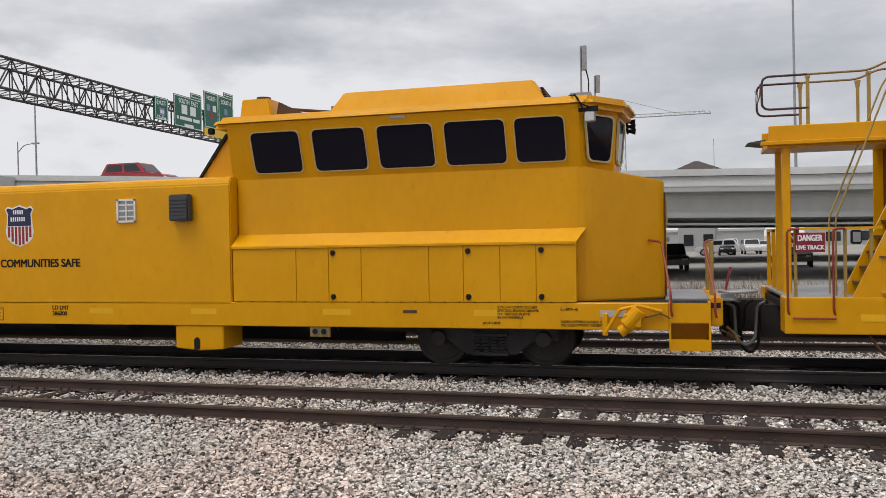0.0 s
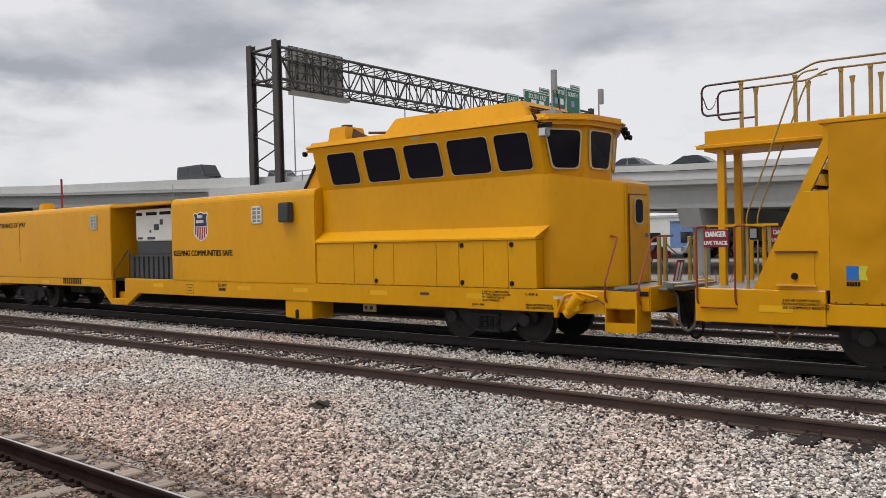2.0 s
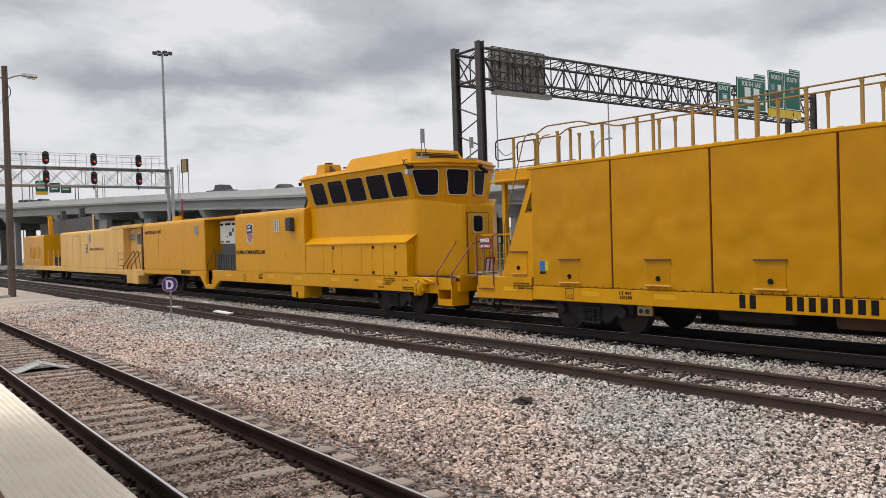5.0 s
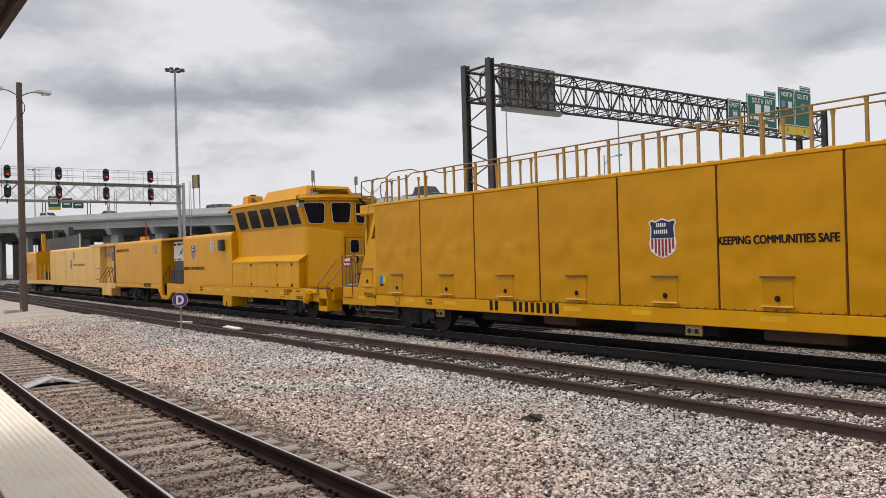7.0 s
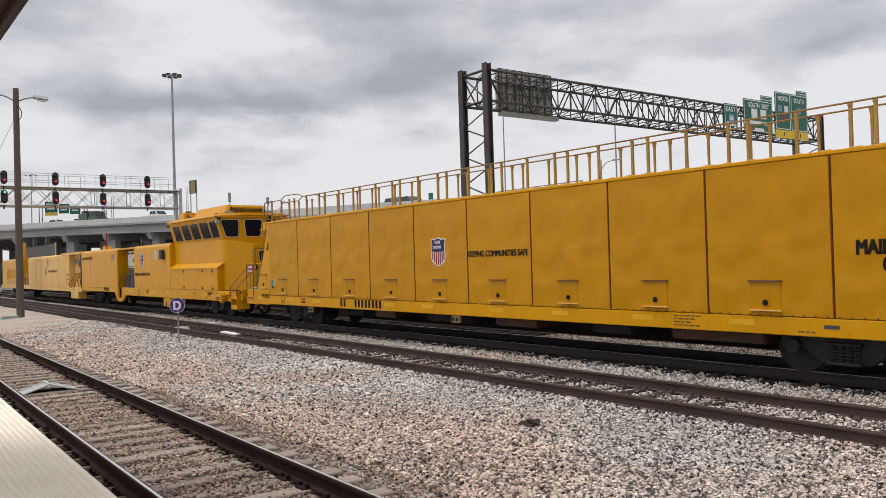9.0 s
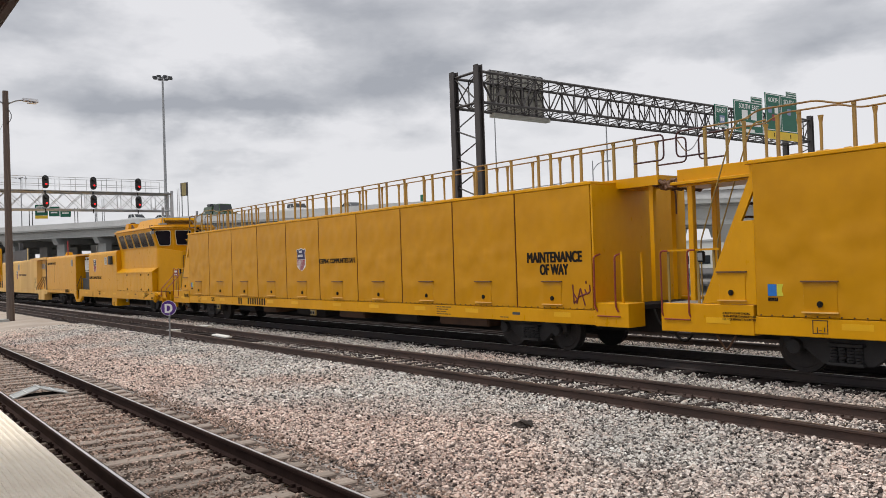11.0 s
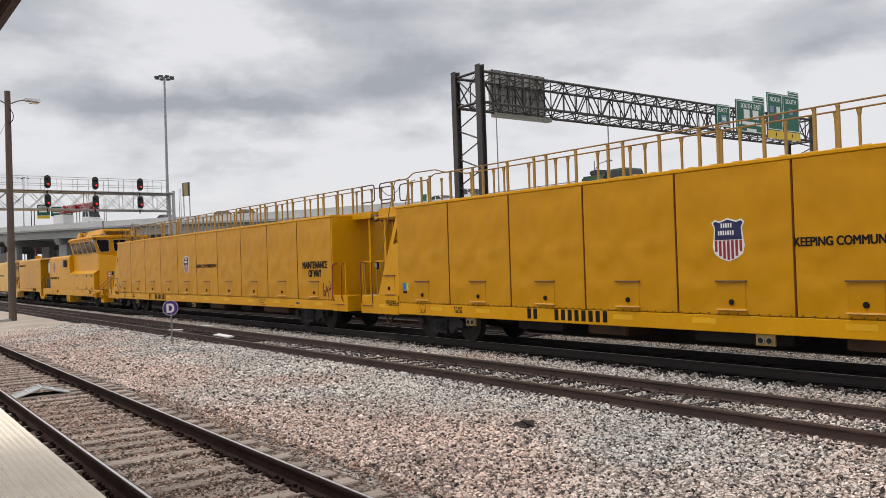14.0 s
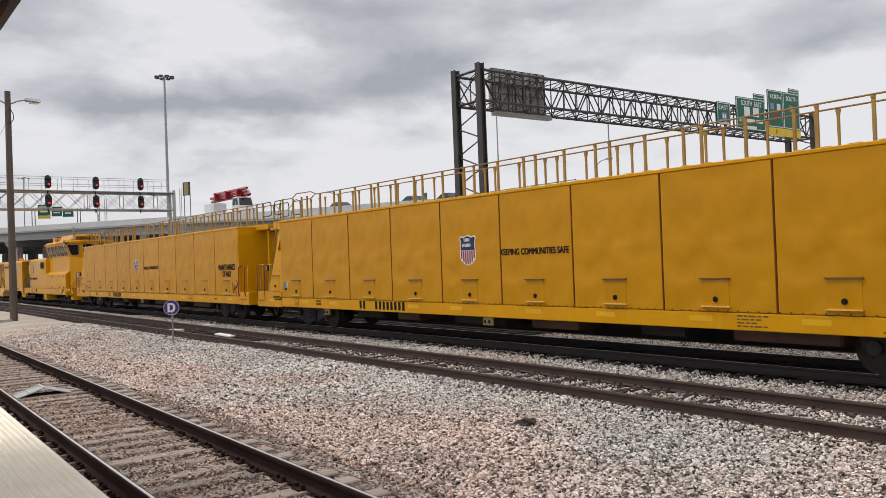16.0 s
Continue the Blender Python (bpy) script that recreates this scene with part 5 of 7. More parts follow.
    tagged(part("rivet_row", rv, rust_seam, car), kind="stuff")
    # porch: two posts, railed platform above, stairs
    for yy in (-0.74, 0.04):
        part("porch_post", soft(bx(B(), 1.71, 1.83, yy - 0.06, yy + 0.06, 1.125, 3.42), 0.01, 1), yellow, car)
    pf = B()
    bx(pf, 1.50, 3.55, WALK0 - 0.10, WALK1 + 0.10, 3.40, 3.46)
    bx(pf, 1.52, 3.55, WALK0 - 0.12, WALK0 - 0.08, 3.46, 3.74)
    bx(pf, 1.52, 3.55, WALK1 + 0.08, WALK1 + 0.12, 3.46, 3.74)
    bx(pf, 1.40, 3.55, WALK0 - 0.2, WALK0 - 0.1, 3.44, 3.50)
    part("platform_frame", soft(pf, 0.008, 1), yellow, car, "yellow raised walkway platform")
    nose = prism(B(), ((1.24, 3.525), (1.50, 3.49), (1.50, 3.565)), -0.6, 0.0)
    part("bridge_plate", nose, charcoal, car, "dark hinged bridge plate")
    wk = B()
    bx(wk, 3.5, 27.1, WALK0 - 0.1, WALK1 + 0.1, 3.657, 3.70)
    bx(wk, 27.1, 28.2, WALK0 - 0.1, WALK1 + 0.1, 3.50, 3.70)
    part("roof_walkway", wk, yellow, car, "yellow roof walkway")
    rng = random.Random(7)
    for yy in (WALK0, WALK1):
        z = 4.50
        ps = [2.10, 2.95, 3.62] + [3.70 + 2.336 * k + d for k in range(10) for d in (0.33, 1.29, 2.25)] + [27.55]
        for x in ps:
            b = post_bar(B(), x, yy, 3.5 if x < 3.5 else 3.66, z) if yy > WALK0 else flat_post(B(), x, yy, 3.5 if x < 3.5 else 3.66, z)
            part("rail_post", b, rail_post_yellow, car)
        handrail("top_rail", car, ((2.09, yy, z + 0.02), (2.95, yy, z + 0.02), (3.25, yy, z + 0.16), (4.35, yy, z + 0.14), (4.75, yy, z + 0.02), (27.56, yy, z + 0.02)), 0.017, rail_brown, 0.12, "dull olive-brown tubular top rail")
        handrail("end_loop", car, ((2.11, yy, 4.01), (1.44, yy, 4.01), (1.44, yy, z + 0.02), (2.092, yy, z + 0.02)), 0.018, maroon_dark, 0.12, "dark maroon bent end of the rail")
        handrail("end_loop", car, ((27.562, yy, z + 0.02), (28.3, yy, z + 0.02), (28.3, yy, 4.0), (27.55, yy, 4.0)), 0.018, maroon_dark, 0.12, "dark maroon bent end of the rail")
    chain = [(1.42 + 0.01 * math.sin(i), WALK0 + (WALK1 - WALK0) * i / 10, 4.42 - 0.25 * math.sin(math.pi * i / 10)) for i in range(11)]
    part("safety_chain", tube(B(), chain, 0.012, 6), steel_grey, car, "slack chain across the rail gap")
    # stairs up the porch
    sg = B()
    for yy in (y + 0.05, -0.80):
        prism(sg, ((2.53, 1.165), (2.69, 1.165), (3.64, 3.15), (3.64, 3.66), (3.57, 3.66), (3.57, 3.38)), yy - 0.03, yy + 0.03)
    pieces("stair_stringer", sg, yellow, car, "slanted yellow stair stringers")
    tr = B()
    for i in range(11):
        bx(tr, 2.66 + i * 0.102, 2.84 + i * 0.102, y + 0.085, -0.835, 1.33 + i * 0.225, 1.36 + i * 0.225)
    pieces("stair_tread", tr, rust_seam, car, "brown stair treads")
    part("stair_box", soft(prism(B(), ((2.60, 1.165), (3.634, 1.165), (3.634, 2.62), (3.28, 2.62)), y + 0.01, y + 0.019), 0.012, 1), yellow, car, "yellow casing under the stairs")
    bxh = part("casing_hatch", soft(bx(B(), 2.91, 3.43, y - 0.001, y + 0.008, 1.24, 1.72), 0.003, 1), yellow, car)
    part("casing_lip", box(2.87, 3.47, y - 0.03, y + 0.008, 1.722, 1.746), maroon_rail, bxh)
    part("casing_latch", latch(B(), 3.15, y - 0.002, 1.37, 0.05), dark_gap, bxh)
    part("casing_sill", box(2.89, 3.45, y - 0.04, y + 0.008, 1.222, 1.24), yellow_pale, bxh)
    for yy in (y + 0.28, -0.80):
        handrail("stair_handrail", car, ((2.36, yy, 1.13), (2.36, yy, 2.3), (3.1, yy, 4.25), (3.2, yy, 4.42), (3.45, yy, 4.44)), 0.014, rail_post_yellow, 0.1, "weathered yellow stair handrail")
    # porch gates, lamp, warning sign
    for yy in (y + 0.03,):
        for gx in (1.66, 2.27):
            part("gate_rail", tube(B(), bent(((gx + 0.05, yy, 0.86), (gx, yy - 0.05, 0.95), (gx, yy - 0.05, 2.14), (gx + 0.16, yy - 0.05, 2.145)), 0.06), 0.017), red_rail, car, "red tubular grab rail")
    gp = B()
    for gx in (1.78, 2.44, 2.78):
        part("gate_post", box(gx - 0.022, gx + 0.022, y + 0.05, y + 0.075, 1.164, 2.13), rail_post_yellow, car)
    part("gate_bar", box(1.70, 2.92, y + 0.02, y + 0.055, 2.13, 2.165), yellow, car, "thin yellow top bar")
    part("gate_cord", tube(B(), ((1.80, y + 0.03, 2.13), (1.80, y + 0.03, 2.08)), 0.006, 5), dark_gap, car)
    for yy in (0.7, 1.4):
        bx(gp, 1.72, 1.78, yy, yy + 0.06, 1.125, 2.15)
    bx(gp, 1.72, 1.78, 0.7, 1.46, 2.12, 2.17)
    pieces("porch_railing", gp, yellow, car, "yellow porch railing")
    lf = soft(bx(B(), 2.50, 2.64, y - 0.05, y + 0.018, 1.92, 2.12), 0.015)
    lo = part("step_lamp", lf, dark_gap, car, "black step lamp")
    part("lamp_lens", box(2.52, 2.62, y - 0.058, y - 0.051, 1.95, 2.09), steel_grey, lo)
    part("sill_rod", tube(B(), ((1.72, y - 0.03, 0.86), (2.3, y - 0.03, 0.86)), 0.014), red_rail, car)
    if index == 0:
        sg_ = part("warning_sign", soft(bx(B(), 1.77, 2.17, y + 0.0, y + 0.015, 1.81, 2.09), 0.006, 1), sign_red, car, "red warning sign with white lettering")
        text("sign_lettering", "DANGER", 0.085, sign_white, sg_, Matrix.Translation((1.81, y - 0.003, 1.975)) @ FRONT, 0.32, 0.005)
        text("sign_lettering", "LIVE TRACK", 0.06, sign_white, sg_, Matrix.Translation((1.785, y - 0.003, 1.85)) @ FRONT, 0.37, 0.004)
        s2 = part("warning_sign", soft(bx(B(), 1.9, 2.4, 1.3, 1.315, 1.80, 2.10), 0.006, 1), sign_red, car, "red warning sign on the far railing")
        text("sign_lettering", "DANGER", 0.085, sign_white, s2, Matrix.Translation((1.96, 1.297, 1.98)) @ FRONT, 0.38, 0.005)
        text("sign_lettering", "LIVE TRACK", 0.065, sign_white, s2, Matrix.Translation((1.93, 1.297, 1.85)) @ FRONT, 0.44, 0.004)
    # end porch
    for x in (27.14, 27.70):
        handrail("gate_rail", car, ((x + 0.05, y - 0.01, 0.95), (x, y - 0.04, 1.05), (x, y - 0.03, 2.08), (x + 0.02, y + 0.14, 2.13)), 0.02, red_rail, 0.06, "red tubular grab rail")
    part("sill_rod", tube(B(), ((27.2, y - 0.03, 0.86), (27.8, y - 0.03, 0.86)), 0.014), red_rail, car)
    ew = B()
    bx(ew, 27.074, 27.12, -1.596, 1.5, 1.002, 3.582)
    part("end_wall", ew, yellow, car)
    ep = B()
    for yy in (-0.66, 0.06):
        bx(ep, 27.88, 27.98, yy - 0.05, yy + 0.05, 1.13, 3.5)
    pieces("end_post", ep, yellow, car)
    er = B()
    for x in (27.8,):
        for yy in (y + 0.08, -0.9):
            bx(er, x - 0.025, x + 0.025, yy - 0.025, yy + 0.025, 1.13, 2.13)
    bx(er, 27.78, 27.82, y + 0.05, -0.8, 2.13, 2.17)
    pieces("porch_railing", er, yellow, car, "yellow porch railing")
    cp = B()
    bx(cp, 1.15, 1.65, -0.16, 0.16, 0.68, 0.95)
    bx(cp, 27.84, 28.5, -0.16, 0.16, 0.68, 0.95)
    bx(cp, 28.3, 28.62, -0.2, 0.2, 0.62, 1.0)
    part("coupler", soft(cp, 0.03), under, car, "black knuckle coupler")
    for dy, dip in ((-0.7, 0.5), (-0.3, 0.3)):
        pts = [(27.9 + 0.85 * i / 10, dy, 0.95 - (0.95 - dip) * math.sin(math.pi * i / 10) ** 0.7) for i in range(11)]
        part("brake_hose", tube(B(), pts, 0.028), dark_gap, car, "sagging rubber air hose")
    if index == 0:
        hb = B()
        hr_ = random.Random(5)
        for k in range(40):
            yy = hr_.uniform(-0.75, 0.3)
            pts = [(28.0 + 0.75 * i / 8, yy + hr_.uniform(-0.06, 0.06), 3.60 + hr_.uniform(-0.09, 0.09) - 0.12 * math.sin(math.pi * i / 8)) for i in range(9)]
            tube(hb, pts, 0.034)
        for k in range(2):
            yy, x = -0.45 + 0.3 * k, 28.3 + 0.12 * k
            tube(hb, ((x, yy, 3.58), (x + 0.05, yy, 3.3), (x + 0.02, yy + 0.05, 2.9 - 0.1 * k)), 0.018)
        tagged(part("hose_bundle", hb, maroon_rail, car, "tangle of brown hoses hung between the wagons"), kind="stuff")
    stp = B()
    tube(stp, bent(((2.75, y + 0.1, 0.6), (2.95, y + 0.1, 0.32), (3.15, y + 0.1, 0.6)), 0.05), 0.02)
    part("stirrup_step", stp, rust_seam, car, "rusty bent stirrup step")
    for dx in (14.56, 6.55):
        ports(car, dx, 0.46, y)
    part("underframe_beam", box(6.5, 23.0, 0.55, 0.75, 0.13, 0.655), under, car, "sooty underframe beam")
    # lettering
    shield(car, 14.12, 2.30, 0.66, 0.77, y - 0.003)
    text("slogan", "KEEPING COMMUNITIES SAFE", 0.145, black_paint, car, Matrix.Translation((15.36, y - 0.006, 2.14)) @ FRONT, 2.23, 0.006, "black painted slogan")
    text("department", "MAINTENANCE", 0.225, black_paint, car, Matrix.Translation((25.12, y - 0.006, 1.99)) @ FRONT, 1.66, 0.013, "black painted department name")
    text("department", "OF WAY", 0.225, black_paint, car, Matrix.Translation((25.52, y - 0.006, 1.72)) @ FRONT, 0.85, 0.013, "black painted department name")
    nb = bars(B(), 8.85, 0.72, 0.235, "xx", y - 0.005, 0.42, 0.2)
    bars(nb, 9.72, 0.72, 0.235, "xxxxxxxx", y - 0.005, 0.42, 0.2)
    pieces("number_bar", nb, black_paint, car, "black bar in place of a number")
    text("tare_weight", "LT WT\n152150", 0.062, black_paint, car, Matrix.Translation((6.14, y - 0.002, 0.86)) @ FRONT, 0.31, 0.003)
    stencil(car, "2 IN HF COMP SHOES\nNON-INTERCHANGE CAR\nSEE EQUIPMENT REGISTER", 2.97, 0.99, 0.66, y - 0.011)
    small_print(car, 21.6, 0.90, 4, 0.6, y)
    small_print(car, 24.1, 0.72, 1, 0.3, y)
    fr = B()
    for a, b, c, d in ((4.62, 4.88, 0.72, 0.735), (4.62, 4.88, 0.93, 0.945), (4.62, 4.635, 0.72, 0.945), (4.865, 4.88, 0.72, 0.945)):
        bx(fr, a, b, y - 0.003, y, c, d)
    jf = part("stencil_box", fr, rust_seam, car)
    text("stencil", "J-1", 0.08, rust_seam, jf, Matrix.Translation((4.67, y - 0.002, 0.75)) @ FRONT, 0.16, 0.0)
    em = part("maker_badge", box(3.86, 4.02, y - 0.008, y - 0.003, 1.32, 1.52), bright_blue, car, "blue and yellow-green maker's badge")
    part("badge_half", prism(B(), ((4.02, 1.42), (4.03, 1.52), (4.14, 1.52), (4.11, 1.42), (4.14, 1.32), (4.03, 1.32)), y - 0.008, y - 0.003), lime, em)
    part("badge_lettering", bars(B(), 3.86, 1.235, 0.06, "xxxxx", y - 0.007, 0.2), black_paint, em, "black bars in place of a name")
    part("serial_plate", box(24.55, 24.8, y - 0.006, y, 0.80, 0.86), charcoal, car)
    if index == 0:
        gf = B()
        for pts in (((26.5, 1.5), (26.52, 1.1), (26.62, 1.18), (26.52, 1.3)), ((26.6, 1.1), (26.72, 1.42), (26.84, 1.06)), ((26.66, 1.24), (26.98, 1.34)), ((26.84, 1.4), (26.9, 1.3), (26.99, 1.36), (26.98, 1.5)), ((26.88, 1.52), (26.88, 1.58))):
            tube(gf, [(a, y - 0.003, b) for a, b in pts], 0.018, 5)
        part("graffiti", gf, mat("dark_red_spray_paint", (0.16, 0.02, 0.02), rough=0.6), car, "dark red spray-painted scrawl")
    reflector(car, (5.1, 7.0, 11.4, 13.3, 16.15, 18.3, 20.6, 22.8, 25.9), 0.80, y)
    reflector(car, (2.62,), 0.82, y - 0.012)
    bogie(car, 4.9)
    bogie(car, 24.6)
    settle(car, 14.7)
    if index:
        ob, c, yy = CARS[-1]
        CARS[-1] = (ob, c + 27.17, yy)
    return car


# -- the far car ahead of the control car --
def crew_car():
    car = thing("crew_car", "pale yellow rail car with a low body and open deck", "rail car", "train cars")
    y = NEAR
    pro = lambda top: [(y, 0.98), (y, top - 0.13), (y + 0.04, top - 0.04), (y + 0.13, top), (1.47, top), (1.6, top - 0.13), (1.6, 0.98)]
    part("body", soft(loft(B(), [(-42.2, a, b) for a, b in pro(3.22)], [(-27.8, a, b) for a, b in pro(3.22)]), 0.02), yellow_pale, car)
    part("porch_wall", box(-28.6, -25.7, -1.25, 1.6, 0.99, 3.1), yellow_pale, car)
    part("porch_roof", soft(bx(B(), -30.2, -24.56, y - 0.02, 1.6, 3.11, 3.29), 0.03), yellow_pale, car)
    sl = B()
    bx(sl, -55.3, -24.6, y, 1.6, 0.68, 0.975)
    bx(sl, -27.4, -25.4, y - 0.01, y + 0.5, 0.25, 0.70)
    part("side_sill", soft(sl, 0.012, 1), yellow_pale, car)
    part("centre_sill", box(-54.5, -25.0, -0.4, 0.4, 0.45, 0.675), under, car, "black centre beam")
    grating("wall_vent", car, -27.95, -26.75, 2.48, 2.86, -1.25, 1, 5)
    part("porch_back", box(-25.7, -24.9, 0.2, 1.6, 0.99, 3.1), yellow_pale, car)
    window(car, ((-26.55, -1.26, 2.25), (-25.8, -1.26, 2.25), (-25.8, -1.26, 2.8), (-26.55, -1.26, 2.8)), 0.03, 0.01)
    hr = B()
    for x in (-27.9, -27.2, -26.5):
        tube(hr, bent(((x, y - 0.02, 0.95), (x, y - 0.02, 1.15), (x + 1.2, y + 0.2, 1.95), (x + 1.2, y + 0.3, 1.0)), 0.1), 0.022)
    pieces("step_handrail", hr, maroon_rail, car, "rusty bent handrails")
    part("end_frame", box(-24.78, -24.6, y, y + 0.3, 0.98, 3.1), rust_seam, car, "rusty brown end post")
    gd = B()
    for a, b, c, d in ((-28.85, -27.86, 1.14, 1.17), (-28.85, -27.86, 1.81, 1.84), (-28.85, -28.82, 1.17, 1.81), (-27.89, -27.86, 1.17, 1.81), (-28.37, -28.34, 1.17, 1.81), (-28.85, -27.86, 1.47, 1.49)):
        bx(gd, a, b, y - 0.004, y, c, d)
    part("outlined_hatch", gd, rust_seam, car, "thin rusty outline of a small hatch")
    ds = B()
    for x in (-38.9, -36.9):
        bx(ds, x, x + 0.05, y - 0.004, y, 1.1, 2.95)
    bx(ds, -38.9, -36.9, y - 0.004, y, 2.9, 2.95)
    part("side_door", ds, mat("shadow_yellow_paint", (0.5, 0.3, 0.05), rough=0.5), car, "outlined sliding door")
    grating("wall_vent", car, -34.8, -34.35, 2.47, 2.95, y, 1, 4)
    shield(car, -35.4, 2.1, 0.6, 0.72, y)
    text("slogan", "KEEPING COMMUNITIES SAFE", 0.15, maroon_rail, car, Matrix.Translation((-34.7, y - 0.002, 2.0)) @ FRONT, 3.0, 0.006)
    # open deck: end house, railing, raised dark panel
    part("end_house", soft(loft(B(), [(-54.8, a, b) for a, b in pro(3.22)], [(-47.4, a, b) for a, b in pro(3.22)]), 0.03), yellow, car)
    part("raised_panel", soft(bx(B(), -52.6, -41.0, 0.15, 0.35, 0.98, 4.32), 0.02), charcoal, car, "tall charcoal steel panel standing on the deck")
    for x in (-49.8, -44.3):
        part("panel_post", box(x, x + 0.5, 0.1, 0.4, 4.32, 5.0), charcoal, car)
    part("panel_frame", soft(prism(B(), ((-50.2, 0.98), (-49.85, 0.98), (-50.55, 4.72), (-50.85, 4.72)), -0.6, -0.3), 0.02), yellow, car, "slanted yellow frame")
    part("panel_edge", box(-40.99, -40.95, 0.17, 0.27, 3.28, 4.42), frame_cream, car)
    dk = B()
    bx(dk, -52.2, -48.3, y - 0.05, y + 0.4, 1.36, 1.44)
    for i in range(9):
        x = -52.1 + i * 0.46
        bx(dk, x, x + 0.05, y - 0.04, y + 0.01, 1.44, 2.4 if i % 2 else 2.25)
    for x in (-46.3, -44.6, -43.2):
        bx(dk, x, x + 0.08, y + 0.02, y + 0.08, 0.98, 2.1)
    pieces("deck_railing", dk, yellow_pale, car, "yellow deck railing")
    part("deck_machine", soft(bx(B(), -46.0, -42.6, -1.2, 0.0, 0.98, 1.6), 0.04), under, car, "dark machinery on the deck")
    bogie(car, -29.3)
    bogie(car, -51.5)
    settle(car, -40.0)
    return car


control_car()
generator()
wagon(0)
wagon(1)
crew_car()


# ---- sign gantry on the overpass ----
def strut(bm, p, q, w):
    """A square bar."""
    return cyl(bm, p, q, w * 0.7, 4)


def sign_face(parent, y0, y1, z0, z1, x, label):
    """A green panel that faces +x, with a white rim."""
    o = part("sign_panel", soft(bx(B(), x, x + 0.08, y0, y1, z0, z1), 0.02, 1), sign_green, parent, label)
    r = B()
    for a, b, c, d in ((y0 + .08, y1 - .08, z0 + .08, z0 + .16), (y0 + .08, y1 - .08, z1 - .16, z1 - .08), (y0 + .08, y0 + .16, z0 + .16, z1 - .16), (y1 - .16, y1 - .08, z0 + .16, z1 - .16)):
        bx(r, x + 0.081, x + 0.085, a, b, c, d)
    part("sign_rim", r, sign_white, o)
    return o


SIDE = Matrix(((0, 0, 1, 0), (1, 0, 0, 0), (0, 1, 0, 0), (0, 0, 0, 1)))  # writing that faces +x


shield_blue = mat("faded_blue_shield", (0.22, 0.27, 0.42), (0.18, 0.22, 0.35), rough=0.5)


board_beige = mat("weathered_beige_sheet_metal", (0.34, 0.325, 0.28), (0.25, 0.24, 0.21), rough=0.6)


def gantry():
    g = thing("sign_gantry", "dark brown steel truss sign gantry spanning the overpass", "sign gantry")
    xa, xb, y0, y1, z0, z1 = -49.5, -52.6, 41.53, 91.0, 14.78, 17.22
    for x in (xa, xb):
        for y in (y0, y1):
            leg = B()
            zb = 6.7 if y < 50 else 6.0
            top = z1 + 0.5
            for d in (-0.22, 0.22):
                bx(leg, x - 0.28, x + 0.28, y + d - 0.03, y + d + 0.03, zb, top)
            bx(leg, x - 0.04, x + 0.04, y - 0.19, y + 0.19, zb, top)
            part("leg", leg, weathering, g, "dark brown wide-flange leg")
            part("base_plate", box(x - 0.45, x + 0.45, y - 0.45, y + 0.45, zb - 0.06, zb), steel_grey, g)
    for y in (y0, y1):
        br = B()
        z = 7.2
        k = 0
        while z < z0 - 0.3:
            a, b = (xa, xb) if k % 2 == 0 else (xb, xa)
            strut(br, (a, y, z), (b, y, z + 1.15), 0.09)
            z += 1.15
            k += 1
        strut(br, (xa, y, z0), (xb, y, z0), 0.16)
        strut(br, (xa, y, z1), (xb, y, z1), 0.16)
        strut(br, (xa, y, z0), (xb, y, z1), 0.1)
        strut(br, (xb, y, z0), (xa, y, z1), 0.1)
        pieces("tower_brace", br, weathering, g)
    for x in (xa, xb):
        for z in (z0, z1):
            c = B()
            strut(c, (x, y0, z), (x, y1, z), 0.17)
            part("chord", c, weathering, g, "long truss chord")
    n = 32
    st = (y1 - y0) / n
    for i in range(n):
        w = B()
        a, b = y0 + i * st, y0 + (i + 1) * st
        for x in (xa, xb):
            strut(w, (x, a, z0), (x, a, z1), 0.10)
            strut(w, (x, a, z0 if i % 2 else z1), (x, b, z1 if i % 2 else z0), 0.11)
        for z in (z0, z1):
            strut(w, (xa, a, z), (xb, a, z), 0.07)
            strut(w, (xa, a, z), (xb, b, z), 0.06)
        pieces("truss_member", w, weathering, g)
    # message board seen from its back
    mb = part("message_board", box(-53.3, -53.0, 45.6, 51.9, 15.0, 18.5, w=0.03), board_beige, g, "beige-grey back of a message board")
    fr = B()
    for i in range(8):
        y = 45.75 + i * 0.87
        bx(fr, -52.99, -52.9, y, y + 0.09, 15.0, 18.5)
    for i in range(6):
        z = 15.0 + i * 0.7
        bx(fr, -52.99, -52.92, 45.7, 51.85, z, z + 0.05)
    pieces("board_rib", fr, weathering, mb)
    part("board_catwalk", box(-52.9, -52.3, 45.5, 52.1, 14.42, 14.74), board_beige, g, "grey catwalk under the message board")
    x = -49.35
    s1 = sign_face(g, 72.33, 74.65, 15.06, 17.38, x, "green sign reading east")
    text("sign_lettering", "EAST", 0.45, sign_white, s1, Matrix.Translation((x + 0.086, 72.67, 16.6)) @ SIDE, 1.6, 0.01)
    part("route_shield", box(x + 0.081, x + 0.09, 73.11, 73.98, 15.54, 16.31), shield_blue, s1, "blue route shield")
    nb = B()
    bx(nb, x + 0.091, x + 0.096, 73.25, 73.50, 15.75, 16.1)
    bx(nb, x + 0.091, x + 0.096, 73.58, 73.83, 15.75, 16.1)
    pieces("legend_bar", nb, sign_white, s1, "white bars in place of a route number")
    text("sign_lettering", "Dallas", 0.42, sign_white, s1, Matrix.Translation((x + 0.086, 72.75, 15.12)) @ SIDE, 1.5, 0.01)
    s2 = sign_face(g, 75.68, 81.0, 14.80, 18.20, x, "green sign reading south and east")
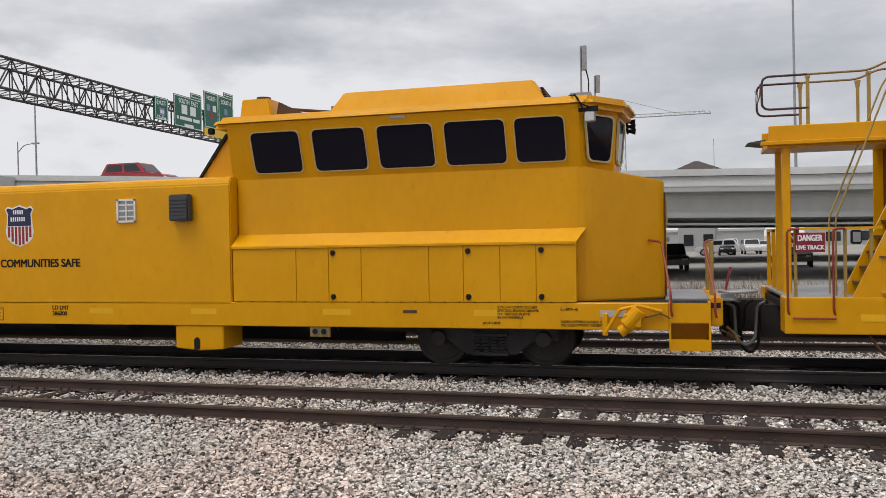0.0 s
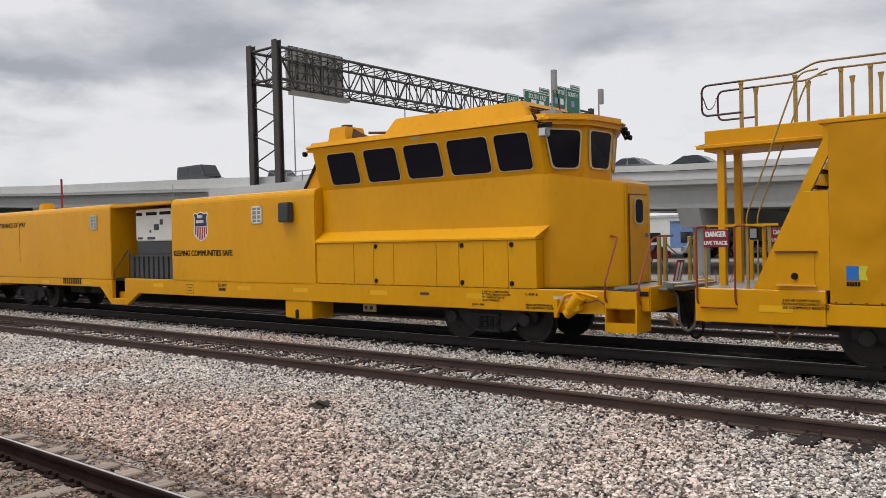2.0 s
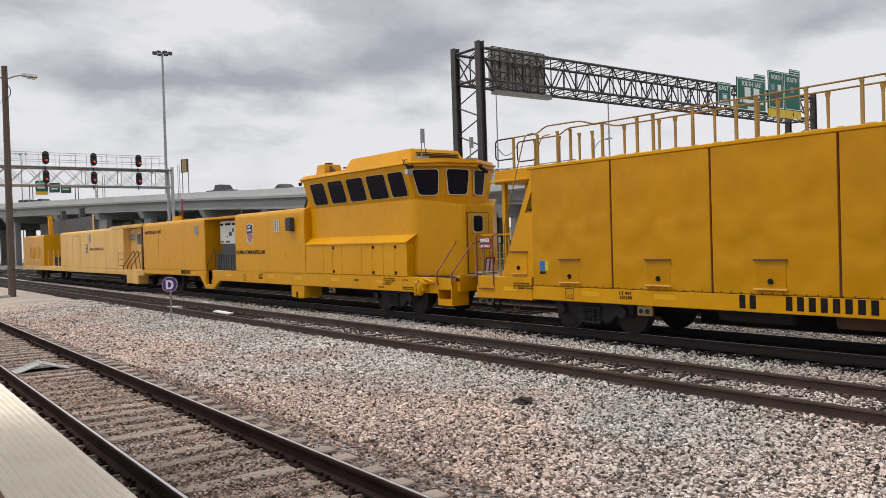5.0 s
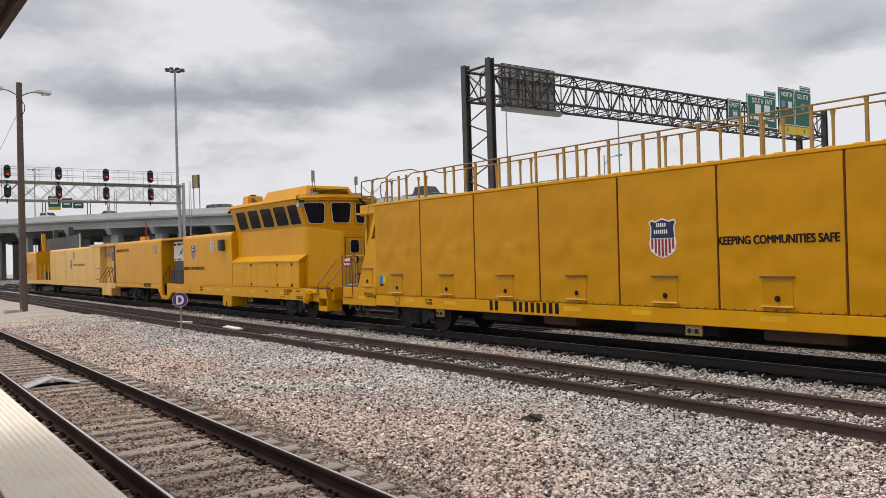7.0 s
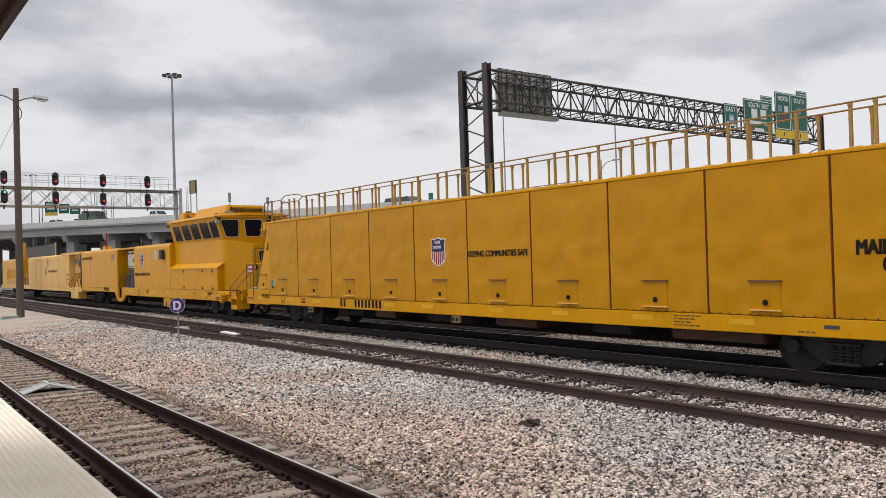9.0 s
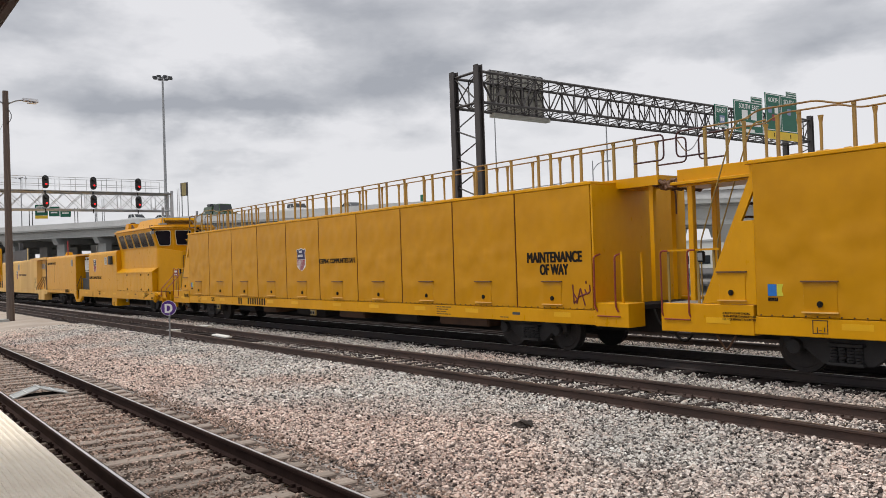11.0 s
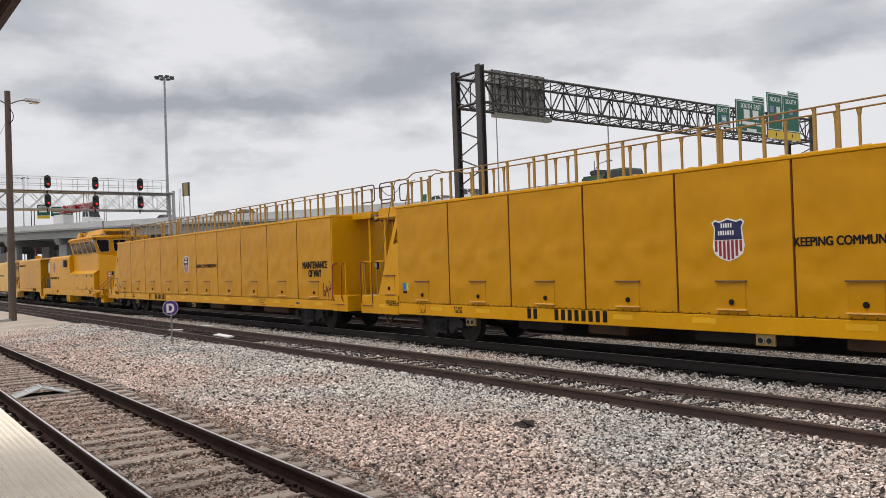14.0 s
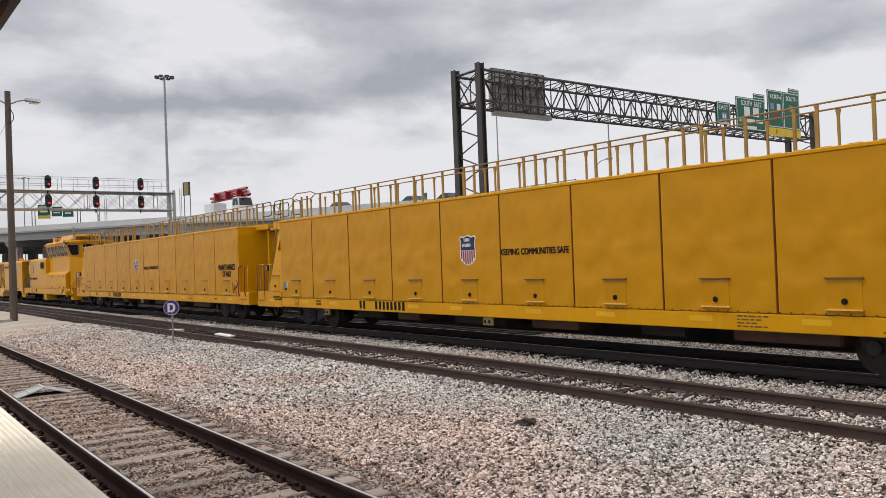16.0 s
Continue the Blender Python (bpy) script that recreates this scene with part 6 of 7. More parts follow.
    text("sign_lettering", "SOUTH  EAST", 0.5, sign_white, s2, Matrix.Translation((x + 0.086, 76.59, 17.37)) @ SIDE, 3.7, 0.01)
    for yy in (77.07, 78.71):
        part("route_shield", box(x + 0.081, x + 0.09, yy, yy + 1.06, 16.26, 17.23), sign_white, s2, "white route shield")
    lb = B()
    for a, b in ((76.2, 76.5), (76.75, 79.0), (79.25, 80.5)):
        bx(lb, x + 0.081, x + 0.09, a, b, 15.62, 15.97)
    bx(lb, x + 0.081, x + 0.09, 77.55, 79.29, 14.96, 15.25)
    pieces("legend_bar", lb, sign_white, s2, "white bars in place of lettering")
    sign_face(g, 78.9, 81.0, 18.22, 18.78, x, "small green exit tab")
    s3 = sign_face(g, 81.52, 84.52, 15.40, 19.48, x, "green sign reading north")
    s4 = sign_face(g, 84.56, 87.9, 15.40, 19.48, x, "green sign reading south")
    text("sign_lettering", "NORTH", 0.5, sign_white, s3, Matrix.Translation((x + 0.086, 82.1, 18.55)) @ SIDE, 2.0, 0.01)
    text("sign_lettering", "SOUTH", 0.5, sign_white, s4, Matrix.Translation((x + 0.086, 85.19, 18.55)) @ SIDE, 2.1, 0.01)
    for o, a, m in ((s3, 81.9, shield_blue), (s3, 83.16, sign_white), (s4, 85.68, shield_blue), (s3, 82.58, sign_red)):
        zz = 17.25 if m is not sign_red else 16.41
        part("route_shield", box(x + 0.081, x + 0.09, a + 0.15, a + 0.85, zz + 0.1, zz + 0.8), m, o, "route shield")
    for a in (81.52, 84.76):
        e = part("exit_panel", box(x, x + 0.08, a, a + 3.21, 14.52, 15.39), sign_yellow, g, "yellow exit only panel")
        ar = B()
        bx(ar, x + 0.081, x + 0.09, a + 1.5, a + 1.65, 14.77, 15.2)
        part("arrow", ar, black_paint, e)
    sign_face(g, 85.8, 87.9, 19.50, 19.98, x, "small green exit tab")
    ld = part("bracket_beam", box(-57, -38.5, 40.3, 41.99, 5.75, 6.62, w=0.03), concrete_pale, None, "pale concrete bracket carrying the gantry tower")
    tagged(ld, category="bracket", kind="structure")
    lr = B()
    for z in (6.95, 7.3):
        bx(lr, -47.5, -38.6, 40.4, 40.46, z, z + 0.06)
    for i in range(6):
        bx(lr, -47.5 + i * 1.77, -47.44 + i * 1.77, 40.4, 40.46, 6.62, 7.36)
    tagged(part("bracket_railing", lr, steel_grey, None, "low grey steel railing on the bracket"), category="railing", kind="structure")


gantry()


def mast(name, az, dist, top, label, r=0.22, lamps=0, arm=0.0, base=-0.65):
    x, y = -dist * math.sin(radians(az)), dist * math.cos(radians(az))
    m = thing(name, label, "light mast", at=pose(x, y, base))
    part("pole", cyl(B(), (0, 0, 0), (0, 0, top - base), r, 12, r * 0.5), steel_grey, m)
    for k in range(lamps):
        a = 2 * math.pi * k / lamps
        l = B()
        strut(l, (0, 0, top - base - 0.2), (1.3 * math.cos(a), 1.3 * math.sin(a), top - base - 0.1), 0.06)
        bx(l, 1.3 * math.cos(a) - 0.3, 1.3 * math.cos(a) + 0.3, 1.3 * math.sin(a) - 0.3, 1.3 * math.sin(a) + 0.3, top - base - 0.35, top - base - 0.08)
        part("floodlight", l, charcoal, m, "dark floodlight")
    if arm:
        l = tube(B(), bent(((0, 0, top - base - 1.2), (arm * 0.4, 0, top - base - 0.4), (arm, 0, top - base - 0.3)), 0.5), 0.05)
        bx(l, arm - 0.1, arm + 0.7, -0.15, 0.15, top - base - 0.38, top - base - 0.22)
        part("lamp_arm", l, steel_grey, m)
    return m


mast("high_mast_light", 71.36, 145, 35.3, "tall grey high-mast light with a ring of floodlights", 0.32, 8)
mast("light_pole", 41.35, 110, 20.8, "thin grey light pole behind the overpass", 0.16)
mast("light_pole", 48.95, 110, 22.5, "thin grey light pole behind the gantry", 0.14)
mast("light_pole", -8.06, 90, 28.0, "tall thin grey pole behind the train", 0.18)
mast("street_lamp", 42.36, 100, 13.9, "grey street lamp with a curved arm", 0.12, 0, 2.0)
mast("light_pole", 79.9, 260, 31.0, "distant thin light pole", 0.2, 4)
mast("light_pole", 34.0, 150, 15.0, "distant thin grey pole behind the overpass", 0.1)


def lattice(name, x, y, h, w, label, jib=0):
    t = thing(name, label, "crane" if jib else "tower", at=pose(x, y, -0.65))
    b = B()
    n = int(h / (w * 1.6))
    for i in range(n):
        z0, z1 = h * i / n, h * (i + 1) / n
        for sx, sy in ((-1, -1), (1, -1), (1, 1), (-1, 1)):
            strut(b, (sx * w / 2, sy * w / 2, z0), (sx * w / 2, sy * w / 2, z1), w * 0.07)
        strut(b, (-w / 2, -w / 2, z0), (w / 2, -w / 2, z1), w * 0.05)
        strut(b, (w / 2, -w / 2, z0), (-w / 2, -w / 2, z1), w * 0.05)
        strut(b, (-w / 2, -w / 2, z1), (w / 2, -w / 2, z1), w * 0.05)
    part("mast", b, steel_grey, t, "grey lattice mast")
    if jib:
        j = B()
        bx(j, -13, 36, -0.5, -0.35, h, h + 0.25)
        bx(j, -13, 36, 0.35, 0.5, h, h + 0.25)
        strut(j, (-12, 0, h + 1.6), (34, 0, h + 1.2), 0.2)
        for i in range(24):
            strut(j, (-12 + i * 2, -0.4, h + 0.2), (-11 + i * 2, 0, h + 1.5), 0.14)
            strut(j, (-11 + i * 2, 0, h + 1.5), (-10 + i * 2, -0.4, h + 0.2), 0.14)
        part("jib", j, steel_grey, t, "long pale grey jib")
        part("counterweight", box(-13.5, -9.5, -1.2, 1.2, h - 2.4, h + 0.1), concrete, t, "grey counterweight blocks")
        part("crane_cab", box(0.8, 3, -1, 1, h - 2, h), white_paint, t)
        a = B()
        strut(a, (0, 0, h), (0, 0, h + 8), 0.5)
        strut(a, (0, 0, h + 8), (-11, 0, h + 0.4), 0.12)
        strut(a, (0, 0, h + 8), (22, 0, h + 1.2), 0.12)
        part("apex_frame", a, steel_grey, t)
    return t


lattice("tower_crane", -17.4, 360, 53.4, 2.4, "distant grey tower crane with a long jib", 1)
mast("light_pole", -3.1, 128, 16.3, "thin grey pole beside a pyramid roof", 0.07)
lattice("radio_tower", -300, 78, 30.0, 2.4, "distant pale lattice radio tower")


def signal_bridge():
    g = thing("signal_bridge", "grey steel railway signal bridge across the tracks", "signal bridge")
    x = -72.0
    y0, y1 = -4.0, 24.6
    for z in (7.62, 9.05):
        for dx in (-0.55, 0.55):
            part("chord", strut(B(), (x + dx, y0, z), (x + dx, y1, z), 0.10), bridge_grey, g)
    n = 20
    for i in range(n):
        a, b = y0 + (y1 - y0) * i / n, y0 + (y1 - y0) * (i + 1) / n
        w = B()
        for dx in (-0.55, 0.55):
            strut(w, (x + dx, a, 7.62), (x + dx, b, 9.05), 0.036)
            strut(w, (x + dx, a, 9.05), (x + dx, b, 7.62), 0.036)
            if i % 2:
                strut(w, (x + dx, a, 7.62), (x + dx, a, 9.05), 0.045)
        strut(w, (x - 0.55, a, 9.05), (x + 0.55, b, 9.05), 0.04)
        pieces("truss_member", w, bridge_grey, g)
    rl = B()
    for dx in (-0.75, 0.75):
        for z in (9.65, 10.22):
            strut(rl, (x + dx, y0, z), (x + dx, y1 - 0.6, z), 0.03)
        for i in range(24):
            y = y0 + (y1 - 0.6 - y0) * i / 23
            strut(rl, (x + dx, y, 9.05 if i % 3 else 7.7), (x + dx, y, 10.22), 0.03)
    pieces("catwalk_rail", rl, bridge_grey, g)
    part("catwalk", box(x - 0.8, x + 0.8, y0, y1, 9.10, 9.14), bridge_grey, g)
    for y in (y0, y1):
        for dx in (-0.55, 0.55):
            part("leg", cyl(B(), (x + dx, y, -0.4), (x + dx, y, 9.35), 0.14, 12), bridge_grey, g, "round grey leg")
        lb = B()
        for k in range(7):
            strut(lb, (x - 0.55, y, 0.3 + k * 1.05), (x + 0.55, y, 0.3 + k * 1.05 + (1.0 if k % 2 else -0.0)), 0.06)
        for k in range(26):
            strut(lb, (x + 0.3, y + 0.75, 0.3 + k * 0.35), (x - 0.15, y + 0.75, 0.3 + k * 0.35), 0.025)
        for dx in (0.3, -0.15):
            strut(lb, (x + dx, y + 0.75, 0), (x + dx, y + 0.75, 9.6), 0.035)
        pieces("ladder_bar", lb, bridge_grey, g)
    for i, y in enumerate((10.76, 14.43, 18.05, 21.66)):
        for z, up in ((9.78, 1), (8.27, 0)):
            h = B()
            sh = [(0.30 * math.cos(t), 0.62 * math.sin(t) if abs(math.sin(t)) < 0.9 else 0.62 * math.sin(t)) for t in [k * math.pi / 12 for k in range(24)]]
            sh = [(a * 0.82, b * 0.47 + (0.24 if b > 0 else -0.24)) for a, b in sh]
            loft(h, [(x + 0.85, y + a, z + b) for a, b in sh], [(x + 0.95, y + a, z + b) for a, b in sh])
            bx(h, x + 0.6, x + 0.85, y - 0.15, y + 0.15, z - 0.4, z + 0.4)
            for zz in (z + 0.27, z - 0.27):
                cyl(h, (x + 0.95, y, zz + 0.02), (x + 1.22, y, zz + 0.06), 0.15, 12, 0.12)
            cyl(h, (x + 0.72, y, z - 0.62), (x + 0.72, y, z - 0.95), 0.05, 8)
            head = part("signal_head", h, signal_black, g, "black two-lamp signal head")
            green = i == 0 and not up
            zz = z + (0.27 if green else -0.27)
            part("lit_lens", cyl(B(), (x + 1.2, y, zz + 0.05), (x + 1.235, y, zz + 0.055), 0.075, 16), green_lens if green else red_lens, head, "lit green lens" if green else "lit red lens")


signal_bridge()

# ---- things beside the tracks ----
lp = thing("lamp_post", "weathered wooden lamp post with two grey street lights", "lamp post", at=pose(-46.7, 7.7, -0.2))
part("pole", cyl(B(), (0, 0, 0), (0, 0, 11.9), 0.19, 14, 0.14), pole_wood, lp, "weathered wooden pole")
for s in (-1, 1):
    a = tube(B(), bent(((0, s * 0.1, 11.25), (0.1, s * 0.5, 11.45), (0.12, s * 0.9, 11.5)), 0.2), 0.035)
    ar = part("arm", a, steel_grey, lp)
    hd = loft(B(), [(0.12 - 0.16, s * 0.75, 11.44), (0.12 + 0.16, s * 0.75, 11.44), (0.12 + 0.14, s * 0.75, 11.6), (0.12 - 0.14, s * 0.75, 11.6)], [(0.12 - 0.2, s * 1.5, 11.38), (0.12 + 0.2, s * 1.5, 11.38), (0.12 + 0.12, s * 1.5, 11.58), (0.12 - 0.12, s * 1.5, 11.58)])
    part("lamp_head", soft(hd, 0.04), aluminium, ar, "grey lamp head")
    part("lens_bowl", box(0.12 - 0.12, 0.12 + 0.12, min(s * 1.0, s * 1.4), max(s * 1.0, s * 1.4), 11.34, 11.38), sign_white, ar)
cn = tube(B(), bent(((0.18, 0.05, 11.0), (0.3, 0.2, 10.7), (0.22, 0.2, 10.4), (0.16, 0.02, 10.2)), 0.1), 0.02)
part("cable_loop", cn, dark_gap, lp)
part("guy_wire", cyl(B(), (0, -0.1, 10.3), (0, -4.6, 0.1), 0.012, 5), steel_grey, lp, "thin steel guy wire")
part("footing", soft(bx(B(), -0.35, 0.35, -0.9, -0.1, 0.0, 0.28), 0.04), concrete, lp, "small concrete block at the foot")

ds = thing("letter_sign", "round purple sign with a white D on a thin post", "sign", at=pose(-25.5, 8.59, -0.15))
part("post", cyl(B(), (0, 0.02, 0), (0, 0.02, 1.0), 0.028, 8), steel_grey, ds)
rot = pose(0, 0, 1.15, 0, 0, 62)
dc = part("disc", cyl(B(), (0, -0.012, 0), (0, 0.012, 0), 0.232, 36), purple, ds, "purple disc")
dc.data.transform(rot)
rm = B()
for i in range(36):
    a, b = 2 * math.pi * i / 36, 2 * math.pi * (i + 1) / 36
    loft(rm, [(0.222 * math.cos(a), -0.014, 0.222 * math.sin(a)), (0.233 * math.cos(a), -0.014, 0.233 * math.sin(a)), (0.233 * math.cos(b), -0.014, 0.233 * math.sin(b)), (0.222 * math.cos(b), -0.014, 0.222 * math.sin(b))], [(0.222 * math.cos(a), -0.018, 0.222 * math.sin(a)), (0.233 * math.cos(a), -0.018, 0.233 * math.sin(a)), (0.233 * math.cos(b), -0.018, 0.233 * math.sin(b)), (0.222 * math.cos(b), -0.018, 0.222 * math.sin(b))])
part("rim", rm, sign_white, dc).data.transform(rot)
text("letter", "D", 0.27, sign_white, dc, rot @ Matrix.Translation((-0.10, -0.016, -0.135)) @ FRONT, 0.20, 0.016)

for x, y, r, n in ((-29.8, 10.2, 20, "switch_box"), (-30.8, 11.77, 10, "switch_box")):
    t = thing(n, "small white metal junction box lying between the rails", "junction box", "trackside boxes", at=pose(x, y, -0.2 + lift(x, y), 0, 0, r))
    part("case", soft(bx(B(), -0.27, 0.27, -0.12, 0.12, 0, 0.14), 0.02), white_paint, t)
    part("lid", soft(bx(B(), -0.285, 0.285, -0.13, 0.13, 0.141, 0.16), 0.008, 1), white_paint, t)
    m = B()
    bx(m, -0.12, 0.12, -0.126, -0.121, 0.04, 0.10)
    part("marking", m, charcoal, t)
sc = part("pale_scrap", soft(bx(B(), -0.45, 0.45, -0.12, 0.12, 0, 0.05), 0.02), sign_white, None, "pale scrap of board on the ballast")
sc.matrix_basis = pose(-26.5, 10.68, -0.15 + lift(-26.5, 10.68), 3, 4, 12)
tagged(sc, category="scrap")
jk = thing("folded_board", "low tent-shaped grimy white board lying between the platform rails", "board", at=pose(-17.2, 3.29, -0.18, 0, 0, -2))
for s_ in (-1, 1):
    def on(x, u, d=0.0):
        return Vector((x, s_ * 0.46 * u, 0.13 - 0.125 * u + d))
    part("panel", loft(B(), [on(-0.42, 0), on(0.10, 0), on(0.22, 1), on(-0.30, 1)], [on(-0.42, 0, 0.012), on(0.10, 0, 0.012), on(0.22, 1, 0.012), on(-0.30, 1, 0.012)]), concrete, jk, "grey-white sloping panel")
    fr = B()
    for p, q in (((0.10, 0.02), (0.22, 1)), ((-0.42, 0.02), (-0.30, 1)), ((0.22, 1), (-0.30, 1)), ((0.16, 0.5), (-0.36, 0.5))):
        cyl(fr, on(*p, 0.016), on(*q, 0.016), 0.016, 6)
    part("frame", fr, concrete_pale, jk, "scuffed white edge frame")
part("ridge", cyl(B(), (-0.42, 0, 0.15), (0.12, 0, 0.15), 0.02, 6), concrete_pale, jk)
part("inner_prop", bx(B(), 0.02, 0.05, -0.3, 0.3, 0.0, 0.06), dark_gap, jk)

bd = thing("road_sign", "plain grey back of a road sign on two posts", "road sign", at=pose(-114.5, 41.2, 9.0, 0, 0, 20))
part("panel", soft(bx(B(), -0.75, 0.75, 0, 0.06, 4.1, 6.0), 0.02, 1), weathering, bd)
pb = bx(B(), -0.45, 0.45, -0.02, 0, 4.15, 5.95)
part("panel_band", pb, mat("faded_olive_panel", (0.34, 0.28, 0.12), (0.26, 0.21, 0.09), rough=0.6), bd, "faded olive centre band")
for x in (-0.65, 0.6):
    part("post", box(x, x + 0.1, 0.06, 0.16, 0, 6.0), steel_grey, bd)
fs = thing("overhead_signs", "distant green highway signs on grey posts", "road sign", at=pose(-256.5, 54.7, 5.1, 0, 0, 70))
for k, (a, b, z0, z1) in enumerate(((-5.5, -2.2, 15.3, 18.4), (-1.9, 0.9, 15.0, 17.8), (1.1, 3.9, 14.8, 17.2))):
    o = part("sign_panel", box(a, b, 0, 0.1, z0, z1), sign_green, fs, "green sign panel")
    bb = B()
    bx(bb, a + 0.3, b - 0.3, -0.01, -0.001, z1 - 0.8, z1 - 0.5)
    bx(bb, a + 0.5, b - 0.6, -0.01, -0.001, z0 + 0.9, z0 + 1.3)
    pieces("legend_bar", bb, sign_white, o)
part("exit_panel", box(-5.5, -2.2, 0, 0.1, 14.4, 15.28), sign_yellow, fs)
for x in (-7.2, -6.4, 4.8, 5.6):
    part("post", box(x, x + 0.2, 0.2, 0.4, 5, 17.4), weathering, fs)
sg = thing("route_marker", "small green road sign on a post behind the barrier", "road sign", at=pose(-72, 52, 6.0))
part("panel", box(-0.4, 0.4, 0, 0.04, 2.9, 3.75), sign_green, sg)
part("post", box(-0.04, 0.04, 0.04, 0.1, 0.0, 3.7), steel_grey, sg)


# ---- buildings, brush and trees behind ----
PALE_BLUE = mat("pale_blue_wall", (0.16, 0.26, 0.48), (0.12, 0.2, 0.4), rough=0.7)


def building(x, y, w, d, h, material, label, roof=0.0, floors=2):
    b = thing("building", label, "building", at=pose(x, y, -0.65))
    part("wall", box(-w / 2, w / 2, 0, d, 0, h), material, b)
    if roof:
        part("roof", loft(B(), [(-w / 2 - 0.6, -0.6, h), (w / 2 + 0.6, -0.6, h), (w / 2 + 0.6, d + 0.6, h), (-w / 2 - 0.6, d + 0.6, h)], [(-0.3, d / 2 - 0.3, h + roof), (0.3, d / 2 - 0.3, h + roof), (0.3, d / 2 + 0.3, h + roof), (-0.3, d / 2 + 0.3, h + roof)]), brown_roof, b, "dark pyramid roof")
    else:
        part("roof", box(-w / 2 - 0.2, w / 2 + 0.2, -0.2, d + 0.2, h, h + 0.4), concrete_pale, b)
    n = max(2, int(w / 5))
    for f in range(floors):
        for i in range(n):
            a = -w / 2 + (i + 0.25) * w / n
            z = 1.2 + f * 3.4
            if z + 1.8 < h:
                part("window", box(a, a + w / n * 0.5, -0.06, -0.01, z, z + 1.7), car_glass, b, "dark window")
    return b


building(4.5, 128, 5.6, 5.6, 12.5, concrete, "square grey building with a dark pyramid roof", 1.5, 3)
building(-14, 150, 60, 16, 3.4, concrete, "long low grey building beyond the car park", 0, 0)
building(52, 165, 50, 16, 6.0, concrete, "long low grey building beyond the car park", 0, 1)
building(-84, 140, 55, 16, 5.6, white_paint, "long low white building beyond the overpass", 0, 1)
building(-47, 124, 14, 10, 4.6, PALE_BLUE, "low pale blue building beyond the car park", 0, 1)
building(-175, 150, 60, 16, 6.0, concrete_pale, "low pale building far off", 0, 1)
fence = thing("chain_fence", "low grey fence along the car park", "fence", kind="structure")
for i in range(16):
    part("post", cyl(B(), (-58 + i * 2.4, 27.5, -0.4), (-58 + i * 2.4, 27.5, 1.15), 0.035, 6), steel_grey, fence)
for z in (0.55, 1.12):
    part("rail", cyl(B(), (-58, 27.5, z), (-22, 27.5, z), 0.025, 6), steel_grey, fence)

twig = mat("bare_grey_twigs", (0.26, 0.205, 0.165), (0.15, 0.115, 0.09), rough=0.9)
leaf = mat("dull_green_leaves", (0.085, 0.11, 0.035), (0.05, 0.07, 0.02), rough=0.7)
bark = mat("grey_brown_bark", (0.12, 0.095, 0.08), (0.07, 0.055, 0.045), rough=0.95, bump=0.5)


def bush(x, y, h, w, seed):
    rng = random.Random(seed)
    b = B()
    for i in range(150):
        a = rng.uniform(0, 6.28)
        r = rng.uniform(0, w * 0.4)
        p = Vector((r * math.cos(a), r * math.sin(a), 0))
        d = Vector((math.cos(a) * rng.uniform(0.1, 0.9), math.sin(a) * rng.uniform(0.1, 0.9), rng.uniform(0.7, 1.6))).normalized()
        s = h * rng.uniform(0.25, 0.42)
        rad = 0.013
        for k in range(3):
            q = p + d * s
            cyl(b, p, q, rad, 3, rad * 0.7)
            if k:
                side = (d + Vector((rng.uniform(-1, 1), rng.uniform(-1, 1), rng.uniform(0, 0.6)))).normalized()
                cyl(b, p, p + side * s * 0.9, rad * 0.6, 3, rad * 0.3)
            p, rad, s = q, rad * 0.7, s * 0.85
            d = (d + Vector((rng.uniform(-0.5, 0.5), rng.uniform(-0.5, 0.5), rng.uniform(-0.3, 0.3)))).normalized()
    o = part("bush", b, twig, None, "leafless grey thicket of thin twigs beside the fence")
    o.matrix_basis = pose(x, y, -0.30 + lift(x, y))
    tagged(o, category="bush", group="bare bushes")


for i in range(15):
    r = random.Random(i)
    bush(-17 + i * 1.5 + r.uniform(-0.5, 0.5), 24.9 + r.uniform(-0.8, 0.9), r.uniform(0.8, 1.45), r.uniform(1.6, 2.6), 100 + i)


def tree(x, y, h, seed):
    """A tapered trunk with limbs and a crown of many small leaf clumps."""
    rng = random.Random(seed)
    t = thing("tree", "small broad-leaved tree with an open dull green crown", "tree", "trees", at=pose(x, y, -0.35))
    tb = cyl(B(), (0, 0, 0), (0.1, 0, h * 0.42), 0.16, 9, 0.11)
    tips = []
    for i in range(9):
        a = i * 2.4 + rng.uniform(-0.3, 0.3)
        p = Vector((0.1, 0, h * rng.uniform(0.3, 0.45)))
        q = p + Vector((math.cos(a) * h * 0.22, math.sin(a) * h * 0.22, h * rng.uniform(0.15, 0.4)))
        cyl(tb, p, q, 0.07, 6, 0.025)
        tips += [q, p.lerp(q, 0.7)]
    part("trunk", tb, bark, t)
    n = 1500
    npr = np.random.default_rng(seed)
    c = np.array([tips[k % len(tips)] for k in range(n)]) + npr.normal(size=(n, 3)) * h * 0.09
    u = npr.normal(size=(n, 3))
    u /= np.linalg.norm(u, axis=1, keepdims=True)
    w = np.cross(u, npr.normal(size=(n, 3)))
    w /= np.linalg.norm(w, axis=1, keepdims=True)
    s = npr.uniform(0.06, 0.14, (n, 1))
    v = np.stack((c - u * s, c + w * s * 0.5, c + u * s, c - w * s * 0.5), 1).reshape(-1, 3)
    me = bpy.data.meshes.new("crown")
    me.from_pydata(v.tolist(), [], np.arange(n * 4).reshape(-1, 4).tolist())
    me.materials.append(leaf)
    o = new("crown", me)
    o.parent = t
    tagged(o, "dull green leaves", kind="stuff")


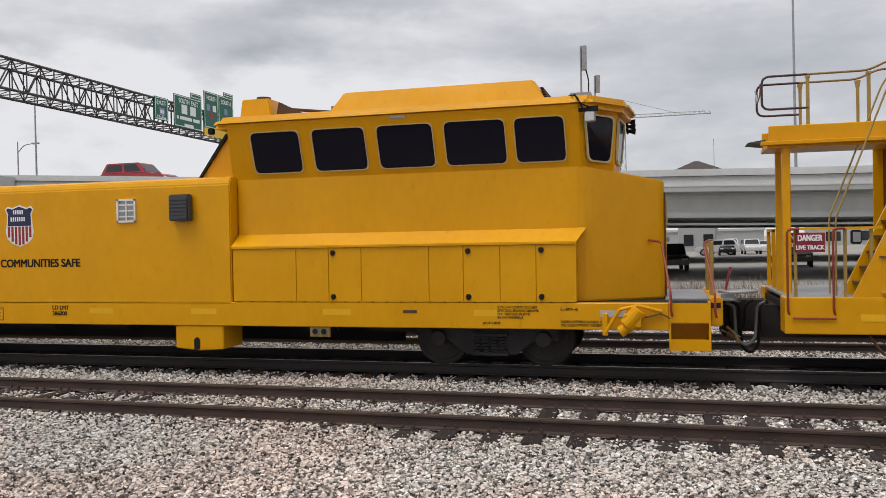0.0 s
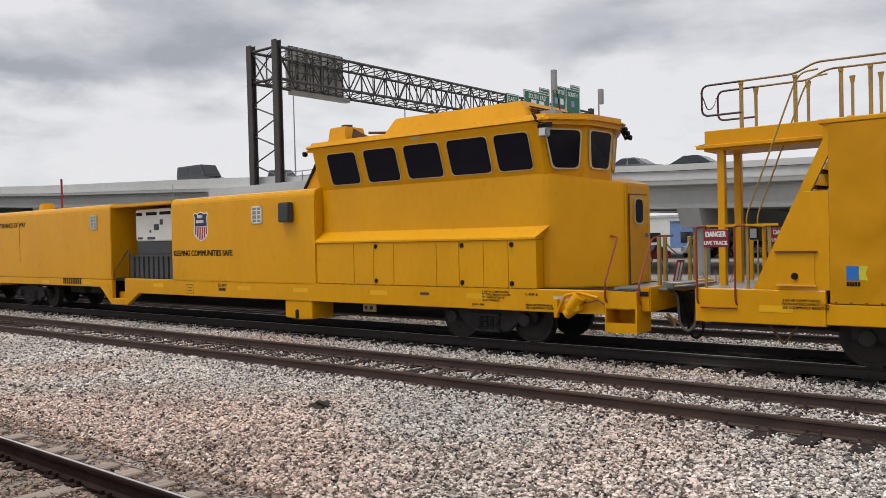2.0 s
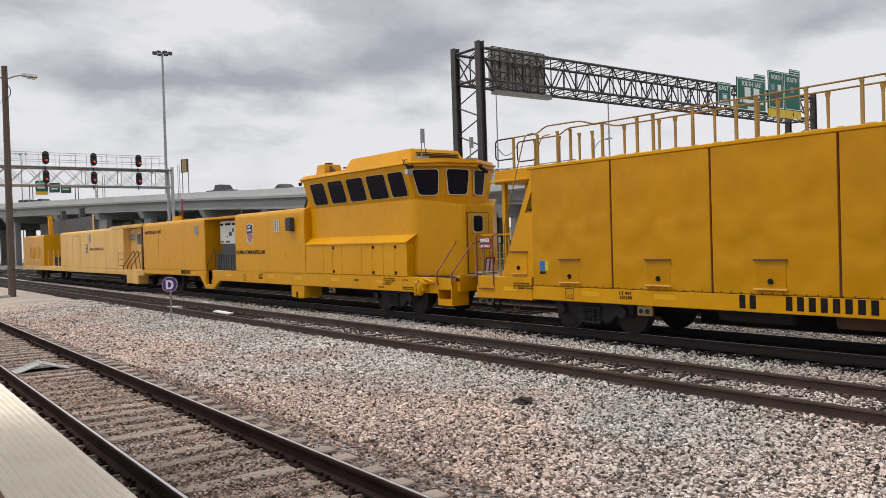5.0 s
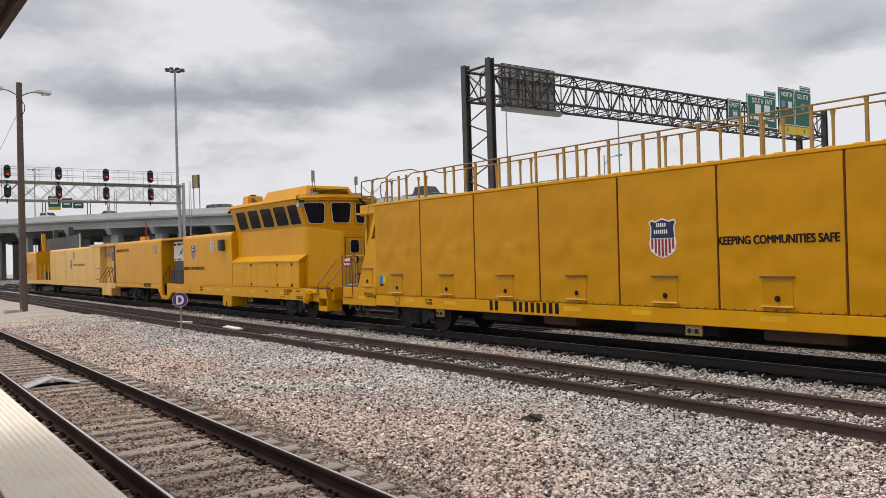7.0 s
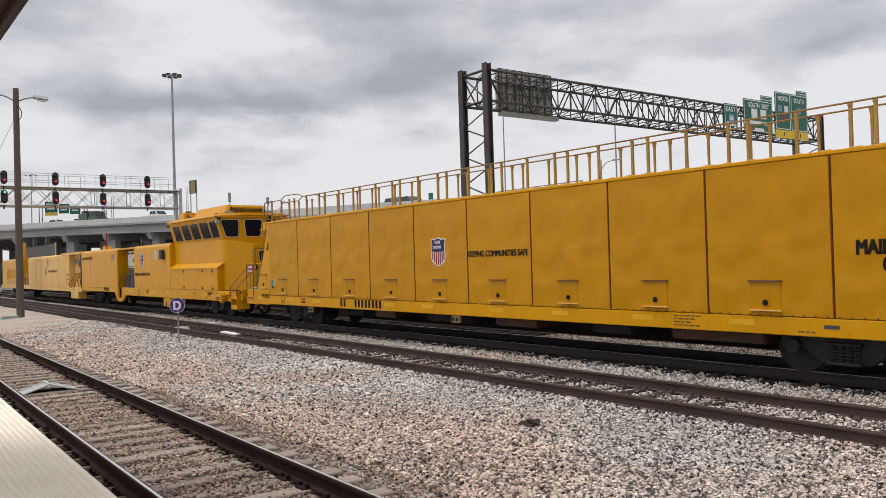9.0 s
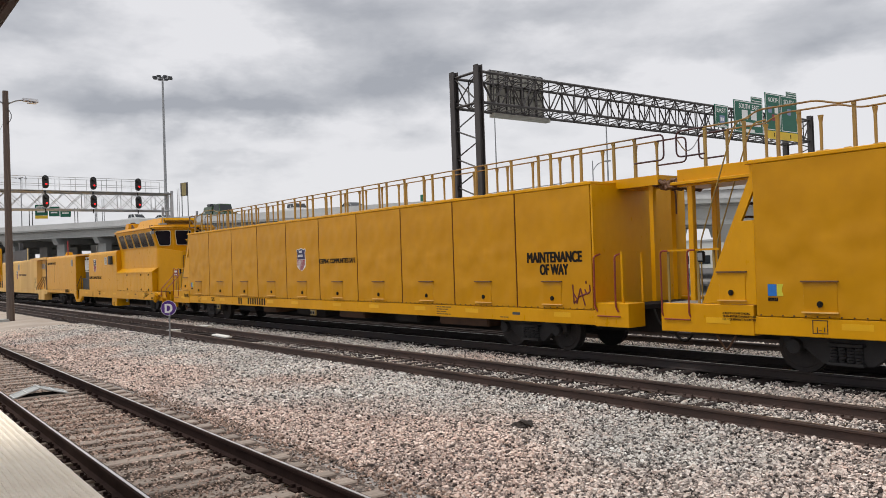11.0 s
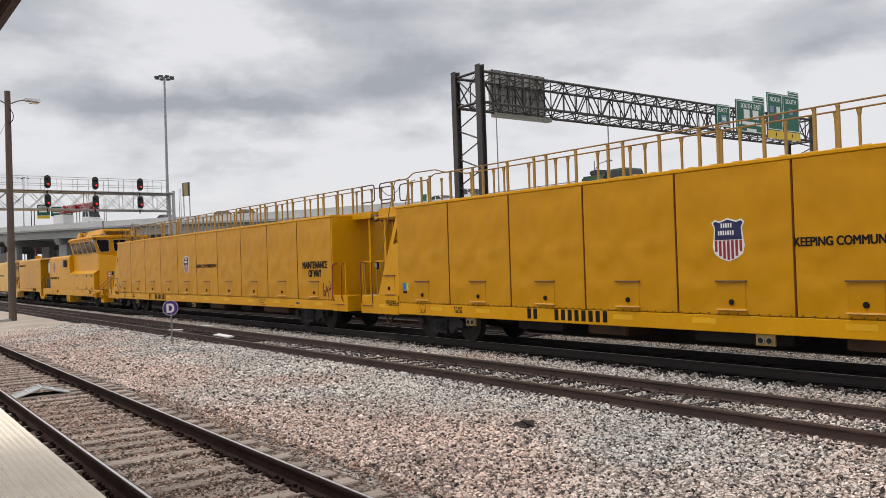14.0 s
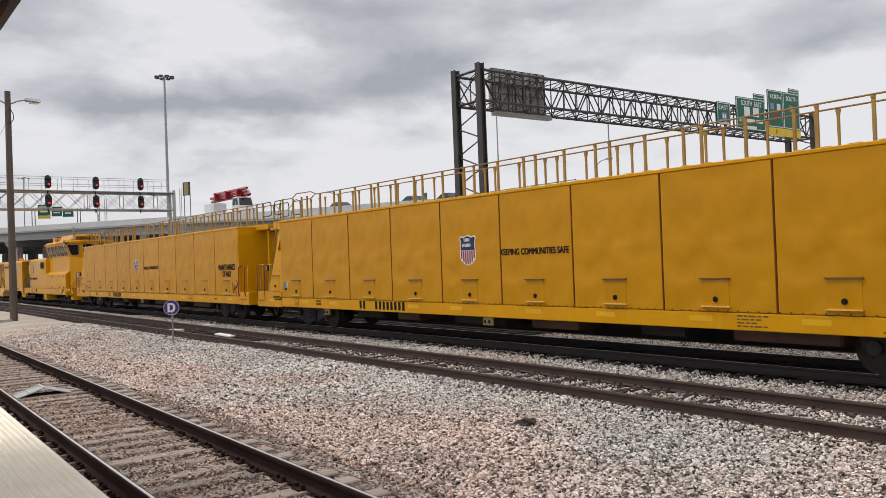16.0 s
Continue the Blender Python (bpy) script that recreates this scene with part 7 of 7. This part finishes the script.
for k, (x, y, h) in enumerate(((-22.5, 62, 5.0), (-27, 70, 6.0), (-60, 95, 7.0), (-135, 110, 8.0), (-150, 118, 8.0), (22, 95, 7.0), (-185, 90, 8))):
    tree(x, y, h, 200 + k)


# ---- vehicles ----
PAINTS = {n: mat("car_paint_" + n, c, tuple(v * 0.85 for v in c), rough=0.25, coat=0.5, scale=0.5) for n, c in (("red", (0.35, 0.01, 0.02)), ("black", (0.012, 0.012, 0.014)), ("white", (0.7, 0.7, 0.7)), ("grey", (0.16, 0.165, 0.17)), ("silver", (0.42, 0.43, 0.44)), ("green", (0.035, 0.075, 0.03)), ("blue", (0.02, 0.05, 0.16)))}


def vehicle(kind, colour, at, group):
    """A car, van, pickup or truck, 1 m above its own ground at most where its wheels are; it looks along -x."""
    m = PAINTS[colour]
    L, W, bonnet, H = {"sedan": (4.7, 1.8, 0.95, 1.45), "suv": (4.8, 1.9, 1.1, 1.8), "pickup": (5.6, 1.95, 1.15, 1.85), "van": (5.6, 2.0, 1.15, 2.3), "truck": (6.8, 2.2, 1.3, 2.4), "pump": (11.0, 2.4, 1.6, 3.0)}[kind]
    word = {"sedan": "saloon car", "suv": "sport utility car", "pickup": "pickup truck", "van": "van", "truck": "flatbed truck", "pump": "concrete pump truck"}[kind]
    v = thing(word.replace(" ", "_"), f"{colour} {word} " + ("driving along the overpass" if "overpass" in group else "standing in the car park"), word if len(word.split()) < 3 else "truck", group, at=at)
    h = L / 2
    if kind == "sedan":
        body = ((-h, 0.35), (-h, 0.7), (-h + 0.25, 0.85), (-h + 1.3, bonnet), (h - 0.9, bonnet + 0.02), (h, 0.9), (h, 0.35))
        roof = ((-h + 1.25, bonnet - 0.02), (-h + 2.1, H), (h - 1.7, H), (h - 0.75, bonnet))
    elif kind == "suv":
        body = ((-h, 0.4), (-h, 0.85), (-h + 0.2, 1.0), (-h + 1.3, bonnet), (h, bonnet), (h, 0.4))
        roof = ((-h + 1.2, bonnet - 0.02), (-h + 1.9, H), (h - 0.45, H), (h - 0.05, bonnet))
    elif kind == "pickup":
        body = ((-h, 0.45), (-h, 0.95), (-h + 0.2, 1.05), (-h + 1.4, bonnet), (h, bonnet), (h, 0.45))
        roof = ((-h + 1.3, bonnet - 0.02), (-h + 2.0, H), (-h + 3.4, H), (-h + 3.6, bonnet))
    elif kind == "van":
        body = ((-h, 0.4), (-h, 0.9), (-h + 0.9, bonnet), (h, bonnet), (h, 0.4))
        roof = ((-h + 0.8, bonnet - 0.02), (-h + 1.6, H), (h - 0.05, H), (h, bonnet))
    else:
        body = ((-h, 0.6), (-h, 1.1), (-h + 1.2, bonnet), (-h + 3.0, bonnet), (-h + 3.0, 1.0), (h, 1.0), (h, 0.6))
        roof = ((-h + 1.1, bonnet - 0.02), (-h + 1.5, H), (-h + 2.9, H), (-h + 3.0, bonnet))
    part("body", soft(prism(B(), body, -W / 2, W / 2), 0.06, 2), m, v)
    k = 0.13
    part("cabin", soft(loft(B(), [(x, (-W / 2 + (0.04 if i in (0, 3) else k)), z) for i, (x, z) in enumerate(roof)], [(x, (W / 2 - (0.04 if i in (0, 3) else k)), z) for i, (x, z) in enumerate(roof)]), 0.05, 2), m, v)
    g = B()
    (x0, z0), (x1, z1), (x2, z2), (x3, z3) = roof
    for s in (-1, 1):
        yb, yt = s * (W / 2 - 0.045), s * (W / 2 - k + 0.012)
        f = lambda x, t: (x, yb + (yt - yb) * t, 0)
        a = [Vector((x0 + (x1 - x0) * t, yb + (yt - yb) * t + s * 0.012, z0 + (z1 - z0) * t)) for t in (0.18, 0.86)]
        b = [Vector((x3 + (x2 - x3) * t, yb + (yt - yb) * t + s * 0.012, z3 + (z2 - z3) * t)) for t in (0.18, 0.86)]
        mid = 0.5
        for u0, u1 in ((0.10, 0.47), (0.53, 0.92)):
            q = [a[0].lerp(b[0], u0), a[0].lerp(b[0], u1), a[1].lerp(b[1], u1), a[1].lerp(b[1], u0)]
            loft(g, [p - Vector((0, s * 0.01, 0)) for p in q], q)
    for xa, za, xb, zb, d in ((x0, z0, x1, z1, -0.015), (x3, z3, x2, z2, 0.015)):
        q = [Vector((xa + (xb - xa) * t, y * (1 - 0.08 * t), za + (zb - za) * t)) for t, y in ((0.15, -W / 2 + 0.14), (0.15, W / 2 - 0.14), (0.88, W / 2 - 0.2), (0.88, -W / 2 + 0.2))]
        n = Vector((d, 0, 0.006))
        loft(g, q, [p + n for p in q])
    pieces("window_glass", g, car_glass, v, "dark car window")
    ws = (-h + 0.9, h - 0.95) if kind not in ("truck", "pump") else (-h + 1.0, h - 2.2, h - 1.0)
    r = 0.33 if kind == "sedan" else 0.38 if kind not in ("truck", "pump") else 0.5
    for x in ws:
        for s in (-1, 1):
            w = cyl(B(), (x, s * (W / 2 - 0.2), r), (x, s * (W / 2 + 0.015), r), r, 16)
            o = part("wheel", w, tyre, v, "black tyre")
            part("rim", cyl(B(), (x, s * (W / 2 + 0.015), r), (x, s * (W / 2 + 0.025), r), r * 0.62, 12), aluminium, o)
    for s in (-1, 1):
        part("headlight", box(-h - 0.012, -h + 0.02, s * (W / 2 - 0.3) - 0.16, s * (W / 2 - 0.3) + 0.16, 0.72, 0.84), sign_white, v)
        part("tail_light", box(h - 0.02, h + 0.012, s * (W / 2 - 0.22) - 0.1, s * (W / 2 - 0.22) + 0.1, 0.74, 0.92), red_paint, v)
    if kind == "truck":
        part("load_bed", soft(bx(B(), -h + 3.2, h, -W / 2, W / 2, 1.05, 1.3), 0.02), m, v)
        part("machine", soft(bx(B(), -h + 3.5, h - 0.8, -W / 2 + 0.2, W / 2 - 0.2, 1.3, 2.15), 0.15, 2), m, v, f"{colour} machine body on the bed")
        part("machine_cab", soft(bx(B(), -h + 4.2, -h + 5.2, -0.8, 0.8, 2.15, 2.55), 0.1), car_glass, v)
    if kind == "pump":
        bm = B()
        for k2, (a, b) in enumerate((((-5.0, 3.3), (5.4, 3.0)), ((-4.6, 3.7), (5.2, 3.45)), ((-5.2, 4.1), (3.6, 3.9)))):
            strut(bm, (a[0], 0.3 * k2 - 0.3, a[1]), (b[0], 0.3 * k2 - 0.3, b[1]), 0.32)
        for x in (-3, 0, 3):
            bx(bm, x, x + 0.3, -0.6, 0.6, 3.0, 4.1)
        part("folded_boom", bm, PAINTS["red"], v, "folded red and white pump boom")
        bs = B()
        for x in (-4.2, -1.5, 1.5, 4.2):
            bx(bs, x, x + 0.9, -0.75, -0.7, 3.1, 4.0)
        part("boom_band", bs, PAINTS["white"], v)
        part("hopper", soft(bx(B(), 2.5, 5.4, -1.0, 1.0, 1.0, 2.6), 0.1), PAINTS["white"], v)
    return v


def lantern(x, y):
    """A dark post with a lantern head."""
    l = thing("lantern_post", "black lantern post in the car park", "lamp post", "car park lanterns", at=pose(x, y, -0.26))
    part("post", cyl(B(), (0, 0, 0), (0, 0, 3.2), 0.08, 8, 0.06), signal_black, l)
    part("lantern", loft(B(), [(-0.16, -0.16, 3.2), (0.16, -0.16, 3.2), (0.16, 0.16, 3.2), (-0.16, 0.16, 3.2)], [(-0.24, -0.24, 3.65), (0.24, -0.24, 3.65), (0.24, 0.24, 3.65), (-0.24, 0.24, 3.65)]), signal_black, l, "black lantern head")
    part("cap", loft(B(), [(-0.3, -0.3, 3.65), (0.3, -0.3, 3.65), (0.3, 0.3, 3.65), (-0.3, 0.3, 3.65)], [(-0.05, -0.05, 3.85), (0.05, -0.05, 3.85), (0.05, 0.05, 3.85), (-0.05, 0.05, 3.85)]), signal_black, l)


lantern(-24.3, 70)
lantern(-21.4, 70)

# parked under and beyond the overpass
PARKED = (("suv", "black", 0.2, 58, 96), ("sedan", "black", 6.6, 100, 88), ("suv", "white", 9.6, 104, 92), ("sedan", "silver", -9.5, 96, 90), ("sedan", "black", -13.5, 76, 90), ("suv", "grey", -16.4, 76, 90), ("sedan", "red", -19.2, 77, 90), ("suv", "black", -22.0, 76, 90), ("sedan", "black", -14, 92, 90), ("sedan", "red", -18.2, 92, 90), ("suv", "grey", -24.0, 92, 90), ("sedan", "white", -28, 93, 90), ("sedan", "silver", -24.8, 77, 90), ("sedan", "black", -27.6, 76, 90), ("suv", "white", -30.5, 77, 90), ("suv", "white", 8.6, 122, 90), ("sedan", "black", 6.5, 112, 90), ("sedan", "white", 12.4, 118, 80), ("suv", "black", 8.7, 62, 84), ("pickup", "white", 14, 98, 90), ("sedan", "white", -1.5, 98, 0), ("sedan", "silver", -9.5, 99, 0), ("suv", "white", 5.5, 100, 0), ("sedan", "red", -28, 60, 90), ("suv", "black", -32, 60, 90))
for kind, colour, x, y, turn in PARKED:
    vehicle(kind, colour, pose(x, y, -0.26, 0, 0, turn), "parked cars")

# driving along the overpass: kind, colour, seconds, metres along it then, metres from the near edge, speed
TRAFFIC = (("suv", "red", 0.5, 81, 6, 26), ("sedan", "grey", 1.0, 105, 6, 22), ("van", "black", 1.5, 140, 6, 22), ("pickup", "grey", 1.5, 133, 10, 22), ("sedan", "black", 2.0, 79, 6, 23),
           ("sedan", "white", 3.5, 149, 6, 23), ("pickup", "white", 3.5, 143.5, 10, 23), ("pickup", "grey", 3.5, 175, 6, 22), ("sedan", "black", 3.5, 189, 6, 22), ("sedan", "grey", 3.5, 205, 6, 22),
           ("sedan", "black", 7.0, 174, 6, 22), ("suv", "grey", 7.0, 182, 10, 22), ("pickup", "black", 7.0, 128, 6, 22), ("pickup", "white", 8.0, 206.5, 6, 14), ("sedan", "grey", 7.5, 196, 6, 16), ("sedan", "white", 9.0, 217, 6, 12.5),
           ("pickup", "white", 12.5, 157, 6, 25), ("truck", "green", 8.5, 215, 6, 13.7), ("sedan", "black", 12.5, 199, 6, 22), ("sedan", "grey", 14.5, 161, 6, 22), ("sedan", "black", 14.5, 176, 6, 22), ("pump", "white", 15.0, 190, 6, 19.5))
ARC = [0.0]
for a, b in zip(LINE, LINE[1:]):
    ARC.append(ARC[-1] + (b - a).to_2d().length)
START = ARC[6 * 6]  # where the path passes x = 60


def on_overpass(s, off):
    """The pose of a vehicle s metres along the overpass, driving towards +x."""
    s = min(max(s + START, 0.5), ARC[-1] - 0.5)
    i = max(k for k in range(len(ARC) - 1) if ARC[k] <= s)
    u = (s - ARC[i]) / (ARC[i + 1] - ARC[i])
    p = LINE[i].lerp(LINE[i + 1], u)
    n = across(i).lerp(across(i + 1), u).normalized()
    d = LINE[i] - LINE[i + 1]
    return pose(*(p + n * off + Vector((0, 0, -0.576))), 0, 0, math.degrees(math.atan2(d.y, d.x)) + 180)


DRIVEN = []
GAIN = 1.25  # how fast the slow ones pick up speed
for kind, colour, t, s, off, speed in TRAFFIC:
    ob = vehicle(kind, colour, on_overpass(s + speed * t, off), "cars on the overpass")
    DRIVEN.append((ob, t, s, off, speed))


def motions():
    times = [i * 1.0 for i in range(17)]
    fine = [i / 8 for i in range(129)]
    for ob in WHEELS:
        m = ob.matrix_basis.translation.copy()
        walk(ob, [(t, pose(*m, 0, -math.degrees(travelled(t) / RADIUS), 0)) for t in fine])
    for ob, x, y in CARS:
        walk(ob, [(t, pose(x - travelled(t), y, -0.05 - RISE * (x - travelled(t)), 0, CLIMB, 0)) for t in times])
    for ob, t0, s, off, speed in DRIVEN:
        walk(ob, [(t, on_overpass(s - speed * (t - t0) - GAIN * max(0, t - t0) ** 2 * (speed < 15), off)) for t in times])


motions()
